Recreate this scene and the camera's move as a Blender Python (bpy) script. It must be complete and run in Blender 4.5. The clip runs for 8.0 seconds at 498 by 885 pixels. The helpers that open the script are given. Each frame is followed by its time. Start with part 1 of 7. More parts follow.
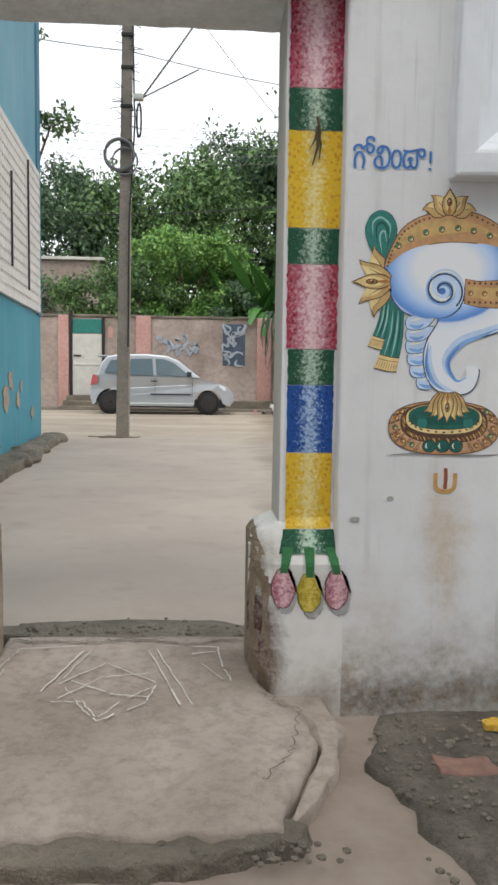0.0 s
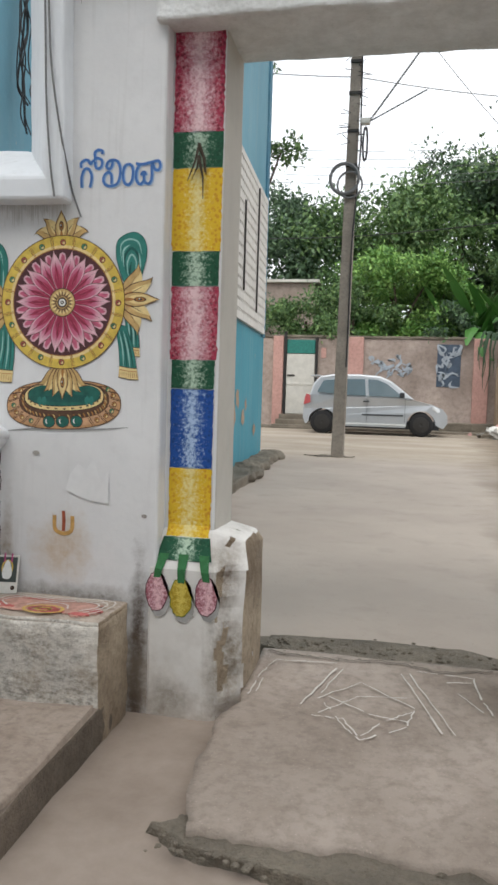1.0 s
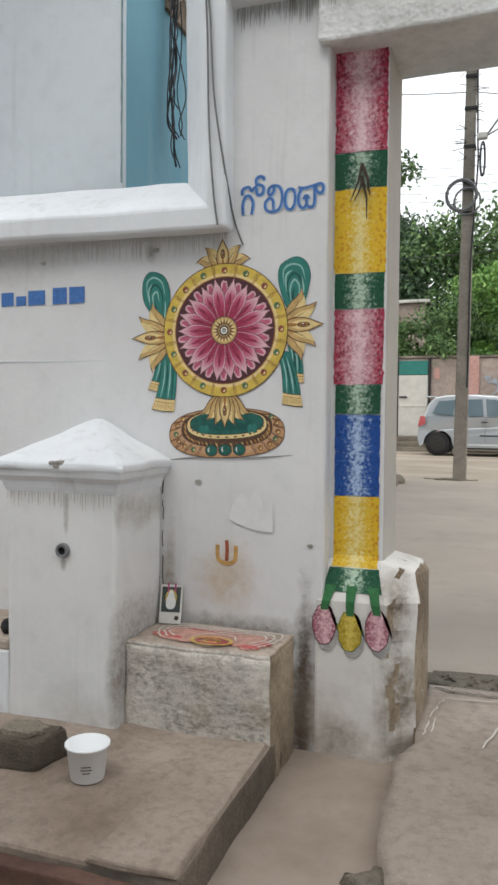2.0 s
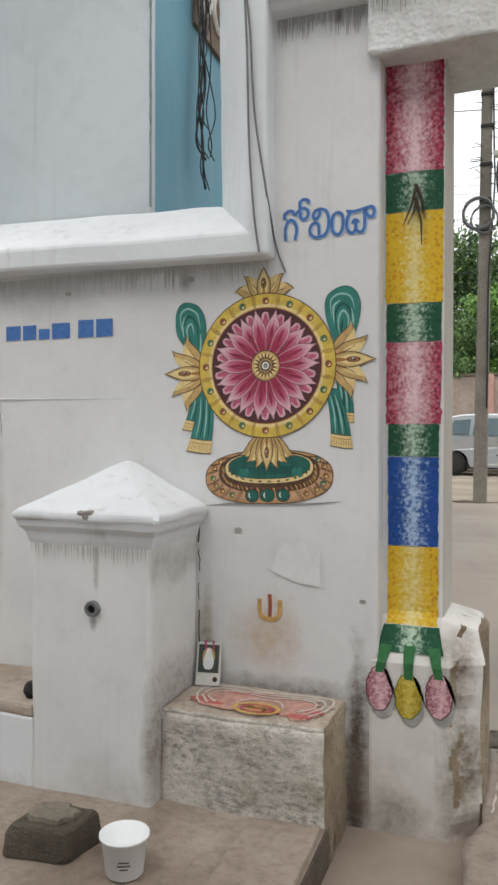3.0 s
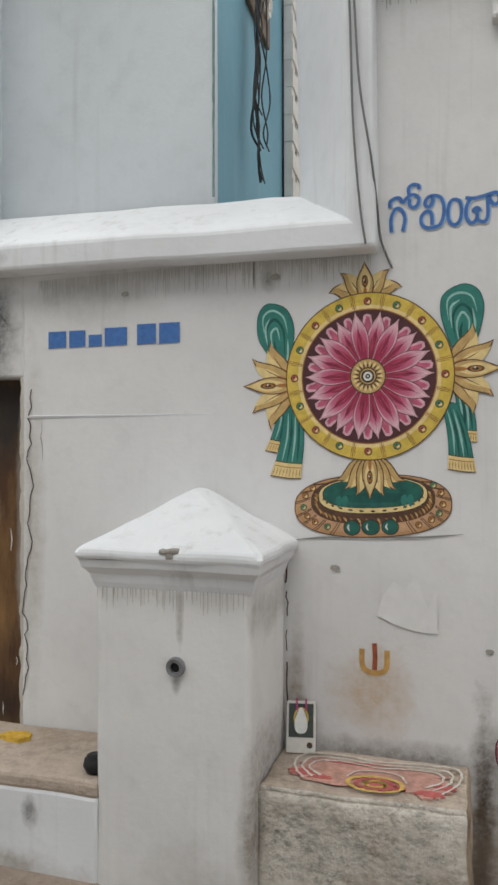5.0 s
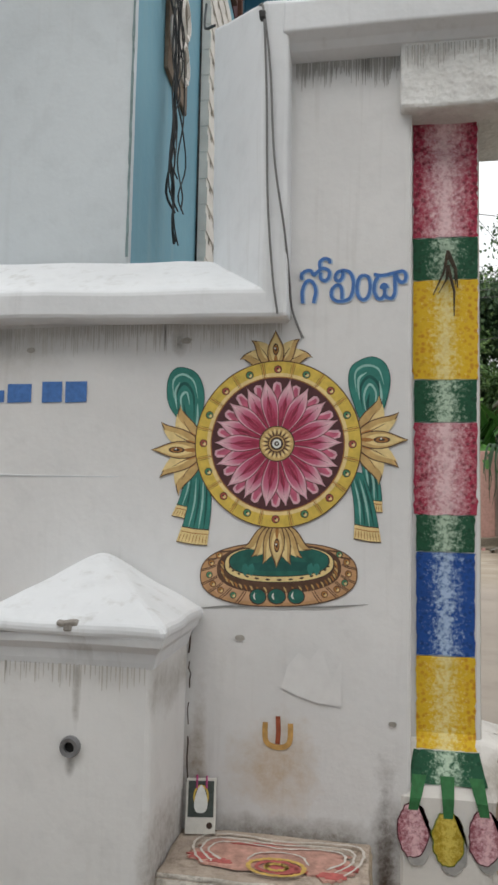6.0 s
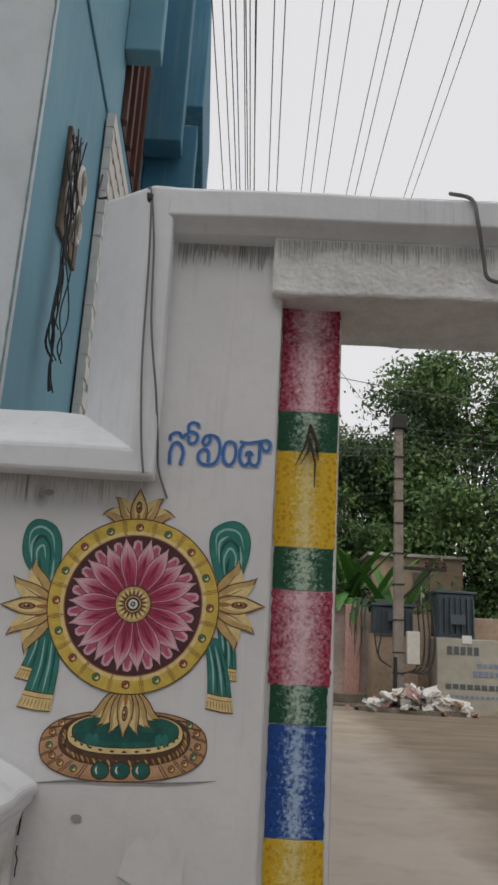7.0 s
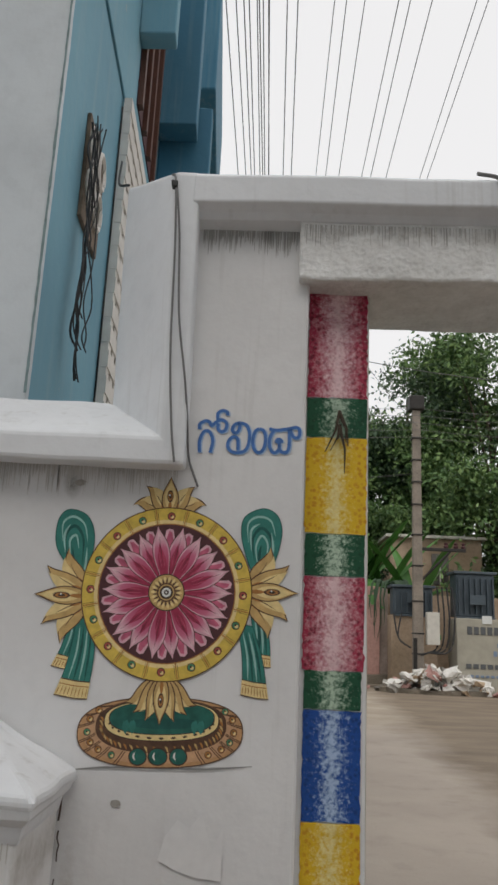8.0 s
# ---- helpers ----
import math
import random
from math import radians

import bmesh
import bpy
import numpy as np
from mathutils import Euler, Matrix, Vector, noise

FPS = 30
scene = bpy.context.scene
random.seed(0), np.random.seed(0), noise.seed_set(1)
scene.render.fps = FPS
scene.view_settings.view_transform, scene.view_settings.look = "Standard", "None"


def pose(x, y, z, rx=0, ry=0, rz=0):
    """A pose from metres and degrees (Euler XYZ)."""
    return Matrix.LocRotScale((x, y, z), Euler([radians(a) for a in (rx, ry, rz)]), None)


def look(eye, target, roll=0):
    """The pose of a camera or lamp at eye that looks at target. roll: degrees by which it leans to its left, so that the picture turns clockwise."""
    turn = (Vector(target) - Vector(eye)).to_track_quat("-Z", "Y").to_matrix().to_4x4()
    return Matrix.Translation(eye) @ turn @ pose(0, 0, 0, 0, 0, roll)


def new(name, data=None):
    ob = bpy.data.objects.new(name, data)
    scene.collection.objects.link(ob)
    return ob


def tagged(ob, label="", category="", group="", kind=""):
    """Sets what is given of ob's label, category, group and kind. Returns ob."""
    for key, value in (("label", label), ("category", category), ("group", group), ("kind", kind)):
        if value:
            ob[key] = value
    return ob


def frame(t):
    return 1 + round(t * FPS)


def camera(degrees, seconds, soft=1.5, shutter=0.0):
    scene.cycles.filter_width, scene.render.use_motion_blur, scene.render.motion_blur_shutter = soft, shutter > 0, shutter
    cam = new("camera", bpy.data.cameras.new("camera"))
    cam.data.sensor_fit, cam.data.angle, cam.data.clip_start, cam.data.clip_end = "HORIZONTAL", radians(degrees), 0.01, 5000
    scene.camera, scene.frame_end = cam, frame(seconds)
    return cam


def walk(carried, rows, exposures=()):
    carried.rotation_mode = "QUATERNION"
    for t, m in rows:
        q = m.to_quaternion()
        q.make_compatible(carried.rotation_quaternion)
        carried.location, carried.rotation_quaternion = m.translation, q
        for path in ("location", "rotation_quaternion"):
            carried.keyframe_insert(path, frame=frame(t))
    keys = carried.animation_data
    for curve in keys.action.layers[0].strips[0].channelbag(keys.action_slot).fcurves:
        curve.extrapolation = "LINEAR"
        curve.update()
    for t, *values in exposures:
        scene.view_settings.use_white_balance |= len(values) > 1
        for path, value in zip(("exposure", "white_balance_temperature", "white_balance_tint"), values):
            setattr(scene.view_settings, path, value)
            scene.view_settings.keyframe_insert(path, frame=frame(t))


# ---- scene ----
cam = camera(35.9, 8.0, soft=2.8)
PATH = [
    (0, (-0.158, -2.479, 1.034), (-0.042, -0.49, 0.864), 0.8),
    (0.3, (-0.192, -2.5, 1.036), (-0.274, -0.509, 0.87), 1.0),
    (0.5, (-0.241, -2.508, 1.032), (-0.429, -0.522, 0.894), 1.6),
    (1, (-0.371, -2.514, 1.036), (-0.775, -0.559, 0.906), 1.7),
    (1.5, (-0.506, -2.527, 1.037), (-1.02, -0.597, 0.923), 0.8),
    (2, (-0.592, -2.496, 1.039), (-1.258, -0.612, 0.966), 0.5),
    (2.2, (-0.629, -2.454, 1.042), (-1.31, -0.573, 1.012), -0.1),
    (3.5, (-0.899, -2.299, 1.149), (-1.589, -0.422, 1.121), 0.2),
    (4, (-1.057, -2.269, 1.146), (-1.748, -0.393, 1.12), -0.6),
    (4.2, (-1.104, -2.217, 1.124), (-1.836, -0.357, 1.113), -0.9),
    (5.5, (-1.304, -2.103, 1.123), (-1.754, -0.155, 1.178), 0.5),
    (6, (-1.281, -2.091, 1.165), (-1.624, -0.127, 1.322), 1.1),
    (6.5, (-1.255, -2.094, 1.216), (-1.4, -0.146, 1.643), 2.3),
    (7, (-1.246, -2.103, 1.216), (-1.279, -0.175, 1.747), 3.2),
    (7.5, (-1.232, -2.113, 1.232), (-1.274, -0.183, 1.754), 3.4),
    (8, (-1.287, -2.104, 1.226), (-1.358, -0.165, 1.713), 2.6),
]
walk(cam, [(t, look(eye, target, roll)) for t, eye, target, roll in PATH],
     exposures=[(0, 0.31, 6500, 10), (2.2, 0.29, 6550, 10), (3.5, 0.23, 6750, 10), (4.2, 0.19, 6750, 10), (5.7, 0.16, 6750, 10),
                (6.3, 0.05, 6750, 11), (6.5, -0.09, 6750, 12), (6.9, -0.47, 6750, 13), (7.5, -0.43, 6750, 13), (8, -0.29, 6800, 12)])

# ---------------------------------------------------------------- light
world = bpy.data.worlds.new("overcast_sky")
scene.world = world
world.use_nodes = True
wn, wl = world.node_tree.nodes, world.node_tree.links
wn.clear()
sky = wn.new("ShaderNodeTexSky")
sky.sky_type, sky.sun_disc = "NISHITA", False
sky.sun_elevation, sky.sun_rotation = radians(58), radians(150)
sky.air_density, sky.dust_density = 1.0, 4.0
soft_sky = wn.new("ShaderNodeHueSaturation")
soft_sky.inputs["Saturation"].default_value = 0.22
cloud = wn.new("ShaderNodeMixRGB")
cloud.inputs[0].default_value = 0.72
cloud.inputs[2].default_value = (8.6, 8.9, 9.2, 1)
back = wn.new("ShaderNodeBackground")
back.inputs[1].default_value = 0.15
wout = wn.new("ShaderNodeOutputWorld")
wl.new(sky.outputs[0], soft_sky.inputs["Color"])
wl.new(soft_sky.outputs[0], cloud.inputs[1])
wl.new(cloud.outputs[0], back.inputs[0])
wl.new(back.outputs[0], wout.inputs[0])

sun_data = bpy.data.lights.new("sun", "SUN")
sun_data.energy, sun_data.angle, sun_data.color = 0.7, radians(25), (1.0, 0.97, 0.92)
sun = new("sun", sun_data)
sun.matrix_world = look((-2, -6, 12), (0, 2, 0))

# ---------------------------------------------------------------- materials
def rgb(h):
    """Linear colour from an sRGB hex string."""
    c = [int(h[i:i + 2], 16) / 255 for i in (0, 2, 4)]
    return tuple(v / 12.92 if v < 0.04045 else ((v + 0.055) / 1.055) ** 2.4 for v in c)


class Nodes:
    def __init__(self, name):
        self.m = bpy.data.materials.new(name)
        self.m.use_nodes = True
        self.t = self.m.node_tree
        self.b = self.t.nodes["Principled BSDF"]
        self.pos = self.t.nodes.new("ShaderNodeNewGeometry").outputs["Position"]

    def node(self, kind, **ins):
        n = self.t.nodes.new(kind)
        for k, v in ins.items():
            self.put(n.inputs[k.replace("_", " ")], v)
        return n

    def put(self, socket, v):
        if isinstance(v, bpy.types.NodeSocket):
            self.t.links.new(v, socket)
        elif isinstance(v, tuple) and len(v) == 3 and socket.type == "RGBA":
            socket.default_value = (*v, 1)
        else:
            socket.default_value = v

    def stretch(self, sx=1, sy=1, sz=1, vec=None):
        n = self.t.nodes.new("ShaderNodeMapping")
        self.put(n.inputs["Vector"], vec or self.pos)
        n.inputs["Scale"].default_value = (sx, sy, sz)
        return n.outputs[0]

    def noise(self, scale, detail=4.0, rough=0.6, vec=None, distort=0.0):
        n = self.node("ShaderNodeTexNoise", Scale=scale, Detail=detail, Roughness=rough, Distortion=distort)
        self.put(n.inputs["Vector"], vec or self.pos)
        return n.outputs["Fac"]

    def voronoi(self, scale, out="Distance", feature="F1", vec=None):
        n = self.node("ShaderNodeTexVoronoi", Scale=scale)
        n.feature = feature
        self.put(n.inputs["Vector"], vec or self.pos)
        return n.outputs[out]

    def ramp(self, fac, *stops):
        n = self.t.nodes.new("ShaderNodeValToRGB")
        self.put(n.inputs[0], fac)
        e = n.color_ramp.elements
        while len(e) < len(stops):
            e.new(0.5)
        for i, (p, c) in enumerate(stops):
            e[i].position = p
            e[i].color = (*c, 1) if isinstance(c, tuple) else (c, c, c, 1)
        return n.outputs[0]

    def mix(self, fac, a, b, how="MIX"):
        n = self.t.nodes.new("ShaderNodeMixRGB")
        n.blend_type = how
        for i, v in enumerate((fac, a, b)):
            self.put(n.inputs[i], v)
        return n.outputs[0]

    def math(self, op, a, b=0.0, clamp=False):
        n = self.t.nodes.new("ShaderNodeMath")
        n.operation, n.use_clamp = op, clamp
        self.put(n.inputs[0], a)
        self.put(n.inputs[1], b)
        return n.outputs[0]

    def axis(self, i):
        n = self.node("ShaderNodeSeparateXYZ")
        self.put(n.inputs[0], self.pos)
        return n.outputs[i]

    def away(self, c, sx=1.0, sz=1.0):
        """Distance from the point c in the wall's plane."""
        n = self.t.nodes.new("ShaderNodeVectorMath")
        n.operation = "SUBTRACT"
        self.put(n.inputs[0], self.pos)
        n.inputs[1].default_value = c
        v = self.stretch(sx, 0, sz, n.outputs[0])
        d = self.t.nodes.new("ShaderNodeVectorMath")
        d.operation = "LENGTH"
        self.put(d.inputs[0], v)
        return d.outputs["Value"]

    def bump(self, height, strength=0.3, distance=0.01):
        n = self.node("ShaderNodeBump", Strength=strength, Distance=distance)
        self.put(n.inputs["Height"], height)
        self.put(self.b.inputs["Normal"], n.outputs[0])

    def done(self, color, rough=0.8, metal=0.0):
        self.put(self.b.inputs["Base Color"], color)
        self.put(self.b.inputs["Roughness"], rough)
        self.put(self.b.inputs["Metallic"], metal)
        return self.m


def paint(name, color, rough=0.75, vary=0.18, scale=30.0, bump=0.15, metal=0.0):
    n = Nodes(name)
    dark = tuple(c * (1 - vary) for c in color)
    light = tuple(min(1, c * (1 + vary * 0.7)) for c in color)
    c = n.mix(n.ramp(n.noise(scale), (0.3, 0.0), (0.7, 1.0)), dark, light)
    c = n.mix(n.math("MULTIPLY", n.ramp(n.noise(scale * 0.13, 3), (0.45, 0.0), (0.75, 1.0)), vary), c, tuple(c0 * 0.55 for c0 in color))
    if bump:
        n.bump(n.noise(scale * 3, 3), bump, 0.004)
    return n.done(c, rough, metal)


def whitewash(name, base, dirt=1.0, streaks=1.0, foot=0.55, spots=()):
    """Limewashed plaster with drip streaks, grey bloom and splash dirt in patches near the paving."""
    n = Nodes(name)
    dim = tuple(b * 0.86 for b in base)
    c = n.mix(n.ramp(n.noise(1.7, 5), (0.35, 0.0), (0.7, 1.0)), base, dim)
    c = n.mix(n.math("MULTIPLY", n.ramp(n.noise(14, 5), (0.5, 0.0), (0.8, 1.0)), 0.3), c, tuple(b * 0.7 for b in base))
    run = n.ramp(n.noise(1.0, 3, 0.6, n.stretch(22, 22, 0.9)), (0.56, 0.0), (0.74, 1.0))
    patch = n.ramp(n.noise(1.3, 2), (0.45, 0.0), (0.65, 1.0))
    c = n.mix(n.math("MULTIPLY", n.math("MULTIPLY", run, patch), 0.45 * streaks), c, rgb("8f8a80"))
    z = n.axis(2)
    wob = n.math("ADD", z, n.math("MULTIPLY", n.noise(5, 5), -0.75))
    low = n.ramp(n.math("ADD", n.math("MULTIPLY", wob, -1.9), foot - 0.55, True), (0.2, 0.0), (0.8, 1.0))
    grime = n.mix(n.noise(9, 5), rgb("6b5742"), rgb("a08a6c"))
    c = n.mix(n.math("MULTIPLY", low, n.math("MULTIPLY", n.ramp(n.noise(26, 6, 0.7), (0.36, 0.35), (0.62, 1.0)), 0.75 * dirt)), c, grime)
    chip = n.ramp(n.noise(11, 6, 0.75), (0.715, 0.0), (0.735, 1.0))
    c = n.mix(n.math("MULTIPLY", chip, 0.5 * dirt), c, rgb("a59c8e"))
    # single stains, each with its own ragged outline
    for i, (sx, sz, rx, rz, tone, force) in enumerate(spots):
        d = n.away((sx, 0, sz), 1 / rx, 1 / rz)
        d = n.math("ADD", d, n.math("MULTIPLY", n.math("SUBTRACT", n.noise(7 + i % 3, 6, 0.72), 0.5), 1.5))
        m = n.math("MULTIPLY", n.ramp(d, (0.25, 1.0), (1.0, 0.0)), n.ramp(n.noise(34, 6, 0.75), (0.3, 0.35), (0.65, 1.0)))
        c = n.mix(n.math("MULTIPLY", m, force), c, rgb(tone))
    h = n.math("ADD", n.noise(3.5, 4), n.math("MULTIPLY", n.noise(60, 5), 0.35))
    n.bump(h, 0.22, 0.010)
    return n.done(c, 0.9)


WHITE = whitewash("limewashed_plaster", rgb("dddddd"), spots=(
    (-1.50, 0.29, 0.32, 0.06, "5d4f40", 0.85), (-1.265, 0.16, 0.05, 0.36, "4a3a2d", 1.0), (-1.272, 0.10, 0.028, 0.34, "3f3126", 1.0), (-1.285, 0.0, 0.05, 0.2, "4a3a2d", 1.0), (-1.77, 0.42, 0.03, 0.30, "8a7a66", 0.7), (-1.56, 0.47, 0.14, 0.14, "b08f5c", 0.65), (-1.35, 0.06, 0.35, 0.14, "7d7263", 0.7),
    (0.64, 0.50, 0.11, 0.30, "b08f5c", 0.6), (0.50, -0.04, 0.45, 0.10, "5d4f40", 0.95), (1.0, -0.02, 0.4, 0.12, "5d4f40", 0.95), (0.42, 0.25, 0.14, 0.2, "c0b7a8", 0.5),
    (-2.45, 1.58, 0.3, 0.12, "b0aea8", 0.5), (-1.85, 1.62, 0.03, 0.05, "7c7973", 0.9), (-2.15, 0.10, 0.35, 0.14, "8f8474", 0.7), (-2.62, 0.9, 0.05, 0.6, "a59d90", 0.6), (-2.0, 0.60, 0.035, 0.09, "77736d", 0.6), (-1.79, 0.38, 0.05, 0.22, "8a7d6c", 0.6)))
BLOCKMAT = whitewash("worn_block_plaster", rgb("dedbd6"), 0.7, 0.8, 0.38, spots=(
    (-0.96, 0.10, 0.09, 0.22, "66563f", 0.9), (-0.97, 0.38, 0.06, 0.16, "6b5a48", 0.9), (-1.15, -0.04, 0.12, 0.10, "7d7263", 0.7), (-1.0, 0.47, 0.10, 0.05, "8f8779", 0.7),
    (0.04, 0.05, 0.10, 0.20, "66513d", 0.95), (0.03, 0.12, 0.10, 0.24, "4f3020", 1.0), (0.02, 0.24, 0.09, 0.13, "431d14", 1.0), (0.03, 0.42, 0.03, 0.12, "5d4a3a", 0.8), (0.22, -0.04, 0.12, 0.10, "7d7263", 0.7), (0.06, 0.45, 0.06, 0.08, "8f8779", 0.7)))
WHITE2 = whitewash("grey_white_plaster", rgb("ccd3d7"), 0.6, 0.35, 0.2)
LEDGE = whitewash("weathered_white_ledge", rgb("dfe2e5"), 0.8, 1.0, 0.1, spots=((-2.86, 1.72, 0.20, 0.05, "55534f", 0.9), (-2.42, 0.17, 0.03, 0.06, "3f3a34", 0.9), (-2.5, 0.02, 0.3, 0.06, "8f8474", 0.7)))


def rough_render():
    n = Nodes("rough_white_render")
    c = n.mix(n.ramp(n.noise(9, 6, 0.7), (0.35, 0.0), (0.7, 1.0)), rgb("e6e7e6"), rgb("c9c9c6"))
    c = n.mix(n.math("MULTIPLY", n.ramp(n.voronoi(38), (0.0, 1.0), (0.2, 0.0)), 0.3), c, rgb("a19d96"))
    n.bump(n.math("ADD", n.noise(22, 6, 0.75), n.math("MULTIPLY", n.voronoi(55), 0.5)), 0.6, 0.012)
    return n.done(c, 0.92)


RENDER = rough_render()


def rough_concrete(name, a, b, scale=6.0, bump=0.8, dist=0.012):
    n = Nodes(name)
    c = n.mix(n.ramp(n.noise(scale * 0.3, 5), (0.35, 0.0), (0.65, 1.0)), a, b)
    c = n.mix(n.math("MULTIPLY", n.ramp(n.noise(scale * 6, 6, 0.7), (0.45, 0.0), (0.7, 1.0)), 0.45), c, tuple(v * 0.5 for v in a))
    c = n.mix(n.math("MULTIPLY", n.ramp(n.voronoi(scale * 14), (0.0, 1.0), (0.16, 0.0)), 0.35), c, tuple(min(1, v * 1.7) for v in b))
    n.bump(n.math("ADD", n.noise(scale * 2, 6, 0.7), n.math("MULTIPLY", n.noise(scale * 16, 4), 0.5)), bump, dist)
    return n.done(c, 0.93)


SLAB = rough_concrete("worn_concrete", rgb("83766a"), rgb("aa9d92"), 4, 0.6, 0.010)
EARTH = rough_concrete("dark_gravelly_earth", rgb("544d43"), rgb("8a8174"), 9, 1.0, 0.02)
RUBBLE = rough_concrete("rubble_masonry", rgb("6f675b"), rgb("8f8576"), 7, 1.0, 0.02)
PLATFORM = rough_concrete("stained_platform_concrete", rgb("78685a"), rgb("a4968a"), 5, 0.5, 0.008)
MOSSY = rough_concrete("mossy_dark_stone", rgb("4a4338"), rgb("756a5b"), 10, 1.0, 0.012)


def street():
    n = Nodes("dusty_street_concrete")
    c = n.mix(n.ramp(n.noise(0.5, 5), (0.35, 0.0), (0.65, 1.0)), rgb("a2968b"), rgb("b2a69a"))
    y = n.axis(1)
    far = n.ramp(n.math("MULTIPLY", n.math("SUBTRACT", n.math("ADD", y, n.math("MULTIPLY", n.noise(0.6, 4), 1.5)), 10.0), 0.5, True), (0.0, 0.0), (1.0, 1.0))
    c = n.mix(far, c, n.mix(n.ramp(n.noise(1.2, 5, 0.6, n.stretch(0.3, 1, 1)), (0.35, 0.0), (0.65, 1.0)), rgb("9d8f7e"), rgb("b3a797")))
    c = n.mix(n.math("MULTIPLY", n.ramp(n.noise(3.0, 5), (0.55, 0.0), (0.75, 1.0)), 0.3), c, rgb("7b7167"))
    c = n.mix(n.math("MULTIPLY", n.ramp(n.noise(45, 4, 0.7), (0.62, 0.0), (0.72, 1.0)), 0.35), c, rgb("6a6157"))
    near = n.ramp(n.math("ADD", y, n.math("MULTIPLY", n.noise(3, 4), 0.3)), (0.25, 1.0), (0.75, 0.0))
    c = n.mix(near, c, n.mix(n.ramp(n.noise(2.2, 6, 0.65), (0.35, 0.0), (0.68, 1.0)), rgb("85776b"), rgb("a29488")))
    # darker brown tone towards the right of the lane, with a ragged border
    umber = n.math("ADD", n.math("SUBTRACT", n.axis(0), n.math("MULTIPLY", y, 0.05)), n.math("MULTIPLY", n.math("SUBTRACT", n.noise(0.8, 5, 0.65), 0.5), 1.6))
    umber = n.math("MULTIPLY", n.ramp(umber, (0.05, 0.0), (0.7, 1.0)), n.ramp(y, (0.0, 0.0), (1.0, 1.0)))
    c = n.mix(n.math("MULTIPLY", umber, 0.92), c, n.mix(n.ramp(n.noise(1.6, 5, 0.6, n.stretch(0.4, 1, 1)), (0.35, 0.0), (0.65, 1.0)), rgb("6d5f50"), rgb("897a67")))
    n.bump(n.math("ADD", n.noise(2.5, 4), n.math("MULTIPLY", n.noise(40, 4), 0.3)), 0.35, 0.012)
    return n.done(c, 0.85)


STREET = street()


def blue_wall(name, a, b):
    n = Nodes(name)
    c = n.mix(n.ramp(n.noise(0.7, 5), (0.35, 0.0), (0.65, 1.0)), a, b)
    run = n.ramp(n.noise(1.0, 4, 0.6, n.stretch(9, 9, 0.5)), (0.5, 0.0), (0.72, 1.0))
    c = n.mix(n.math("MULTIPLY", run, 0.3), c, rgb("8ea3a6"))
    c = n.mix(n.math("MULTIPLY", n.ramp(n.noise(4.5, 6, 0.7), (0.69, 0.0), (0.71, 1.0)), 0.8), c, rgb("b9a693"))
    n.bump(n.noise(12, 5), 0.3, 0.01)
    return n.done(c, 0.7)


BLUE = blue_wall("sky_blue_paint", rgb("5e91a4"), rgb("6d9fb0"))
TEAL = blue_wall("teal_blue_paint", rgb("3f8798"), rgb("4a93a4"))
BLUEDK = blue_wall("deep_blue_trim", rgb("38718a"), rgb("427d96"))
LATTICE = paint("white_lattice_paint", rgb("d5d2cc"), 0.8, 0.12, 8)
PINKWALL = rough_concrete("stained_pink_plaster", rgb("8b7c72"), rgb("c6b5aa"), 1.3, 0.3, 0.01)
PINK = rough_concrete("pink_pilaster_paint", rgb("b98e84"), rgb("cba196"), 2.5, 0.2, 0.01)
BUFF = rough_concrete("buff_plaster", rgb("93806a"), rgb("bba58f"), 1.6, 0.3, 0.01)
BARK = rough_concrete("bark", rgb("4a4034"), rgb("63574a"), 6, 1.0, 0.02)
POLE = rough_concrete("pole_concrete", rgb("7d756b"), rgb("9a9085"), 5, 0.3, 0.006)
IRON = paint("dark_iron", rgb("3a3836"), 0.6, 0.3, 40, 0.2, 0.5)
CABLE = paint("black_cable", rgb("2a2a2b"), 0.6, 0.1, 60, 0)
GREYCABLE = paint("grey_cable", rgb("6c6c6c"), 0.6, 0.1, 60, 0)
TRANSFORMER = paint("grey_enamel_steel", rgb("4d5961"), 0.5, 0.15, 12, 0.05, 0.2)
SHEET = paint("off_white_sheet_metal", rgb("c9c6bd"), 0.6, 0.12, 6)
# dark colour standing in for the unlit depth of lattice holes and windows
DARKFILL = rough_concrete("dark_opening_fill", rgb("3d3a38"), rgb("77736e"), 3, 0.5, 0.008)
PLASTIC = paint("white_plastic", rgb("e9ebec"), 0.35, 0.03, 10, 0)
BAR = paint("blue_letter_paint", rgb("4472b2"), 0.8, 0.2, 60, 0)
BAREDGE = paint("pale_blue_letter_edge", rgb("9fb9d6"), 0.85, 0.1, 60, 0)
INK = paint("dark_outline_paint", rgb("43332a"), 0.85, 0.25, 60, 0)
INKBLUE = paint("blue_outline_paint", rgb("3c4d6b"), 0.85, 0.25, 60, 0)
GOLD = paint("ochre_yellow_paint", rgb("d2b552"), 0.8, 0.2, 40, 0)
GOLD2 = paint("warm_ochre_paint", rgb("c3a26a"), 0.8, 0.25, 30, 0)
PEACH = paint("peach_ochre_paint", rgb("bb9066"), 0.8, 0.22, 25, 0)
GREENP = paint("dark_green_paint", rgb("1f5f55"), 0.8, 0.3, 30, 0)
RIBBON = paint("teal_green_paint", rgb("2f7a70"), 0.8, 0.25, 22, 0)
RIBBONHI = paint("pale_teal_paint", rgb("8fbdb5"), 0.8, 0.2, 30, 0)
MAROON = paint("maroon_brown_paint", rgb("4f2c30"), 0.8, 0.25, 40, 0)
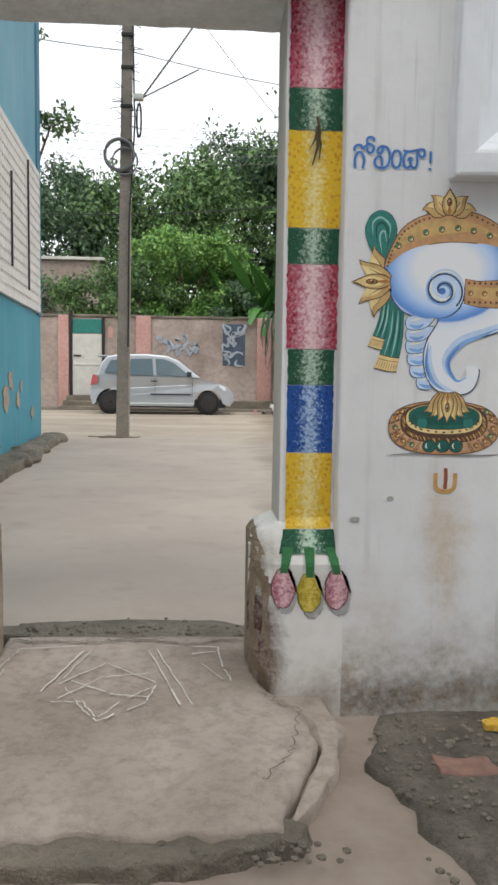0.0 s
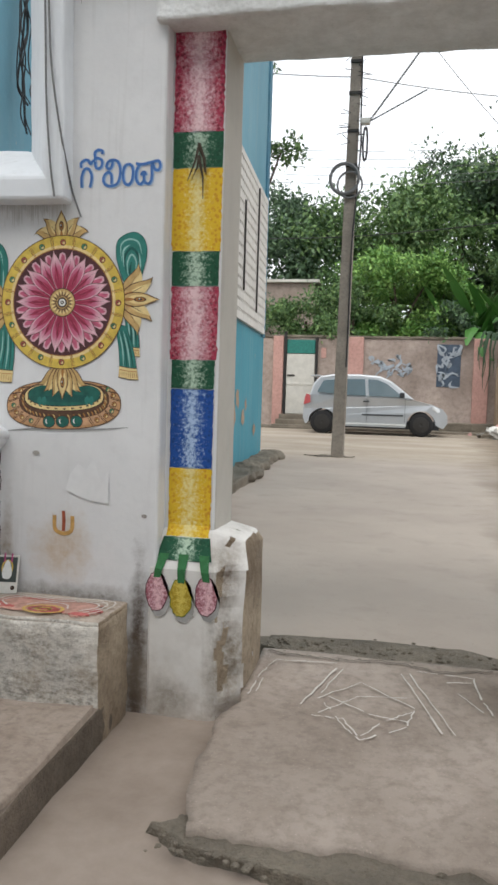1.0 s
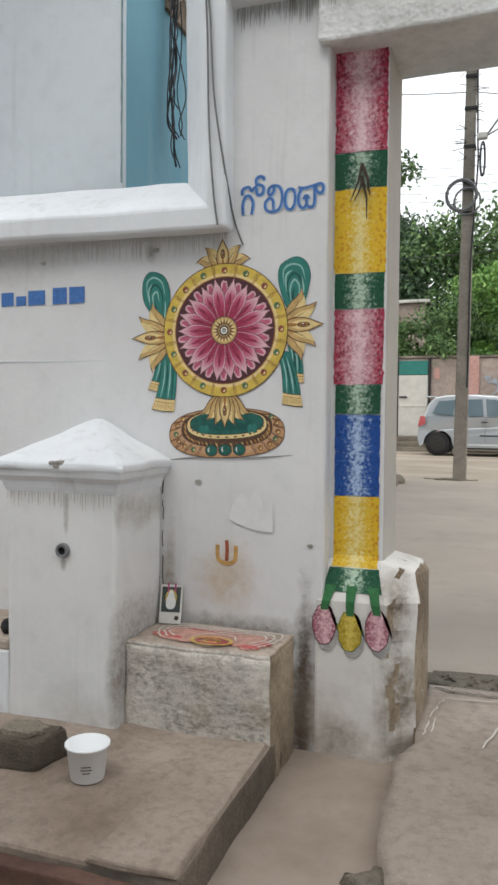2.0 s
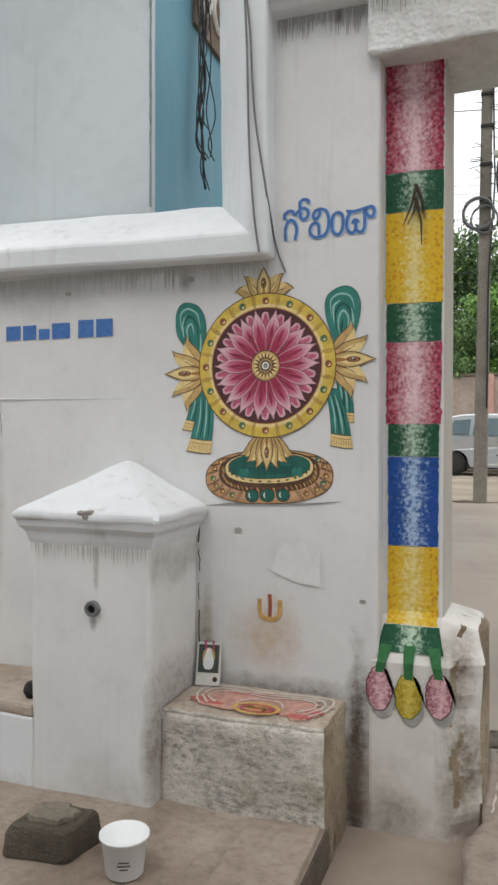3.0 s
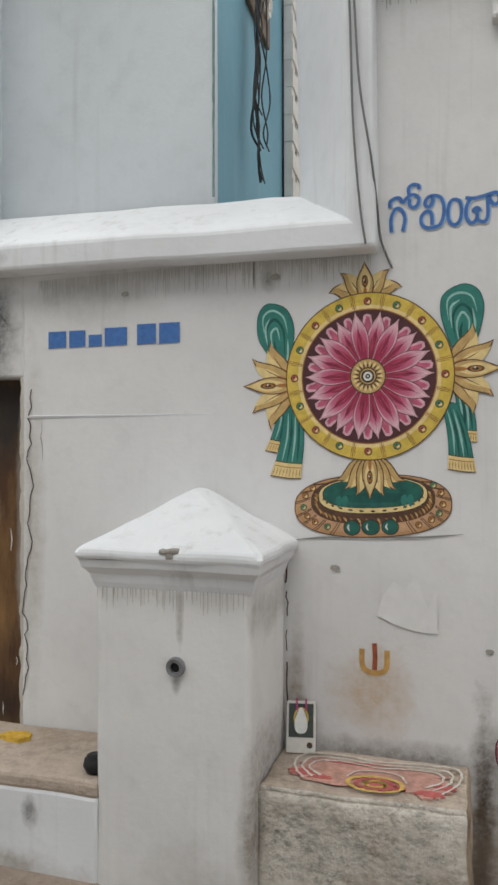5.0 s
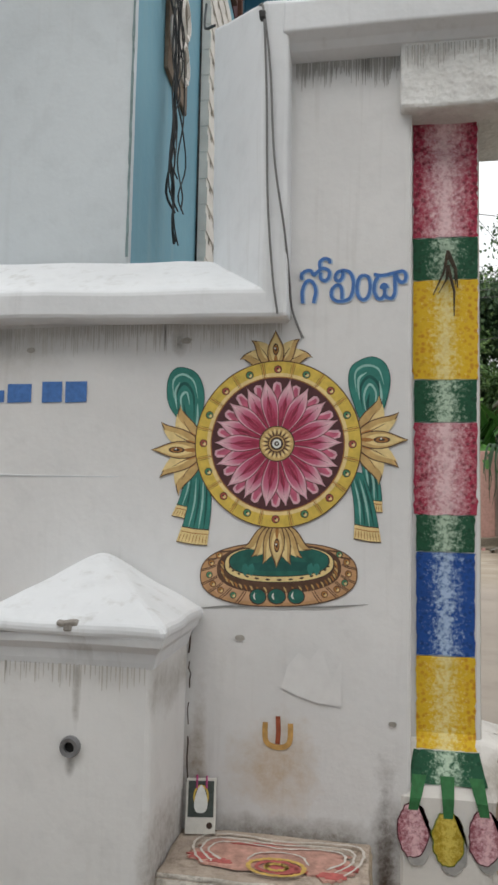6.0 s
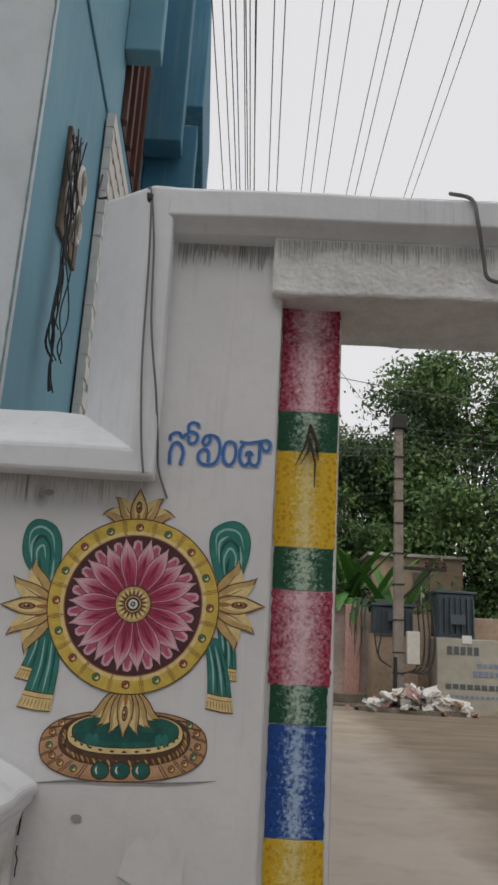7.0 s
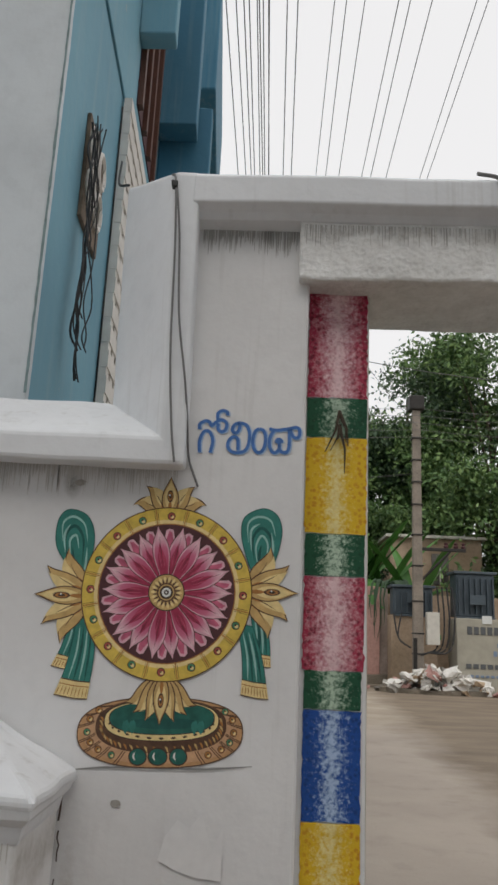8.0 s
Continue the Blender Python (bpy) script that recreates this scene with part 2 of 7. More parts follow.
GEMR = paint("red_gem_paint", rgb("a04a40"), 0.7, 0.2, 60, 0)
GEMG = paint("green_gem_paint", rgb("3f8160"), 0.7, 0.2, 60, 0)
PALE = paint("white_highlight_paint", rgb("d9dcd9"), 0.8, 0.1, 40, 0)
CHALK = paint("chalk_powder", rgb("cbc5bd"), 0.95, 0.2, 90, 0.3)
BLACK = paint("black_rubber", rgb("1c1c1d"), 0.8, 0.2, 30, 0.1)


def petal_paint(c):
    n = Nodes("lotus_pink_paint")
    d = n.away(c)
    col = n.ramp(n.math("MULTIPLY", d, 5.6), (0.2, rgb("962f4c")), (0.45, rgb("ab4462")), (0.68, rgb("c26a86")), (0.88, rgb("e2c6cd")))
    col = n.mix(n.math("MULTIPLY", n.noise(50), 0.3), col, rgb("b0506c"))
    return n.done(col, 0.8)


def conch_paint(c, rx, rz):
    """White shell paint that deepens to blue towards the edge of an oval round c."""
    n = Nodes("conch_white_blue_paint")
    d = n.math("ADD", n.away(c, 1 / rx, 1 / rz), n.math("MULTIPLY", n.math("SUBTRACT", n.noise(9, 3), 0.5), 0.12))
    col = n.ramp(n.math("MULTIPLY", d, 0.8), (0.40, rgb("e0e2e5")), (0.58, rgb("b9cfec")), (0.74, rgb("6f9cdb")), (0.80, rgb("5c8bd0")), (0.84, rgb("d3dcea")), (0.95, rgb("e0e4e9")))
    return n.done(col, 0.8)


def garland(name, edge, core, dab, cx, wide=0.45):
    """Painted flower band: dabs of colour that thin to a pale centre line at x = cx."""
    n = Nodes(name)
    off = n.math("ABSOLUTE", n.math("SUBTRACT", n.axis(0), cx))
    wob = n.math("ADD", n.math("MULTIPLY", off, 11.0), n.math("MULTIPLY", n.math("SUBTRACT", n.noise(80, 5, 0.8), 0.5), 2.5))
    c = n.ramp(wob, (0.0, core), (wide * 0.45, tuple(0.55 * a + 0.45 * b for a, b in zip(edge, core))), (wide, edge))
    spots = n.ramp(n.voronoi(70), (0.25, 1.0), (0.5, 0.0))
    lean = n.ramp(wob, (0.3, 0.15), (0.85, 1.0))
    c = n.mix(n.math("MULTIPLY", n.math("MULTIPLY", spots, lean), 0.8), c, dab)
    flecks = n.ramp(n.voronoi(95), (0.14, 1.0), (0.3, 0.0))
    pick = n.ramp(n.noise(40, 3, 0.6), (0.5, 0.0), (0.6, 1.0))
    c = n.mix(n.math("MULTIPLY", n.math("MULTIPLY", flecks, pick), n.ramp(wob, (0.35, 0.7), (0.8, 0.12))), c, core)
    c = n.mix(n.math("MULTIPLY", n.ramp(n.noise(8, 5, 0.7), (0.5, 0.0), (0.75, 1.0)), 0.35), c, tuple(v * 0.45 for v in edge))
    n.bump(n.noise(90, 4), 0.4, 0.004)
    return n.done(c, 0.85)


# ---------------------------------------------------------------- mesh helpers
def part(name, bm, material, parent=None, label=""):
    me = bpy.data.meshes.new(name)
    bm.to_mesh(me)
    bm.free()
    for m in (material if isinstance(material, (list, tuple)) else [material]):
        me.materials.append(m)
    ob = new(name, me)
    if parent:
        ob.parent = parent
    if label:
        ob["label"] = label
    return ob


def thing(name, label, category, group="", kind="", at=(0, 0, 0)):
    ob = new(name)
    ob.location = at
    return tagged(ob, label, category, group, kind)


def add_box(bm, x0, x1, y0, y1, z0, z1, bevel=0.0):
    r = bmesh.ops.create_cube(bm, size=1)
    vs = r["verts"]
    for v in vs:
        v.co = Vector(((x0 + x1) / 2 + v.co.x * (x1 - x0), (y0 + y1) / 2 + v.co.y * (y1 - y0), (z0 + z1) / 2 + v.co.z * (z1 - z0)))
    if bevel:
        es = list({e for v in vs for e in v.link_edges})
        bmesh.ops.bevel(bm, geom=es, offset=bevel, segments=2, affect="EDGES", profile=0.5)
    return bm


def box(x0, x1, y0, y1, z0, z1, bevel=0.0):
    return add_box(bmesh.new(), x0, x1, y0, y1, z0, z1, bevel)


def hull(points, bevel=0.0):
    bm = bmesh.new()
    for p in points:
        bm.verts.new(p)
    bmesh.ops.convex_hull(bm, input=bm.verts)
    bmesh.ops.dissolve_limit(bm, angle_limit=0.01, verts=bm.verts, edges=bm.edges)
    if bevel:
        bmesh.ops.bevel(bm, geom=list(bm.edges), offset=bevel, segments=2, affect="EDGES", profile=0.5)
    return bm


def roughen(bm, cut, amp, scale, seed=0.0):
    """Cut long edges and push the points a little, for hand-laid plaster."""
    for _ in range(6):
        long = [e for e in bm.edges if e.calc_length() > cut]
        if not long:
            break
        bmesh.ops.subdivide_edges(bm, edges=long, cuts=1, use_grid_fill=True)
    bmesh.ops.triangulate(bm, faces=[f for f in bm.faces if len(f.verts) > 4])
    for v in bm.verts:
        v.co += noise.noise_vector(v.co * scale + Vector((seed, 3.1, 7.7))) * amp
    return bm


def smooth(ob):
    for p in ob.data.polygons:
        p.use_smooth = True
    return ob


def lathe(profile, seg=24, at=(0, 0, 0), close=True):
    bm = bmesh.new()
    rings = []
    for r, z in profile:
        rings.append([bm.verts.new((at[0] + r * math.cos(2 * math.pi * i / seg), at[1] + r * math.sin(2 * math.pi * i / seg), at[2] + z)) for i in range(seg)])
    for a, b in zip(rings, rings[1:]):
        for i in range(seg):
            bm.faces.new((a[i], a[(i + 1) % seg], b[(i + 1) % seg], b[i]))
    if close:
        bm.faces.new(rings[0][::-1])
        bm.faces.new(rings[-1])
    return bm


def add_tube(bm, pts, r, seg=6, r2=None):
    pts = [Vector(p) for p in pts]
    rings = []
    for i, p in enumerate(pts):
        d = (pts[min(i + 1, len(pts) - 1)] - pts[max(i - 1, 0)]).normalized()
        u = d.cross(Vector((0.31, 0.11, 0.94) if abs(d.z) < 0.9 else (1, 0.1, 0))).normalized()
        w = d.cross(u)
        k = i / max(1, len(pts) - 1)
        rad = r if r2 is None else r + (r2 - r) * k
        rings.append([bm.verts.new(p + (u * math.cos(a) + w * math.sin(a)) * rad) for a in (2 * math.pi * j / seg for j in range(seg))])
    for a, b in zip(rings, rings[1:]):
        for i in range(seg):
            bm.faces.new((a[i], a[(i + 1) % seg], b[(i + 1) % seg], b[i]))
    bm.faces.new(rings[0][::-1])
    bm.faces.new(rings[-1])
    return bm


def tube(pts, r, seg=6, r2=None):
    return add_tube(bmesh.new(), pts, r, seg, r2)


def curve_pts(ctrl, n=12):
    """Points along a smooth curve through the control points."""
    P = [Vector(c) for c in ctrl]
    P = [P[0] * 2 - P[1]] + P + [P[-1] * 2 - P[-2]]
    out = []
    for i in range(1, len(P) - 2):
        for k in range(n):
            t = k / n
            a, b, c, d = P[i - 1], P[i], P[i + 1], P[i + 2]
            out.append(0.5 * (2 * b + (c - a) * t + (2 * a - 5 * b + 4 * c - d) * t * t + (3 * b - a - 3 * c + d) * t ** 3))
    out.append(P[-2])
    return out


# flat painted shapes on the wall: 2D points (x, z), at a small distance in front of the plane y = face
def add_flat(bm, pts, y, thick=0.0012):
    vs = [bm.verts.new((p[0], y, p[1])) for p in pts]
    f = bm.faces.new(vs)
    f.normal_update()
    if f.normal.y > 0:
        f.normal_flip()
    bmesh.ops.triangulate(bm, faces=[f])
    return bm


def flat(pts, y):
    return add_flat(bmesh.new(), pts, y)


def add_stroke(bm, pts, w, y, taper=False):
    pts = [Vector((p[0], p[1])) for p in pts]
    L, R = [], []
    for i, p in enumerate(pts):
        d = pts[min(i + 1, len(pts) - 1)] - pts[max(i - 1, 0)]
        d.normalize()
        k = w / 2 * (1 if not taper else max(0.15, math.sin(math.pi * (i + 0.3) / (len(pts) - 0.4))))
        nrm = Vector((-d.y, d.x)) * k
        L.append(bm.verts.new((p.x + nrm.x, y, p.y + nrm.y)))
        R.append(bm.verts.new((p.x - nrm.x, y, p.y - nrm.y)))
    for i in range(len(pts) - 1):
        f = bm.faces.new((L[i], L[i + 1], R[i + 1], R[i]))
        f.normal_update()
        if f.normal.y > 0:
            f.normal_flip()
    return bm


def ring_pts(cx, cz, rx, rz, n=48, a0=0.0, a1=2 * math.pi):
    return [(cx + rx * math.cos(a0 + (a1 - a0) * i / n), cz + rz * math.sin(a0 + (a1 - a0) * i / n)) for i in range(n if abs(a1 - a0) > 6.28 else n + 1)]


def petal(cx, cz, ang, r0, r1, w, n=9):
    """Leaf-shaped outline that points away from (cx, cz)."""
    d, s = (math.cos(ang), math.sin(ang)), (-math.sin(ang), math.cos(ang))
    side = []
    for i in range(n):
        t = i / (n - 1)
        side.append((r0 + (r1 - r0) * t, w * (math.sin(math.pi * min(1, t * 0.93 + 0.07)) ** 0.8) * (1 - 0.25 * t)))
    pts = [(cx + d[0] * r + s[0] * h, cz + d[1] * r + s[1] * h) for r, h in side]
    pts += [(cx + d[0] * r - s[0] * h, cz + d[1] * r - s[1] * h) for r, h in side[-2:0:-1]]
    return pts


def grown(pts, g):
    cx = sum(p[0] for p in pts) / len(pts)
    cz = sum(p[1] for p in pts) / len(pts)
    out = []
    n = len(pts)
    for i, p in enumerate(pts):
        a, b = Vector(pts[i - 1]), Vector(pts[(i + 1) % n])
        d = (b - a)
        if d.length < 1e-9:
            out.append(p)
            continue
        nrm = Vector((d.y, -d.x)).normalized()
        if nrm.dot(Vector((p[0] - cx, p[1] - cz))) < 0:
            nrm = -nrm
        out.append((p[0] + nrm.x * g, p[1] + nrm.y * g))
    return out


def smooth2(ctrl, n=6, closed=True):
    P = list(ctrl)
    out = []
    m = len(P)
    rng = range(m) if closed else range(m - 1)
    for i in rng:
        if closed:
            a, b, c, d = (Vector(P[(i + k) % m]) for k in (-1, 0, 1, 2))
        else:
            a, b, c, d = (Vector(P[min(max(i + k, 0), m - 1)]) for k in (-1, 0, 1, 2))
        for k in range(n):
            t = k / n
            v = 0.5 * (2 * b + (c - a) * t + (2 * a - 5 * b + 4 * c - d) * t * t + (3 * b - a - 3 * c + d) * t ** 3)
            out.append((v.x, v.y))
    if not closed:
        out.append(tuple(P[-1]))
    return out


# ---------------------------------------------------------------- ground
MID = -0.4625


def mx(x):
    """The same place on the other side of the gate."""
    return 2 * MID - x


def ground_height(x, y):
    if y < 0.4:
        h = -0.105
    else:
        h = -0.105 + 0.1 * min(1, (y - 0.4) / 0.35)
    if y > 10:
        h += 0.06 * min(1, (y - 10) / 6)
    if -12 < y < 14 and abs(x) < 9:
        h += 0.012 * noise.noise(Vector((x * 0.9, y * 0.9, 0.3)))
        if y < 0.4:
            h += 0.008 * noise.noise(Vector((x * 5, y * 5, 2.3)))
    return h


def ground():
    xs = [-2500, -600, -150, -40, -15] + [-9 + 0.3 * i for i in range(20)] + [-3 + 0.1 * i for i in range(51)] + [2.3 + 0.3 * i for i in range(24)] + [15, 40, 150, 600, 2500]
    ys = [-2500, -600, -150, -40, -12, -6] + [-4 + 0.1 * i for i in range(60)] + [2 + 0.4 * i for i in range(45)] + [22, 30, 60, 150, 600, 2500]
    bm = bmesh.new()
    g = [[bm.verts.new((x, y, ground_height(x, y))) for x in xs] for y in ys]
    for j in range(len(ys) - 1):
        for i in range(len(xs) - 1):
            bm.faces.new((g[j][i], g[j][i + 1], g[j + 1][i + 1], g[j + 1][i]))
    return tagged(smooth(part("ground", bm, STREET)), "dusty grey-brown concrete street and forecourt", "ground", kind="structure")


ground()


def blob(cx, cy, rx, ry, z, thick, seed, n=40, rough=0.25, slope=0.0):
    """An uneven flat patch with a worn rim."""
    bm = bmesh.new()
    rim, low = [], []
    for i in range(n):
        a = 2 * math.pi * i / n
        k = 1 + rough * noise.noise(Vector((math.cos(a) * 2.2, math.sin(a) * 2.2, seed))) + rough * 0.5 * noise.noise(Vector((math.cos(a) * 7, math.sin(a) * 7, seed)))
        x, y = cx + rx * k * math.cos(a), cy + ry * k * math.sin(a)
        rim.append(bm.verts.new((x, y, z + slope * (y - cy))))
        low.append(bm.verts.new((cx + (x - cx) * 1.03, cy + (y - cy) * 1.03, z + slope * (y - cy) - thick)))
    c = bm.verts.new((cx, cy, z + thick * 0.05))
    for i in range(n):
        j = (i + 1) % n
        bm.faces.new((rim[i], rim[j], c))
        bm.faces.new((low[i], low[j], rim[j], rim[i]))
    return bm


def along(y, table):
    """Straight-line reading of an edge's x at depth y."""
    for (ya, xa), (yb, xb) in zip(table, table[1:]):
        if ya >= y >= yb:
            return xa + (xb - xa) * (ya - y) / (ya - yb)
    return table[0][1] if y > table[0][0] else table[-1][1]


SLAB_LEFT = ((0.5, -0.90), (0.0, -0.90), (-0.18, -0.95), (-0.57, -0.905), (-0.75, -0.86))
SLAB_RIGHT = ((0.5, 0.03), (0.05, 0.03), (-0.17, 0.165), (-0.33, 0.178), (-0.58, 0.08), (-0.75, 0.02))


def worn_sheet(name, left, right, y0, y1, drop, slope, foot, m, label, nx=46, ny=44, seed=1.7):
    """Worn concrete slab between two edge lines, with crumbled free edges."""
    bm = bmesh.new()
    rows = []
    for j in range(ny + 1):
        row = []
        for i in range(nx + 1):
            y = y0 + (y1 - y0) * j / ny
            xl, xr = along(y, left), along(y, right)
            x = xl + (xr - xl) * i / nx
            edge = 0.022 * noise.noise(Vector((x * 9, y * 9, seed))) + 0.010 * noise.noise(Vector((x * 31, y * 31, seed)))
            if j == ny:
                y += edge * 1.4
            if i in (0, nx) and y < 0.0:
                x += edge
            rim = min(i, nx - i, ny - j)
            z = drop + slope * (y - 0.1) + 0.005 * noise.noise(Vector((x * 5, y * 5, 0))) + 0.0015 * noise.noise(Vector((x * 30, y * 30, 0)))
            if rim < 2 and y < 0:
                z -= 0.009 * (2 - rim) / 2 + 0.008 * abs(noise.noise(Vector((x * 14, y * 14, 5))))
            row.append(bm.verts.new((x, y, z)))
        rows.append(row)
    for a, b in zip(rows, rows[1:]):
        for i in range(nx):
            bm.faces.new((a[i], b[i], b[i + 1], a[i + 1]))
    ring = rows[0] + [r[-1] for r in rows[1:]] + rows[-1][-2::-1] + [r[0] for r in rows[-2:0:-1]]
    low = [bm.verts.new((v.co.x, v.co.y + 0.008, foot)) for v in ring]
    for i in range(len(ring)):
        j = (i + 1) % len(ring)
        bm.faces.new((ring[i], low[i], low[j], ring[j]))
    bmesh.ops.recalc_face_normals(bm, faces=bm.faces)
    return tagged(smooth(part(name, bm, m)), label, "slab", kind="structure")


worn_sheet("threshold_slab", SLAB_LEFT, SLAB_RIGHT, 0.46, -0.735, 0.0, 0.05, -0.14, SLAB, "cracked grey concrete slab sloping out of the gateway")
worn_sheet("broken_slab_piece", tuple((y, x + 0.012) for y, x in SLAB_RIGHT), ((0.06, 0.235), (-0.19, 0.275), (-0.40, 0.23), (-0.58, 0.145), (-0.68, 0.06)), 0.03, -0.66, -0.022, 0.06, -0.14, SLAB, "broken corner piece sunk beside the threshold slab", 14, 26, 6.1)


def line3(bm, pts, w, zf):
    """A strip on the paving."""
    P = [Vector(p) for p in pts]
    L, R = [], []
    for i, p in enumerate(P):
        d = (P[min(i + 1, len(P) - 1)] - P[max(i - 1, 0)]).normalized()
        k = w / 2 * (0.7 + 0.6 * random.random())
        n = Vector((-d.y, d.x)) * k
        L.append(bm.verts.new((p.x + n.x, p.y + n.y, zf(p.x, p.y))))
        R.append(bm.verts.new((p.x - n.x, p.y - n.y, zf(p.x, p.y))))
    for i in range(len(P) - 1):
        bm.faces.new((R[i], R[i + 1], L[i + 1], L[i]))


def slab_z(x, y):
    return 0.0075 + 0.05 * (y - 0.1)


def kolam():
    t = thing("chalk_drawing", "white chalk star drawing on the threshold slab", "floor drawing", at=(-0.46, 0.1, 0))
    lines = {
        "star": [[(-0.62, 0.29), (-0.72, 0.0)], [(-0.59, 0.29), (-0.69, 0.01)], [(-0.38, 0.30), (-0.25, -0.04)], [(-0.35, 0.30), (-0.21, -0.04)],
                 [(-0.66, 0.08), (-0.52, 0.21), (-0.33, 0.08), (-0.36, -0.03), (-0.50, -0.12), (-0.56, -0.05), (-0.63, 0.06)],
                 [(-0.64, 0.0), (-0.52, 0.12), (-0.36, 0.14)], [(-0.62, 0.10), (-0.48, 0.02), (-0.35, 0.0)], [(-0.5, -0.1), (-0.42, 0.0), (-0.34, 0.06)], [(-0.66, -0.02), (-0.56, -0.02), (-0.5, -0.11)]],
        "border_left": [[(-0.87, 0.02), (-0.86, 0.2), (-0.83, 0.34), (-0.6, 0.36)], [(-0.85, 0.05), (-0.84, 0.2)]],
        "border_right": [[(-0.3, 0.36), (-0.1, 0.34), (-0.09, 0.2), (-0.06, 0.05)],
                   [(-0.2, 0.28), (-0.1, 0.3)], [(-0.16, 0.2), (-0.08, 0.05)]],
    }
    for name, ls in lines.items():
        bm = bmesh.new()
        for l in ls:
            if name == "star":
                l = [(x + 0.022, 0.31 + (y - 0.29) * 1.28) for x, y in l]
            pts = []
            for (x0, y0), (x1, y1) in zip(l, l[1:]):
                for k in range(8):
                    s = k / 8
                    pts.append((x0 + (x1 - x0) * s + random.uniform(-0.004, 0.004), y0 + (y1 - y0) * s + random.uniform(-0.004, 0.004), 0))
            pts.append((*l[-1], 0))
            # the powder has worn away in places
            k = 0
            while k < len(pts) - 2:
                run = random.randint(4, 9)
                line3(bm, pts[k:k + run], random.uniform(0.003, 0.006), slab_z)
                k += run - 1 + random.choice((0, 0, 1, 1, 2))
        p = part(name, bm, CHALK, t)
        p.matrix_parent_inverse = t.matrix_basis.inverted()


kolam()


CRACK = rough_concrete("crack_dirt", rgb("665c50"), rgb("7d7367"), 9, 0.8, 0.01)


def crack(name, pts, w, zf, label):
    bm = bmesh.new()
    P = []
    for a, b in zip(pts, pts[1:]):
        for k in range(10):
            s = k / 10
            P.append((a[0] + (b[0] - a[0]) * s + random.uniform(-0.012, 0.012), a[1] + (b[1] - a[1]) * s + random.uniform(-0.012, 0.012), 0))
    line3(bm, P, w, zf)
    tagged(part(name, bm, CRACK), label, "crack", kind="structure")


crack("crack", [(0.03, -0.02), (0.10, -0.13), (0.15, -0.14), (0.13, -0.26), (0.09, -0.42), (0.0, -0.55)], 0.004, slab_z, "dark crack in the concrete threshold slab")
crack("crack", [(-0.88, 0.42), (-0.6, 0.39), (-0.45, 0.43), (-0.2, 0.38), (0.0, 0.42)], 0.009, slab_z, "crumbled joint across the gate threshold")

tagged(smooth(part("worn_strip", roughen(blob(-0.45, 0.56, 0.52, 0.14, 0.012, 0.06, 4.0), 0.05, 0.006, 14), RUBBLE)), "rough broken concrete strip behind the threshold", "paving", kind="structure")
tagged(smooth(part("earth_patch", roughen(blob(0.98, -0.40, 0.64, 0.62, -0.088, 0.03, 9.0, 90, 0.14), 0.03, 0.010, 16), EARTH)), "dark gravelly damp earth at the foot of the wall", "earth", kind="structure")
tagged(smooth(part("worn_edge", roughen(blob(-0.43, -0.69, 0.52, 0.135, -0.066, 0.05, 14.0, 90, 0.10), 0.02, 0.011, 30), RUBBLE)), "crumbled gravel along the slab's front edge", "gravel", kind="structure")


def pebbles():
    bm = bmesh.new()
    for i in range(560):
        if i < 400:
            x, y, z = random.uniform(0.36, 1.3), random.uniform(-0.9, -0.05), -0.085
        elif i < 490:
            x, y, z = random.uniform(-0.95, 0.2), random.gauss(-0.79, 0.03), -0.07
        else:
            x, y, z = random.uniform(-0.9, 0.0), random.gauss(0.55, 0.06), 0.015
        r = random.uniform(0.004, 0.014)
        rr = bmesh.ops.create_icosphere(bm, subdivisions=1, radius=r)
        for v in rr["verts"]:
            v.co = Vector((x + v.co.x * random.uniform(0.8, 1.3), y + v.co.y, z + v.co.z * 0.6))
    tagged(part("pebbles", bm, RUBBLE), "scattered small stones and grit", "gravel", kind="stuff")


pebbles()
tagged(part("brick_piece", roughen(box(0.52, 0.70, -0.42, -0.32, -0.105, -0.078, 0.008), 0.03, 0.014, 16), paint("brick_red", rgb("85665a"), 0.9, 0.25, 30)), "broken red brick lying in the earth", "brick")
tagged(part("flower_petals", roughen(blob(0.78, -0.14, 0.035, 0.025, -0.06, 0.02, 2.0, 16, 0.5), 0.02, 0.006, 30), paint("marigold", rgb("c9a23a"), 0.8, 0.3, 90)), "yellow marigold petals on the ground", "flower")

# ---------------------------------------------------------------- temple wall and gate
BACK = 0.34
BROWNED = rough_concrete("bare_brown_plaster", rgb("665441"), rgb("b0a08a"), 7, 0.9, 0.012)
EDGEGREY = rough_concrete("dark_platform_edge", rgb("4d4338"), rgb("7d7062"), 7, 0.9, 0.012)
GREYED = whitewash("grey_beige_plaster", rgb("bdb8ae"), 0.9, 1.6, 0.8)


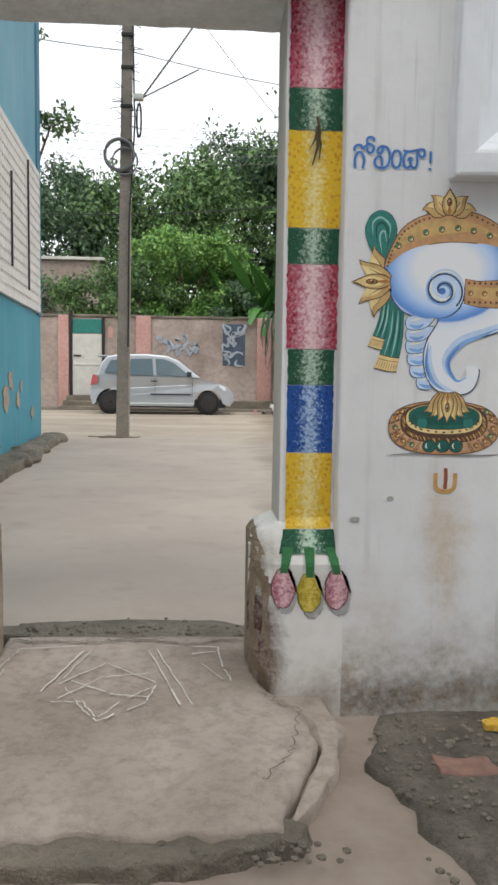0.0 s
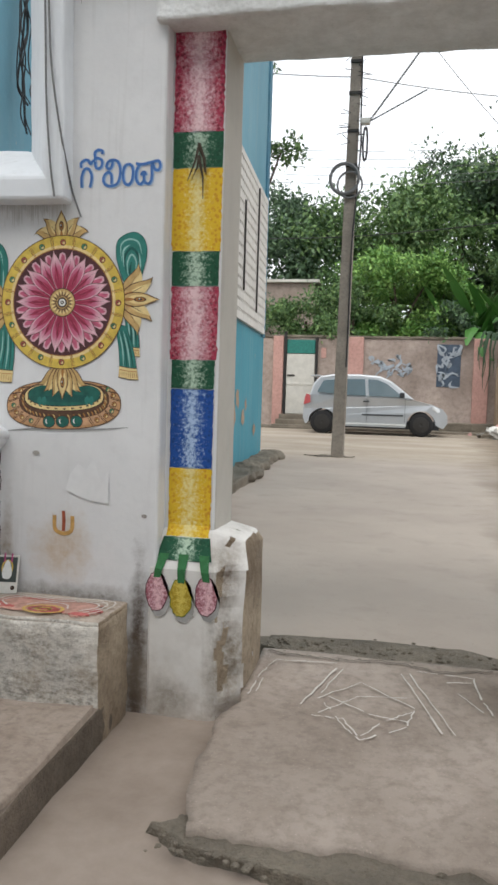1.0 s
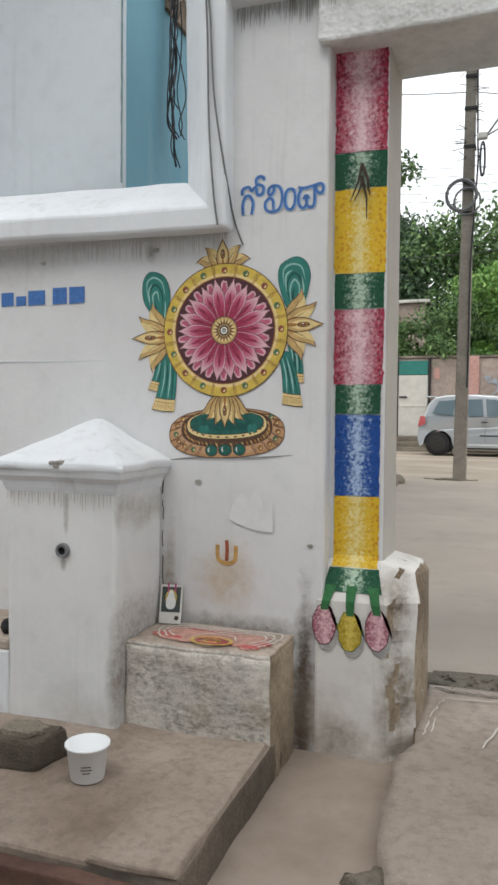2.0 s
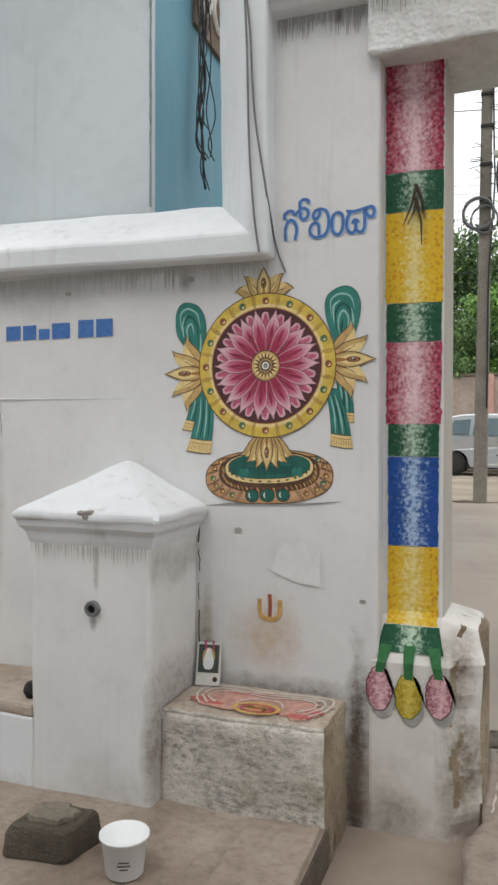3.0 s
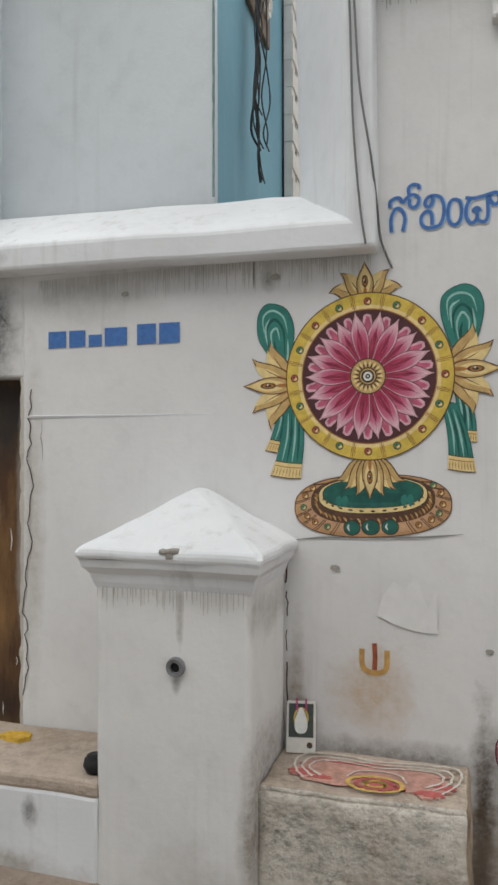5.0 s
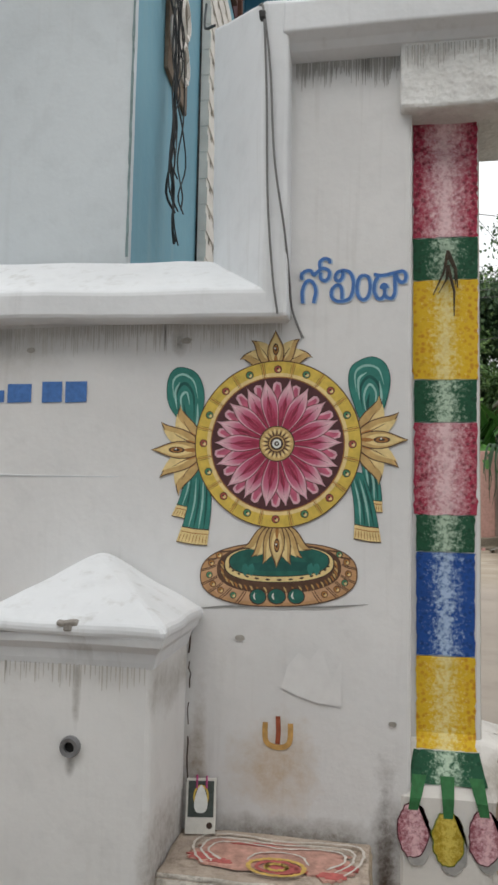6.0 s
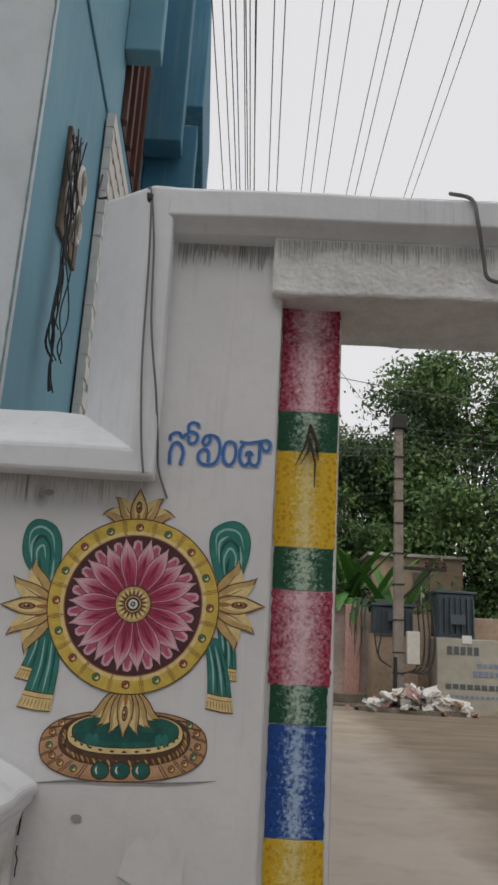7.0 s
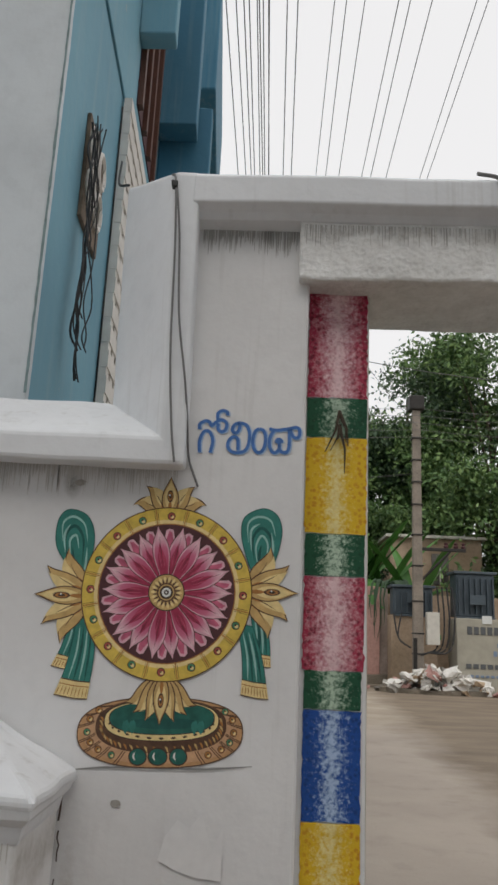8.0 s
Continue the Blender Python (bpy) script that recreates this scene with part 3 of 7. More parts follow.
def plaster(name, bm, label, m=None, cut=0.12, amp=0.0015, bevel=0.01, category="wall"):
    bmesh.ops.recalc_face_normals(bm, faces=bm.faces)
    if bevel:
        bmesh.ops.bevel(bm, geom=[e for e in bm.edges if len(e.link_faces) == 2 and e.calc_face_angle(0) > 0.5], offset=bevel, segments=2, affect="EDGES", profile=0.5, clamp_overlap=True)
    roughen(bm, cut, amp, 5)
    if "guard" in name:
        # knocks along the open corner
        for v in bm.verts:
            e = abs(abs(v.co.x - MID) - 0.49)
            if e < 0.075 and v.co.y < 0.2:
                k = (1 - e / 0.075) * (0.5 + 0.5 * noise.noise(v.co * 15)) ** 1.5
                v.co.y += 0.032 * k
                v.co.x += math.copysign(0.026 * k, v.co.x - MID)
    ob = tagged(part(name, bm, m or WHITE), label, category, kind="structure")
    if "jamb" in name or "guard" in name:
        # passage faces: bare brown plaster on the guards, a grey-beige tone on the jambs
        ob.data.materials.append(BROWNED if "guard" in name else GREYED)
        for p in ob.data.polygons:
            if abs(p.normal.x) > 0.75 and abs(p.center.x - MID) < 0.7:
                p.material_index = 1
    return ob


def prism_x(profile, x0, x1):
    """Profile of (y, z) points drawn out along x."""
    bm = bmesh.new()
    a = [bm.verts.new((x0, y, z)) for y, z in profile]
    b = [bm.verts.new((x1, y, z)) for y, z in profile]
    n = len(profile)
    for i in range(n):
        bm.faces.new((a[i], a[(i + 1) % n], b[(i + 1) % n], b[i]))
    bm.faces.new(a[::-1])
    bm.faces.new(b)
    bmesh.ops.recalc_face_normals(bm, faces=bm.faces)
    return bm


def stepped_wall(xa, xb, xc, z0, z1, z2, y0, y1):
    """A wall that is low from xa to xb and tall from xb to xc."""
    bm = bmesh.new()
    V = {}
    for y in (y0, y1):
        for x, z in ((xa, z0), (xb, z0), (xc, z0), (xa, z1), (xb, z1), (xc, z1), (xb, z2), (xc, z2)):
            V[x, y, z] = bm.verts.new((x, y, z))
    for y in (y0, y1):
        for q in (((xa, z0), (xb, z0), (xb, z1), (xa, z1)), ((xb, z0), (xc, z0), (xc, z1), (xb, z1)), ((xb, z1), (xc, z1), (xc, z2), (xb, z2))):
            bm.faces.new([V[x, y, z] for x, z in q])
    rim = [(xa, z0), (xb, z0), (xc, z0), (xc, z1), (xc, z2), (xb, z2), (xb, z1), (xa, z1)]
    for a, b in zip(rim, rim[1:] + rim[:1]):
        bm.faces.new((V[a[0], y0, a[1]], V[b[0], y0, b[1]], V[b[0], y1, b[1]], V[a[0], y1, a[1]]))
    bmesh.ops.recalc_face_normals(bm, faces=bm.faces)
    return bm


def mirrored(bm):
    for v in bm.verts:
        v.co.x = mx(v.co.x)
    bmesh.ops.reverse_faces(bm, faces=bm.faces)
    return bm


def side(flip):
    f = mirrored if flip else (lambda b: b)
    s = "right" if flip else "left"
    # wall under the niche, pier beside the gate, gate jamb
    plaster(f"wall_{s}", f(stepped_wall(-2.66, -1.60, -1.205, -0.4, 1.70, 2.44, 0.0, BACK)), "white limewashed temple wall with stains")
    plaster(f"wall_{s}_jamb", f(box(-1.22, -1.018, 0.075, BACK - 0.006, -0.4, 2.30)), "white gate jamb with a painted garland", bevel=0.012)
    # niche surround: splayed sill ledge and stile
    sill = hull([(-3.3, -0.08, 1.69), (-3.3, -0.08, 1.765), (-3.3, 0.226, 1.955), (-3.3, 0.226, 1.69), (-1.537, -0.08, 1.664), (-1.537, -0.08, 1.742), (-1.605, -0.08, 1.744), (-1.815, 0.226, 1.925), (-1.537, 0.226, 1.664), (-1.537, 0.03, 1.742)])
    plaster(f"trim_{s}_sill", f(sill), "white projecting splayed ledge with drip stains", LEDGE, amp=0.006, bevel=0.012, category="ledge")
    stile = hull([(-1.537, 0.02, 1.70), (-1.537, -0.08, 1.70), (-1.605, -0.08, 1.70), (-1.815, 0.228, 1.88), (-1.815, 0.3, 1.88), (-1.537, 0.3, 1.70),
                  (-1.543, 0.02, 2.562), (-1.543, -0.08, 2.562), (-1.615, -0.08, 2.562), (-1.825, 0.228, 2.70), (-1.825, 0.3, 2.70), (-1.543, 0.3, 2.60)])
    plaster(f"trim_{s}_stile", f(stile), "white splayed stile of the wall niche", LEDGE, amp=0.005, bevel=0.012, category="trim")
    # worn block at the foot of the jamb
    tuck = 0.03 if flip else 0.0
    butt = hull([(x if x < -0.95 else x - tuck, y, z) for x, y, z in ((-1.235, -0.003, -0.3), (-1.235, -0.003, 0.42), (-1.21, 0.068, 0.55), (-0.985, -0.005, -0.3), (-0.985, -0.003, 0.42), (-1.015, 0.07, 0.55), (-0.905, 0.07, -0.3), (-0.893, 0.08, 0.42), (-0.91, 0.12, 0.51), (-0.895, BACK + 0.02, -0.3), (-0.895, BACK + 0.02, 0.48), (-0.92, BACK, 0.52), (-1.03, BACK, 0.55), (-1.2, BACK, 0.5), (-1.2, BACK, -0.3))])
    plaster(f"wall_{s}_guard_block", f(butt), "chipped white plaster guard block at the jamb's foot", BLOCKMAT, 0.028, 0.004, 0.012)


side(False)
side(True)
plaster("wall_far_right", box(mx(-2.66), 6.0, 0.0, BACK, -0.4, 2.5), "white temple compound wall")
plaster("wall_far_right_back", box(mx(-1.82), 6.0, 0.25, BACK + 0.02, 1.65, 3.6), "white plastered back of the niche", WHITE2)

# lintel beam and coping over the gate
plaster("gate_lintel", roughen(box(-1.238, mx(-1.238), -0.035, BACK, 2.247, 2.44), 0.08, 0.007, 9), "rough white cement lintel over the gateway", RENDER, amp=0.006, bevel=0.01, category="lintel")
cope = prism_x([(0.42, 2.60), (-0.06, 2.572), (-0.085, 2.55), (-0.085, 2.465), (-0.055, 2.447), (-0.04, 2.43), (0.0, 2.415), (0.42, 2.415)], -1.56, mx(-1.56))
plaster("gate_coping", cope, "white moulded coping with black drip streaks", LEDGE, amp=0.005, bevel=0.006, category="coping")


def drips(name, x0, x1, ztop, y, n, length, label, tilt=0.0, tone="bebbb4"):
    """Run-off streaks under a ledge, each a thin tapering film."""
    bm = bmesh.new()
    for i in range(n):
        x = x0 + (x1 - x0) * (i + random.random()) / n
        L = length * random.uniform(0.3, 1.0) ** 1.5 + 0.01
        w = random.uniform(0.0007, 0.0024)
        zt = ztop + tilt * (x - x0)
        vs = [bm.verts.new(c) for c in ((x - w, y, zt), (x + w, y, zt), (x + w * 0.9, y, zt - L * 0.6), (x + 0.0006, y, zt - L), (x - 0.0006, y, zt - L), (x - w * 0.9, y, zt - L * 0.6))]
        fc = bm.faces.new(vs)
        fc.normal_update()
        if fc.normal.y > 0:
            fc.normal_flip()
    tagged(part(name, bm, paint("drip_stain", rgb(tone), 0.9, 0.12, 30, 0)), label, "stain", kind="stuff")


drips("drip_streaks", -2.6, -1.56, 1.66, -0.003, 230, 0.085, "grey rain streaks below the ledge", 0.02, "c4c2be")
drips("drip_streaks", -1.53, -1.24, 2.415, -0.003, 80, 0.08, "dark rain streaks below the coping", tone="a3a19d")
drips("drip_streaks", -1.23, mx(-1.23), 2.418, -0.044, 200, 0.06, "dark rain streaks below the coping", tone="a3a19d")

# small step in the plaster of the lower wall
tagged(part("plaster_lip", roughen(hull([(-2.64, -0.003, 1.228), (-2.64, -0.006, 1.236), (-2.64, 0.01, 1.24), (-2.02, 0.001, 1.23), (-2.02, 0.0, 1.234), (-2.02, 0.01, 1.236)]), 0.06, 0.0015, 9), LEDGE), "thin raised lip in the wall plaster", "trim", kind="structure")

# ---------------------------------------------------------------- pedestal, bench, platform
def pedestal():
    t = thing("pedestal", "white plastered pedestal with moulded cap built against the wall", "pedestal", at=(-2.0, -0.16, 0))
    inv = t.matrix_basis.inverted()
    white = whitewash("pedestal_limewash", rgb("dcdcdb"), 0.5, 0.25, 0.3, spots=((-1.80, 0.20, 0.05, 0.28, "6b5b48", 0.8), (-1.99, 0.72, 0.012, 0.10, "8a8780", 0.8), (-1.80, 0.72, 0.02, 0.08, "8a8378", 0.6), (-2.0, 0.545, 0.014, 0.03, "6f6b65", 0.7)))
    def add(name, bm, m=white, label=""):
        p = part(name, bm, m, t, label)
        p.matrix_parent_inverse = inv
        return p
    XL, XR, YF = -2.222, -1.806, -0.332
    add("body", roughen(box(XL, XR, YF, 0.0, -0.02, 0.80, 0.014), 0.1, 0.004, 5))
    prof = [(0.0, 0.775), (0.006, 0.79), (0.012, 0.812), (0.028, 0.83), (0.033, 0.85)]
    bm = bmesh.new()
    rings = []
    for o, z in prof:
        rings.append([bm.verts.new(c) for c in ((XL - o, 0.0, z), (XL - o, YF - o, z), (XR + o, YF - o, z), (XR + o, 0.0, z))])
    for a, b in zip(rings, rings[1:]):
        for i in range(4):
            bm.faces.new((a[i], a[(i + 1) % 4], b[(i + 1) % 4], b[i]))
    bm.faces.new(rings[0][::-1])
    bm.faces.new(rings[-1])
    bmesh.ops.recalc_face_normals(bm, faces=bm.faces)
    add("moulding", roughen(bm, 0.08, 0.003, 8), LEDGE)
    o = 0.040
    cap = hull([(x, y, z) for x in (XL - o, XR + o) for y in (0.0, YF - o) for z in (0.848, 0.876)] + [(-2.06, -0.02, 1.02), (-2.03, -0.02, 1.02), (-2.045, -0.07, 1.012)], 0.010)
    add("cap", roughen(cap, 0.05, 0.007, 9), LEDGE, "chipped white pyramidal cap")
    chip_grey = rough_concrete("broken_grey_plaster", rgb("7f7a74"), rgb("a09b94"), 20, 0.5, 0.004)
    for x0, x1, z0, z1 in ((-2.03, -1.98, 0.874, 0.885), (-2.01, -1.992, 0.862, 0.878)):
        add("cap_chip", roughen(box(x0, x1, YF - 0.003 - o, YF + 0.02 - o, z0, z1, 0.004), 0.012, 0.005, 30), chip_grey, "dark broken patch in the cap edge")
    ring = lathe([(0.013, 0), (0.013, 0.01), (0.022, 0.012), (0.025, 0.004), (0.025, -0.01), (0.013, -0.01)], 20, close=False)
    bmesh.ops.rotate(ring, verts=ring.verts, cent=(0, 0, 0), matrix=Matrix.Rotation(radians(90), 3, "X"))
    bmesh.ops.translate(ring, verts=ring.verts, vec=(-1.999, YF - 0.004, 0.588))
    add("pipe_end", ring, paint("worn_grey_pipe", rgb("77787a"), 0.5, 0.2, 40, 0.1, 0.3), "dark open pipe end")
    hole = lathe([(0.0135, -0.004), (0.0135, 0.0)], 20)
    bmesh.ops.rotate(hole, verts=hole.verts, cent=(0, 0, 0), matrix=Matrix.Rotation(radians(90), 3, "X"))
    bmesh.ops.translate(hole, verts=hole.verts, vec=(-1.999, YF - 0.003, 0.588))
    add("pipe_bore", hole, BLACK)
    return t


pedestal()
drips("drip_streaks", -2.22, -1.82, 0.778, -0.3375, 40, 0.05, "dark rain streaks on the pedestal", tone="bdbab4")

def sooty_plaster(name, base, soot, amount):
    """White plaster worn through to black-grained, pitted cement."""
    n = Nodes(name)
    c = n.mix(n.ramp(n.noise(3.0, 5), (0.35, 0.0), (0.7, 1.0)), base, tuple(v * 0.72 for v in base))
    big = n.ramp(n.noise(4.2, 4, 0.6, n.stretch(1, 1, 1.4)), (0.40, 0.0), (0.62, 1.0))
    grain = n.ramp(n.noise(30, 9, 0.8, n.stretch(1, 1, 1.8)), (0.44, 0.0), (0.62, 1.0))
    c = n.mix(n.math("MULTIPLY", n.math("MULTIPLY", grain, n.math("ADD", n.math("MULTIPLY", big, 0.75), 0.25)), amount), c, soot)
    earth = n.ramp(n.noise(6.5, 5, 0.7), (0.52, 0.0), (0.68, 1.0))
    c = n.mix(n.math("MULTIPLY", earth, 0.45), c, rgb("8d7a63"))
    pits = n.ramp(n.voronoi(46), (0.05, 1.0), (0.16, 0.0))
    c = n.mix(n.math("MULTIPLY", pits, 0.5), c, soot)
    n.bump(n.math("ADD", n.noise(16, 7, 0.72), n.math("MULTIPLY", n.noise(70, 5), 0.4)), 0.7, 0.014)
    return n.done(c, 0.93)


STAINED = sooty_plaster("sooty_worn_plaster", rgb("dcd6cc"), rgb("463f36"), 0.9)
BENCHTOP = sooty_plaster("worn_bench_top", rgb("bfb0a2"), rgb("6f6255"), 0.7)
bench = thing("bench", "stained white plaster bench block with a coloured rangoli on top", "bench", at=(-1.55, -0.15, 0))
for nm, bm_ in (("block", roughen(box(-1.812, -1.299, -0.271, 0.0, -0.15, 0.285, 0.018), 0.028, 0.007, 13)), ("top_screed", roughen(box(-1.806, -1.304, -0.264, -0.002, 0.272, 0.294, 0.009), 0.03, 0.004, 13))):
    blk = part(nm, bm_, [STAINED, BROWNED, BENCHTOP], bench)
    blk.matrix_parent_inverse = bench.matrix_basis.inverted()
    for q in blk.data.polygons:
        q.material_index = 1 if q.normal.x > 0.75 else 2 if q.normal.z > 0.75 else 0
    smooth(blk)


def rangoli():
    t = thing("rangoli", "faded red, yellow and white powder drawing on the bench", "floor drawing", at=(-1.52, -0.14, 0.3))
    inv = t.matrix_basis.inverted()
    red = paint("red_powder", rgb("b5605c"), 0.95, 0.25, 60, 0.2)
    yel = paint("yellow_powder", rgb("c9a85c"), 0.95, 0.25, 60, 0.2)
    def add(name, bm, m):
        q = part(name, bm, m, t)
        q.matrix_parent_inverse = inv
    wash = paint("pink_powder_stain", rgb("b78d80"), 0.95, 0.35, 45, 0.2)
    rr = random.Random(5)
    z = 0.3005
    for x, y, rx, ry in ((-1.55, -0.14, 0.20, 0.075), (-1.69, -0.17, 0.05, 0.04), (-1.40, -0.18, 0.05, 0.05)):
        add("powder_stain", blob(x, y, rx, ry, z, 0.004, x * 9, 40, 0.5), wash)
    for x, y, rx, ry in ((-1.715, -0.175, 0.03, 0.018), (-1.665, -0.195, 0.03, 0.012), (-1.395, -0.215, 0.03, 0.015), (-1.36, -0.17, 0.022, 0.014), (-1.50, -0.205, 0.045, 0.018), (-1.60, -0.09, 0.06, 0.008)):
        add("red_patch", blob(x, y, rx, ry, z + 0.0012, 0.004, x * 7, 26, 0.6), red)
    def ribbon(name, pts, w, m, dz):
        bm = bmesh.new()
        P = [(p[0] + rr.uniform(-0.002, 0.002), p[1] + rr.uniform(-0.002, 0.002), 0) for p in smooth2(pts, 6, False)]
        line3(bm, P, w, lambda x, y: z + dz)
        add(name, bm, m)
    for k, inset in enumerate((0.0, 0.022, 0.042)):
        x0, x1, y0, y1 = -1.745 + inset, -1.325 - inset, -0.215 + inset * 0.6, -0.055 - inset
        ribbon("white_line", [(x0 + 0.04, y0), (x0, (y0 + y1) / 2), (x0 + 0.02, y1), (-1.62, y1 + 0.008), (-1.53, y1 - 0.006), (-1.44, y1 + 0.006), (x1 - 0.01, y1), (x1, (y0 + y1) / 2), (x1 - 0.04, y0)], 0.006, CHALK, 0.002 + 0.0004 * k)
    for k in range(3):
        rx, ry = 0.068 - 0.021 * k, 0.042 - 0.013 * k
        ribbon("yellow_ring" if k != 1 else "red_ring", [(-1.525 + rx * math.cos(a), -0.205 + ry * math.sin(a)) for a in (2 * math.pi * i / 12 for i in range(13))], 0.010, red if k == 1 else yel, 0.0035)
    ribbon("white_line", [(-1.60, -0.18), (-1.58, -0.14), (-1.525, -0.125), (-1.47, -0.14), (-1.45, -0.18)], 0.005, CHALK, 0.003)


rangoli()

plat = hull([(-3.4, -0.1, -0.3), (-3.4, -0.1, 0.018), (-1.302, -0.1, -0.3), (-1.302, -0.1, 0.018), (-3.4, -1.02, -0.3), (-3.4, -1.02, 0.014), (-1.285, -0.985, -0.3), (-1.285, -0.985, 0.014)], 0.012)
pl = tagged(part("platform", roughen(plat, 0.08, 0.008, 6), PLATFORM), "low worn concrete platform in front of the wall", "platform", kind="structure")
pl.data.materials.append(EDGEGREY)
# faces towards the gate get a darker copy of the concrete colour
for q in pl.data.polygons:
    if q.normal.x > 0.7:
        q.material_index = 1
tagged(part("platform_riser", roughen(box(-3.4, -1.31, -1.045, -1.0, -0.2, -0.004, 0.006), 0.08, 0.006, 9), rough_concrete("red_brown_riser", rgb("4d352c"), rgb("6b5043"), 6, 0.6, 0.008)), "red-brown stained front face of the platform", "riser", kind="structure")
left_step = thing("step", "stained white step block beside the pedestal", "step", at=(-2.48, -0.17, 0))
for nm, bm_, m_ in (("block", roughen(box(-2.747, -2.216, -0.331, 0.0, -0.1, 0.235, 0.012), 0.05, 0.005, 6), LEDGE), ("top_slab", roughen(box(-2.748, -2.2155, -0.3315, 0.0, 0.228, 0.272, 0.012), 0.05, 0.005, 6), BENCHTOP)):
    p = part(nm, bm_, m_, left_step)
    p.matrix_parent_inverse = left_step.matrix_basis.inverted()

# kerb stone of the platform along its open edge
kerb = hull([(-1.52, -0.34, 0.01), (-1.50, -0.34, 0.036), (-1.30, -0.285, 0.01), (-1.305, -0.285, 0.036), (-1.52, -1.0, 0.01), (-1.50, -1.0, 0.032), (-1.283, -0.99, 0.01), (-1.288, -0.99, 0.032)], 0.006)
tagged(part("platform_kerb", roughen(kerb, 0.06, 0.006, 9), PLATFORM), "smoother concrete strip along the platform edge", "kerb", kind="structure")

tagged(part("stone_block", roughen(hull([(-2.05, -0.70, 0.012), (-1.87, -0.67, 0.012), (-1.85, -0.52, 0.012), (-2.05, -0.54, 0.012), (-2.045, -0.69, 0.10), (-1.875, -0.66, 0.105), (-1.855, -0.53, 0.105), (-2.04, -0.55, 0.10)], 0.012), 0.03, 0.008, 14), MOSSY), "dark mossy stone block on the platform", "stone")
tagged(part("stone_top", roughen(blob(-1.955, -0.605, 0.07, 0.05, 0.115, 0.014, 3.3, 20, 0.4), 0.02, 0.006, 20), RUBBLE), "pale crumbs of offering on the stone", "crumbs", kind="stuff")


def tub():
    t = thing("plastic_tub", "white plastic food tub standing on the platform", "tub", at=(-1.718, -0.645, 0.018))
    wall = lathe([(0.045, 0.0), (0.047, 0.002), (0.058, 0.092), (0.063, 0.093), (0.063, 0.1), (0.0575, 0.1), (0.0455, 0.006), (0.0, 0.005)], 32, close=False)
    smooth(part("shell", wall, PLASTIC, t))
    smooth(part("bottom", lathe([(0.0, 0.0005), (0.045, 0.0005)], 32, close=False), PLASTIC, t))
    bm = bmesh.new()
    for k, w in enumerate((0.5, 0.62, 0.4)):
        z = 0.05 - 0.009 * k
        r = 0.0478 + (z / 0.092) * 0.0112
        prev = None
        for i in range(9):
            a = radians(-75) + w * (i / 8 - 0.5) + 0.2
            cur = [bm.verts.new((r * math.cos(a), r * math.sin(a), z)), bm.verts.new((r * math.cos(a), r * math.sin(a), z + 0.003))]
            if prev:
                bm.faces.new((prev[0], cur[0], cur[1], prev[1]))
            prev = cur
    part("print", bm, INK, t, "small dark printed lines")


tub()


def picture_card():
    t = thing("picture_card", "small laminated devotional picture card leaning on the wall", "picture card", at=(-1.748, -0.052, 0.298))
    t.rotation_euler = (radians(-16), 0, radians(10))
    white = paint("card_white", rgb("cfcdc6"), 0.4, 0.08, 60, 0)
    part("card", box(-0.04, 0.04, -0.002, 0.002, 0.0, 0.135, 0.001), white, t)
    part("picture", box(-0.034, 0.034, -0.0035, -0.002, 0.04, 0.128), paint("dark_printed_picture", rgb("3c4440"), 0.4, 0.35, 120, 0), t)
    bm = bmesh.new()
    for r, z in ((0.026, 0.09), (0.017, 0.075)):
        add_stroke(bm, ring_pts(0, z, r * 0.7, r, 30) + [(r * 0.7, z)], 0.005, -0.0042)
    part("ornament", bm, GOLD, t)
    part("garland_shape", flat(smooth2([(0.0, 0.118), (0.012, 0.1), (0.018, 0.07), (0.01, 0.052), (-0.01, 0.052), (-0.018, 0.07), (-0.012, 0.1)], 4), -0.0046), PALE, t)
    part("seal", flat(ring_pts(0.024, 0.02, 0.008, 0.008, 16), -0.0032), INK, t)
    pink = paint("incense_pink", rgb("b0447a"), 0.7, 0.2, 60, 0)
    for x in (-0.012, 0.014):
        part("stick", tube([(x, -0.004, 0.11), (x, -0.004, 0.155 - abs(x))], 0.003), pink, t)


picture_card()
tagged(smooth(part("clay_pot", lathe([(0.0, 0), (0.025, 0.002), (0.034, 0.02), (0.03, 0.038), (0.022, 0.042), (0.024, 0.046)], 20, (-2.255, -0.27, 0.272)), BLACK)), "small black clay lamp pot on the step", "pot")
tagged(part("flower_petals", roughen(blob(-2.60, -0.12, 0.05, 0.035, 0.282, 0.015, 12.0, 18, 0.5), 0.02, 0.008, 30), paint("marigold", rgb("c9a23a"), 0.8, 0.3, 90)), "yellow marigold petals on the step", "flower")

# old doorway at the end of the wall
plaster("wall_left_end", box(-6.0, -3.45, 0.0, BACK, -0.4, 1.70), "white plastered wall beyond the old door", WHITE)
OVERDOOR = whitewash("sooty_limewash", rgb("d6d6d5"), 0.6, 1.8, 0.1, spots=((-2.79, 1.54, 0.13, 0.32, "3a3836", 1.0), (-3.1, 1.55, 0.3, 0.3, "6a6764", 0.9), (-2.80, 1.45, 0.05, 0.2, "2f2d2c", 0.9)))
plaster("wall_left_over_door", box(-3.46, -2.655, 0.002, BACK, 1.36, 1.69), "white plaster above the old doorway with black soot streaks", OVERDOOR, 0.1, 0.004)


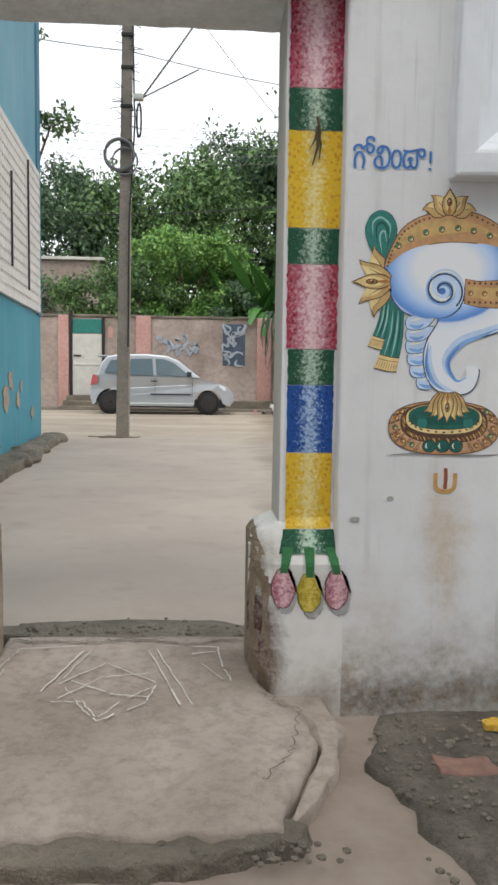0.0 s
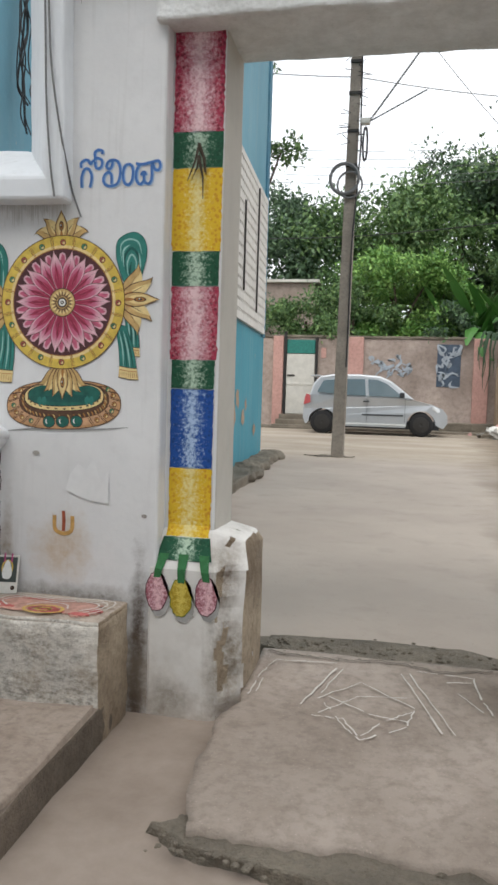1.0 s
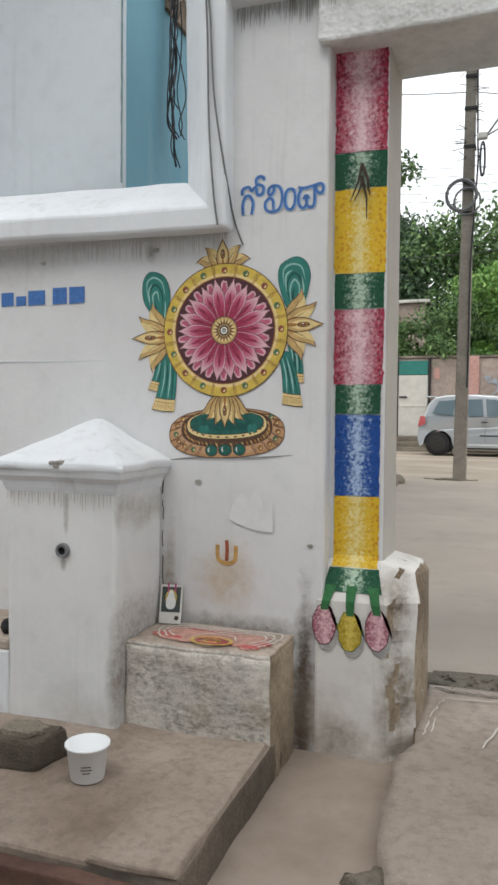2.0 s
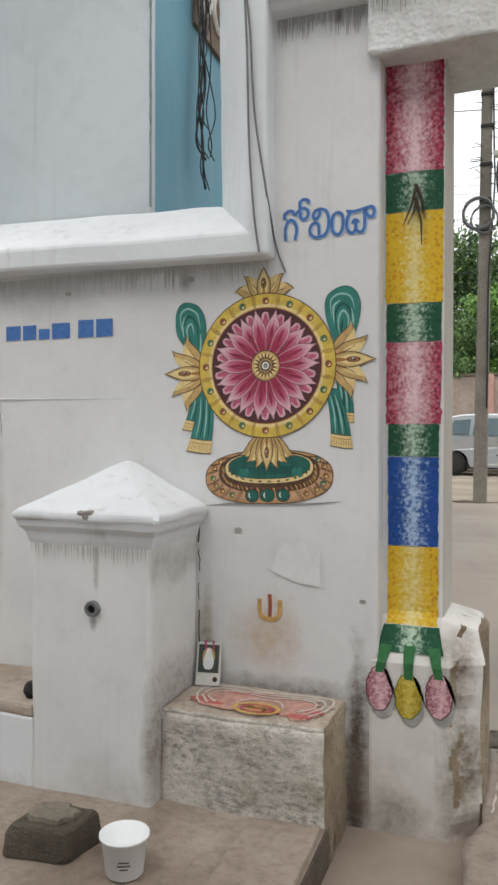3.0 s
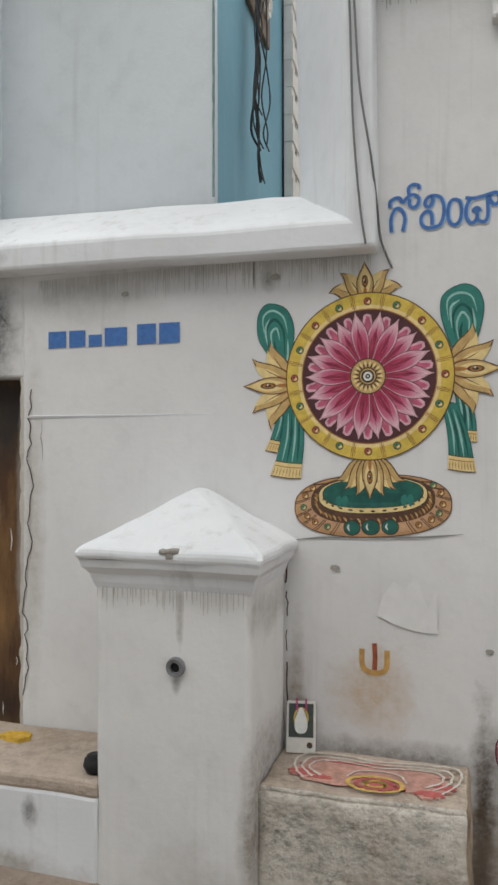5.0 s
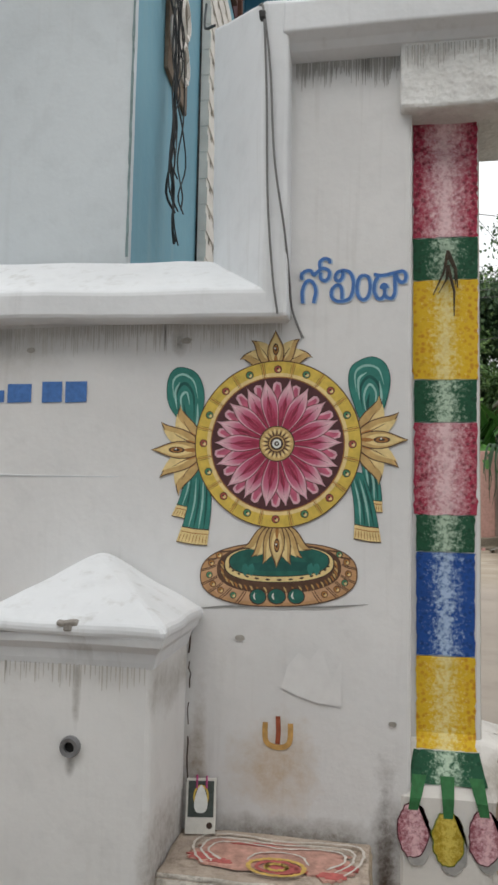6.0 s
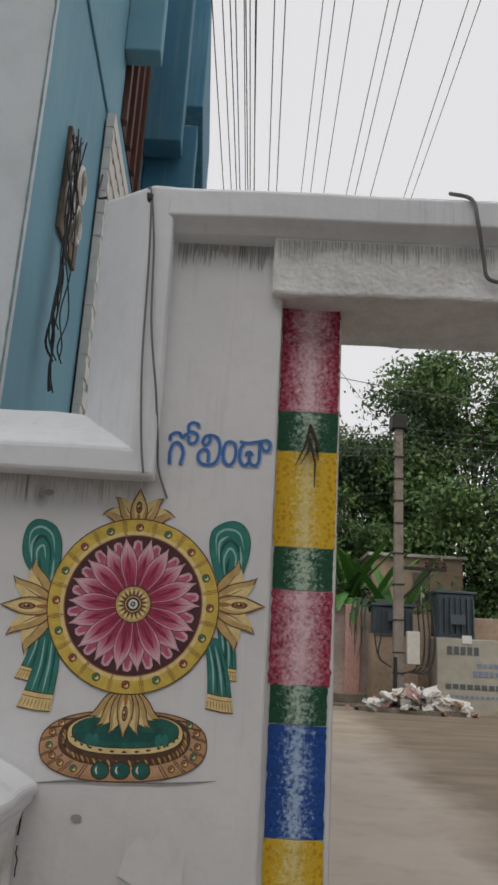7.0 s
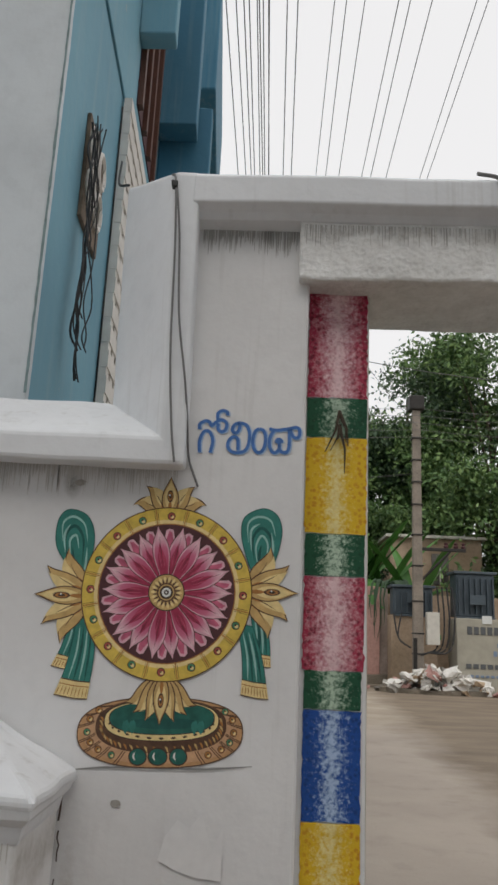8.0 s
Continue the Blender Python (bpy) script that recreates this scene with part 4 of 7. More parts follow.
def mud_stained():
    """Brown mud-stained plaster, black with soot at the head and grey where it has been rubbed."""
    n = Nodes("mud_stained_plaster")
    c = n.mix(n.ramp(n.noise(5, 6, 0.65, n.stretch(2.5, 1, 0.5)), (0.35, 0.0), (0.68, 1.0)), rgb("4d3522"), rgb("86653f"))
    for x, z, rx, rz, tone in ((-2.85, 1.26, 0.45, 0.20, "2a2725"), (-3.1, 0.95, 0.30, 0.22, "8a8681"), (-2.70, 0.9, 0.035, 0.5, "9b958c"), (-2.9, 0.30, 0.4, 0.10, "3d2c20")):
        d = n.math("ADD", n.away((x, 0, z), 1 / rx, 1 / rz), n.math("MULTIPLY", n.math("SUBTRACT", n.noise(6, 6, 0.7, n.stretch(2, 1, 0.7)), 0.5), 1.4))
        c = n.mix(n.ramp(d, (0.4, 0.9), (1.05, 0.0)), c, rgb(tone))
    n.bump(n.noise(18, 6, 0.7), 0.5, 0.01)
    return n.done(c, 0.9)


door = thing("door_1", "old doorway filled with brown mud-stained plaster", "doorway", kind="structure", at=(-3.05, 0.08, 0.2))
dinv = door.matrix_basis.inverted()
q = part("infill", roughen(box(-3.46, -2.655, 0.075, 0.13, -0.05, 1.37, 0.004), 0.06, 0.008, 6), mud_stained(), door)
q.matrix_parent_inverse = dinv
q = part("chipped_reveal", roughen(box(-2.672, -2.652, 0.004, 0.08, 0.25, 1.362, 0.004), 0.02, 0.006, 24), GREYED, door, "chipped pale plaster reveal")
q.matrix_parent_inverse = dinv
bm = bmesh.new()
for i in range(42):
    x, z = random.uniform(-3.4, -2.68), random.uniform(0.25, 1.25)
    L, w = random.uniform(0.02, 0.09), random.uniform(0.002, 0.005)
    add_stroke(bm, [(x, z), (x + random.uniform(-0.006, 0.006), z - L / 2), (x, z - L)], w, 0.066, True)
q = part("lime_drip", bm, PALE, door, "splashed white lime drips")
q.matrix_parent_inverse = dinv
rc = random.Random(13)
bm = bmesh.new()
for x, z, n, w, lean in ((-2.625, 1.32, 40, 0.004, -0.0005), (-2.59, 1.22, 5, 0.002, 0.003)):
    pts = [(x, z)]
    for _ in range(n):
        pts.append((pts[-1][0] * 0.6 + (x + lean * len(pts)) * 0.4 + rc.uniform(-0.011, 0.011), pts[-1][1] - rc.uniform(0.014, 0.032)))
    add_stroke(bm, pts, w, -0.0035, n < 20)
tagged(part("plaster_crack", bm, INK), "jagged cracks in the plaster at the door's edge", "crack", kind="structure")

rc = random.Random(29)
bm = bmesh.new()
for z0, z1, w in ((0.85, 0.76, 0.005), (0.73, 0.66, 0.0035), (0.62, 0.57, 0.003), (0.53, 0.42, 0.004)):
    pts = [(-1.799, z0)]
    while pts[-1][1] > z1:
        pts.append((-1.799 + rc.uniform(-0.004, 0.004), pts[-1][1] - rc.uniform(0.01, 0.03)))
    add_stroke(bm, pts, w, -0.0035, False)
tagged(part("plaster_crack", bm, INK), "dark crack where the pedestal meets the wall", "crack", kind="structure")

# white end wall of the blue house, seen in the niche
plaster("wall_house_end", box(-3.5, -2.0955, 0.235, 0.262, 1.6, 6.5), "grey-white plastered end wall of the blue house", WHITE2, 0.2, 0.002, 0.004)
plaster("wall_niche_stile", box(-3.3, -2.90, -0.03, 0.24, 1.72, 4.5), "white stile at the niche's other end", WHITE2, 0.2, 0.004, 0.01)
bm = bmesh.new()
for k in range(2):
    pts = [(-2.0985 - 0.003 * k + rc.uniform(-0.0015, 0.0015), 1.95 + 0.03 * i) for i in range(100)]
    add_stroke(bm, pts, 0.006 - 0.002 * k, 0.2305 - 0.0004 * k, False)
tagged(part("corner_grime", bm, paint("grey_green_grime", rgb("7d9294"), 0.9, 0.35, 40, 0)), "grey-green grime along the house corner", "stain", kind="stuff")


# ---------------------------------------------------------------- wall paintings
def painting(name, label, at):
    t = thing(name, label, "wall painting", at=at)
    inv = t.matrix_basis.inverted()
    def add(pname, bm, m, plabel="", parent=None):
        p = part(pname, bm, m, parent or t, plabel)
        p.matrix_parent_inverse = inv if parent is None else Matrix()
        return p
    return t, add


Y0 = -0.0024   # the paint films, coat over coat
def coat(k):
    return Y0 - 0.00018 * k


BROWNLINE = paint("brown_outline_paint", rgb("5a4030"), 0.85, 0.3, 50, 0)
SIENNA = paint("sienna_shade_paint", rgb("a8743f"), 0.85, 0.3, 35, 0)
CREAM = paint("cream_yellow_paint", rgb("e0c98f"), 0.85, 0.15, 40, 0)
RIBBONDK = paint("deep_teal_paint", rgb("1d5650"), 0.85, 0.25, 30, 0)
SALMON = paint("salmon_ochre_paint", rgb("c39a76"), 0.85, 0.25, 30, 0)
SHADOWGREY = paint("grey_brush_shadow", rgb("a3a29f"), 0.9, 0.25, 25, 0)


def curl_petal(cx, cz, a0, bend, L, w, n=12, full=1.0):
    """Pointed petal whose tip curls away by the angle bend; also gives its centre line."""
    x, z, mid = cx, cz, []
    for i in range(n + 1):
        t = i / n
        a = a0 + bend * t * t
        mid.append((x, z, a, w * (0.35 * (1 - t) ** 2 + math.sin(math.pi * min(1, t ** full * 0.97 + 0.02)) ** 0.95 * (1.15 - 0.5 * t)) * (1 - t ** 8)))
        x, z = x + math.cos(a) * L / n, z + math.sin(a) * L / n
    left = [(p[0] - math.sin(p[2]) * p[3], p[1] + math.cos(p[2]) * p[3]) for p in mid]
    right = [(p[0] + math.sin(p[2]) * p[3], p[1] - math.cos(p[2]) * p[3]) for p in mid[:-1]]
    return left + right[::-1], [(p[0], p[1]) for p in mid]


def lotus(add, base, ang, L, w, n=5, fan=1.9, bend=0.55, k0=3.0, name="lotus", gem=True):
    """Half-open lotus of outlined ochre petals that points along ang; the middle petal lies on top."""
    order = sorted(range(n), key=lambda i: -abs(i - (n - 1) / 2))
    for rank, i in enumerate(order):
        f = (i - (n - 1) / 2) / ((n - 1) / 2)
        k = k0 + rank * 0.55
        size = L * (1 - 0.10 * abs(f))
        off = w * 0.9 * f
        bx, bz = base[0] - math.sin(ang) * off, base[1] + math.cos(ang) * off
        out, mid = curl_petal(bx, bz, ang + f * fan * 0.42, f * bend, size, w)
        inner, _ = curl_petal(bx + math.cos(ang) * L * 0.16, bz + math.sin(ang) * L * 0.16, ang + f * fan * 0.42, f * bend, size * 0.78, w * 0.74)
        add(name + "_outline", flat(grown(out, 0.0030), coat(k)), BROWNLINE)
        add(name + "_petal", flat(out, coat(k + 0.15)), GOLD2)
        add(name + "_petal_light", flat(inner, coat(k + 0.27)), CREAM)
        add(name + "_shade", add_stroke(bmesh.new(), mid[:5], w * 0.55, coat(k + 0.38), True), SIENNA)
        if i != (n - 1) / 2:
            add(name + "_vein", add_stroke(bmesh.new(), mid[2:9], 0.0022, coat(k + 0.45), True), BROWNLINE)
    if gem:
        c = (base[0] + math.cos(ang) * L * 0.48, base[1] + math.sin(ang) * L * 0.48)
        for r, m, dk in ((1.0, BROWNLINE, 0.5), (0.72, SIENNA, 0.65), (0.4, INK, 0.8)):
            add(name + "_gem", flat([(c[0] + math.cos(ang) * u - math.sin(ang) * v, c[1] + math.sin(ang) * u + math.cos(ang) * v) for u, v in ring_pts(0, 0, L * 0.17 * r, w * 0.42 * r, 18)], coat(k0 + n * 0.55 + dk)), m)
        add(name + "_glint", flat(ring_pts(c[0] - 0.002, c[1] + 0.003, 0.0026, 0.0026, 8), coat(k0 + n * 0.55 + 1.0)), PALE)


def gem_dot(add, p, r, m, k):
    add("gem_outline", flat(ring_pts(*p, r * 1.28, r * 1.28, 18), coat(k)), BROWNLINE)
    add("gem", flat(ring_pts(*p, r, r, 18), coat(k + 0.3)), m)
    add("gem_light", flat(ring_pts(p[0] + r * 0.25, p[1] - r * 0.2, r * 0.55, r * 0.55, 12), coat(k + 0.5)), CREAM)
    add("gem_pupil", flat(ring_pts(p[0] - r * 0.1, p[1] + r * 0.15, r * 0.34, r * 0.34, 10), coat(k + 0.7)), INK)


def ribbon_loop(add, pts, k, lights, folds):
    out = smooth2(pts, 6)
    add("ribbon_outline", flat(grown(out, 0.0022), coat(k)), RIBBONDK)
    add("ribbon", flat(out, coat(k + 0.3)), RIBBON)
    for f in folds:
        stroke_part(add, "ribbon_fold", f, 0.009, k + 0.5, RIBBONDK)
    for h in lights:
        stroke_part(add, "ribbon_highlight", h, 0.0065, k + 0.7, RIBBONHI)


def ribbon_tail(add, C, u0, v0, u1, v1, wide, k):
    """A hanging ribbon end from (u0, v0) to (u1, v1) with folds and a fringed ochre hem."""
    def at(s, e):
        bow = 5.0 * math.sin(math.pi * s)
        return C(u0 + (u1 - u0) * s + bow + e * wide * (0.62 + 0.38 * s), v0 + (v1 - v0) * s + 3 * e)
    out = [at(s / 8, -1) for s in range(9)] + [at(s / 8, 1) for s in range(8, -1, -1)]
    add("ribbon_outline", flat(grown(out, 0.0022), coat(k)), RIBBONDK)
    add("ribbon_tail", flat(out, coat(k + 0.3)), RIBBON)
    for e, m, w in ((-0.55, RIBBONHI, 0.005), (-0.15, RIBBONDK, 0.007), (0.25, RIBBONHI, 0.006), (0.65, RIBBONDK, 0.006)):
        stroke_part(add, "ribbon_fold", [at(0.1, e), at(0.45, e * 0.9), at(0.82, e)], w, k + 0.5, m)
    for s0, s1, m, dk in ((0.80, 1.03, BROWNLINE, 0.65), (0.815, 1.015, CREAM, 0.8)):
        add("fringe", flat([at(s0, -1.08), at(s0 + 0.01, 0), at(s0, 1.08), at(s1, 1.12), at(s1 + 0.015, 0.2), at(s1, -1.12)], coat(k + dk)), m)
    stroke_part(add, "fringe_line", [at(0.87, -1.05), at(0.88, 0), at(0.87, 1.05)], 0.0026, k + 1.0, SIENNA, False)
    for i in range(9):
        e = -0.95 + 1.9 * i / 8
        stroke_part(add, "fringe_thread", [at(0.89, e), at(0.95, e * 1.02), at(1.015, e * 1.05)], 0.0022, k + 1.0, SIENNA)


def cushion(add, C, cu, cv, ru, rv):
    """Jewelled cushion: segmented rim, twisted rope, dotted band and dark green top."""
    def E(fu, fv, du=0.0, dv=0.0, n=64, a0=0.0, a1=2 * math.pi, p=0.82):
        pts = []
        for i in range(n + 1):
            a = a0 + (a1 - a0) * i / n
            c, s = math.cos(a), math.sin(a)
            pts.append(C(cu + du + ru * fu * math.copysign(abs(c) ** p, c), cv + dv + rv * fv * math.copysign(abs(s) ** p, s)))
        return pts
    add("cushion_outline", flat(grown(E(1, 1)[:-1], 0.003), coat(0)), BROWNLINE)
    add("cushion", flat(E(1, 1)[:-1], coat(0.3)), PEACH, "ochre cushion rim")
    add("cushion_light", flat(E(0.93, 0.90)[:-1], coat(0.45)), SALMON)
    add("rope", flat(E(0.80, 0.79, 0, -rv * 0.19)[:-1], coat(0.7)), BROWNLINE, "dark brown twisted rope")
    for i in range(30):
        a = math.pi * (-0.06 + 1.12 * i / 29)
        c, s = math.cos(a), math.sin(a)
        b = (cu + ru * 0.735 * math.copysign(abs(c) ** 0.82, c), cv - rv * 0.19 + rv * 0.68 * math.copysign(abs(s) ** 0.82, s))
        stroke_part(add, "rope_strand", [C(b[0] - 3.0, b[1] - 4.5), C(b[0] + 0.3, b[1] - 1.0), C(b[0] + 3.0, b[1] + 5.0)], 0.0052, 0.9, SIENNA if i % 2 else GOLD2)
    add("band_outline", flat(E(0.71, 0.60, 0, -rv * 0.34)[:-1], coat(1.05)), INK)
    add("dotted_band", flat(E(0.695, 0.575, 0, -rv * 0.34)[:-1], coat(1.2)), CREAM)
    for i in range(13):
        a = math.pi * (0.06 + 0.88 * i / 12)
        stroke_part(add, "band_dash", [C(cu + ru * 0.65 * math.cos(a + d), cv - rv * 0.34 + rv * 0.515 * math.sin(a + d)) for d in (-0.05, 0.0, 0.05)], 0.0055, 1.35, INK)
    add("green_outline", flat(E(0.65, 0.485, 0, -rv * 0.41)[:-1], coat(1.5)), INK)
    add("cushion_green", flat(E(0.635, 0.47, 0, -rv * 0.42)[:-1], coat(1.6)), GREENP, "dark green cushion top")
    add("green_light", flat(E(0.42, 0.16, ru * 0.03, -rv * 0.26)[:-1], coat(1.7)), RIBBONDK)
    for e in (-0.44, -0.36, 0.40, 0.48):
        add("green_leaf", flat(petal(*C(cu + ru * e, cv - rv * 0.36), -1.57, 0.0, 0.035, 0.010), coat(1.8)), RIBBON)
    # rim segments
    for i, a in enumerate((-0.75, -0.42, -0.1, 0.22, 0.5, 0.78, 1.08, 2.06, 2.36, 2.64, 2.92, 3.24, 3.56, 3.89)):
        for d in (-0.022, 0.022):
            c, s = math.cos(a + d), math.sin(a + d)
            q = [C(cu + ru * f * math.copysign(abs(c) ** 0.82, c), cv - rv * o + rv * f2 * math.copysign(abs(s) ** 0.82, s)) for f, f2, o in ((0.81, 0.80, 0.18), (0.9, 0.9, 0.08), (1.0, 1.0, 0.0))]
            add("rim_line", add_stroke(bmesh.new(), q, 0.0024, coat(0.9)), BROWNLINE)
    for i, a in enumerate((-0.58, -0.26, 0.06, 0.36, 0.64, 0.93, 2.21, 2.50, 2.78, 3.08, 3.40, 3.72)):
        c, s = math.cos(a), math.sin(a)
        gem_dot(add, C(cu + ru * 0.895 * math.copysign(abs(c) ** 0.82, c), cv - rv * 0.09 + rv * 0.885 * math.copysign(abs(s) ** 0.82, s)), 0.0075, SIENNA if i % 3 else GEMG, 1.0)
    for e, w in ((-0.27, 0.021), (-0.03, 0.023), (0.22, 0.021)):
        p = C(cu + ru * e, cv + rv * 0.70)
        add("jewel_outline", flat(ring_pts(*p, w + 0.003, 0.022, 24), coat(1.5)), INK)
        add("jewel", flat(ring_pts(*p, w, 0.019, 24), coat(1.8)), GREENP)
        stroke_part(add, "jewel_glint", [(p[0] - 0.008, p[1] + 0.010), (p[0] - 0.011, p[1]), (p[0] - 0.006, p[1] - 0.009)], 0.005, 2.1, PALE)
    gw = [C(cu + ru * f, cv + rv * (1.03 + 0.04 * math.sin(f * 4))) for f in (-1.05, -0.6, 0.0, 0.6, 1.15)]
    add("ground_shadow", add_stroke(bmesh.new(), smooth2(gw, 6, False), 0.011, coat(-0.8), True), SHADOWGREY)
    stroke_part(add, "ground_line", gw, 0.0032, -0.4, GREYCABLE)


def stroke_part(add, name, pts, w, k, m, taper=True, n=6):
    add(name, add_stroke(bmesh.new(), smooth2(pts, n, False), w, coat(k), taper), m)


def wheel_painting():
    cx, cz = -1.568, 1.329
    t, add = painting("wheel_painting", "painted yellow wheel with pink lotus and green ribbons on white wall", (cx, 0, cz))
    def C(u, v):
        d = u - 582
        return (cx + d * (0.001555 - 0.00000027 * d), cz - (v - 690) * 0.001554 * (1 - 0.000174 * d))
    # ribbons behind the wheel
    ribbon_tail(add, C, 436, 728, 421, 818, 19, -0.6)
    ribbon_tail(add, C, 449, 740, 436, 862, 24, 0.6)
    ribbon_tail(add, C, 744, 716, 753, 806, 18, -0.6)
    ribbon_tail(add, C, 724, 740, 746, 858, 22, 0.6)
    ribbon_loop(add, [C(*p) for p in ((408, 556), (436, 566), (450, 598), (448, 640), (442, 690), (432, 690), (412, 655), (390, 622), (386, 590), (392, 566))], 0.4,
                [[C(*p) for p in q] for q in (((398, 612), (396, 580), (412, 568), (432, 580), (440, 610)), ((414, 640), (410, 610), (420, 600), (426, 622)), ((404, 630), (400, 600), (408, 582)), ((436, 680), (440, 650), (440, 620)))],
                [[C(*p) for p in q] for q in (((408, 640), (402, 602), (416, 584), (432, 604), (434, 650)), ((428, 676), (420, 650), (416, 622)))])
    ribbon_loop(add, [C(*p) for p in ((748, 533), (774, 542), (785, 570), (780, 606), (768, 640), (752, 662), (740, 660), (722, 622), (711, 582), (716, 550))], 0.4,
                [[C(*p) for p in q] for q in (((724, 596), (722, 562), (740, 548), (764, 554), (774, 582)), ((744, 640), (738, 604), (748, 582), (760, 598), (756, 630)), ((730, 610), (728, 574), (744, 560)), ((766, 630), (770, 604), (766, 576)))],
                [[C(*p) for p in q] for q in (((736, 628), (732, 588), (748, 568), (766, 588), (764, 630)), ((748, 650), (744, 624), (748, 598)))])
    # side and top flowers
    lotus(add, C(446, 702), math.pi, 0.140, 0.0215, 5, 1.9, 0.95, 3.0)
    lotus(add, C(728, 682), 0.0, 0.132, 0.0215, 5, 1.9, 0.95, 3.0)
    lotus(add, C(578, 552), math.pi / 2 + 0.02, 0.100, 0.0205, 5, 2.2, 1.3, 3.0)
    # rim
    R, r = 0.2285, 0.1835
    add("rim_outline", flat(ring_pts(cx, cz, R + 0.003, R + 0.003, 96), coat(8)), BROWNLINE)
    add("rim", flat(ring_pts(cx, cz, R, R, 96), coat(8.3)), GOLD, "yellow ochre rim")
    add("rim_shade", flat(ring_pts(cx, cz, r + 0.013, r + 0.013, 96), coat(8.45)), CREAM)
    add("rim_inner", flat(ring_pts(cx, cz, r + 0.003, r + 0.003, 96), coat(8.6)), SIENNA)
    add("disc", flat(ring_pts(cx, cz, r, r, 96), coat(8.8)), MAROON, "dark maroon field")
    for i in range(16):
        a = radians(101.25 + 22.5 * i)
        for da in (-0.022, 0.0, 0.022):
            add("rim_line", add_stroke(bmesh.new(), [(cx + q * math.cos(a + da), cz + q * math.sin(a + da)) for q in (r + 0.002, (r + R) / 2, R - 0.001)], 0.0016 if da else 0.003, coat(8.9), bool(da)), BROWNLINE if da else SIENNA)
    for i in range(16):
        a = radians(90 + 22.5 * i)
        gem_dot(add, (cx + 0.2065 * math.cos(a), cz + 0.2065 * math.sin(a)), 0.0088, GEMR if i % 2 == 0 else GEMG, 9.0)
    # petals: a pale-edged front row over a shorter back row
    pk = petal_paint((cx, 0, cz))
    heart = paint("deep_magenta_paint", rgb("9c2f4d"), 0.8, 0.3, 40, 0)
    rose = paint("rose_pink_paint", rgb("bf5f79"), 0.8, 0.3, 50, 0)
    blush = paint("pale_blush_paint", rgb("d3a3af"), 0.8, 0.2, 50, 0)
    rp = random.Random(8)
    n = 18
    for i in range(n):
        a = 2 * math.pi * (i + 0.5) / n + rp.uniform(-0.02, 0.02)
        sv, d = (-math.sin(a), math.cos(a)), (math.cos(a), math.sin(a))
        def shape(rows):
            return [(cx + d[0] * q + sv[0] * s, cz + d[1] * q + sv[1] * s) for q, s in rows]
        tip = 0.174 + rp.uniform(-0.006, 0.004)
        add("back_petal_outline", flat(grown(shape(((0.09, -0.011), (0.14, -0.0145), (tip - 0.004, -0.010), (tip, 0.002), (tip - 0.006, 0.011), (0.14, 0.0145), (0.09, 0.011))), 0.0016), coat(9.1)), INK)
        add("back_petal", flat(shape(((0.09, -0.011), (0.14, -0.0145), (tip - 0.004, -0.010), (tip, 0.002), (tip - 0.006, 0.011), (0.14, 0.0145), (0.09, 0.011))), coat(9.25)), blush)
        add("back_petal_heart", flat(shape(((0.09, -0.009), (0.138, -0.011), (tip - 0.011, -0.006), (tip - 0.006, 0.002), (0.138, 0.0105), (0.09, 0.009))), coat(9.4)), rose)
    for i in range(n):
        a = 2 * math.pi * i / n + rp.uniform(-0.025, 0.025)
        k = 9.6 + 0.75 * (i % 2)
        L = 0.181 + rp.uniform(-0.006, 0.002)
        bend = rp.uniform(-0.10, 0.10)
        base = (cx + 0.030 * math.cos(a), cz + 0.030 * math.sin(a))
        out, mid = curl_petal(*base, a - bend * 0.3, bend, L - 0.03, 0.0245, 12, 1.5)
        inner, _ = curl_petal(*base, a - bend * 0.3, bend, (L - 0.03) * 0.92, 0.0205, 12, 1.45)
        core, _ = curl_petal(base[0], base[1], a - bend * 0.3 + 0.02, bend, (L - 0.03) * 0.70, 0.0115, 12, 1.3)
        add("petal_outline", flat(grown(out, 0.0018), coat(k)), INK)
        add("petal", flat(out, coat(k + 0.12)), blush)
        add("petal_blush", flat(inner, coat(k + 0.24)), pk)
        add("petal_heart", flat(core, coat(k + 0.36)), heart)
        add("petal_vein", add_stroke(bmesh.new(), mid[3:11], 0.0015, coat(k + 0.48), True), MAROON)
        for da in (-0.06, 0.06):
            add("petal_vein", add_stroke(bmesh.new(), [(cx + q * math.cos(a + da), cz + q * math.sin(a + da)) for q in (0.07, 0.10, 0.13)], 0.0013, coat(k + 0.48), True), rose)
    # hub
    add("hub_outline", flat(ring_pts(cx, cz, 0.0495, 0.0495, 40), coat(11.4)), INK)
    add("hub", flat(ring_pts(cx, cz, 0.0465, 0.0465, 40), coat(11.6)), GOLD2)
    for i in range(18):
        a = 2 * math.pi * i / 18
        add("hub_floret", flat(petal(cx, cz, a, 0.028, 0.043, 0.0042, 6), coat(11.8)), CREAM)
        add("hub_dart", flat(petal(cx, cz, a + math.pi / 18, 0.024, 0.038, 0.003, 6), coat(11.9)), BROWNLINE)
    for rad, m, k in ((0.0255, BROWNLINE, 12.1), (0.0215, GOLD2, 12.2), (0.018, INK, 12.35), (0.0125, PALE, 12.5), (0.0068, INK, 12.65), (0.0028, PALE, 12.8)):
        add("hub_ring", flat(ring_pts(cx, cz, rad, rad, 28), coat(k)), m)
    # jewelled cushion and the petals that hang over it
    cushion(add, C, 590, 919, 137, 54)
    lotus(add, C(585, 834), -math.pi / 2, 0.112, 0.0185, 7, 1.5, 0.9, 4.0, "hanging_petal")


wheel_painting()


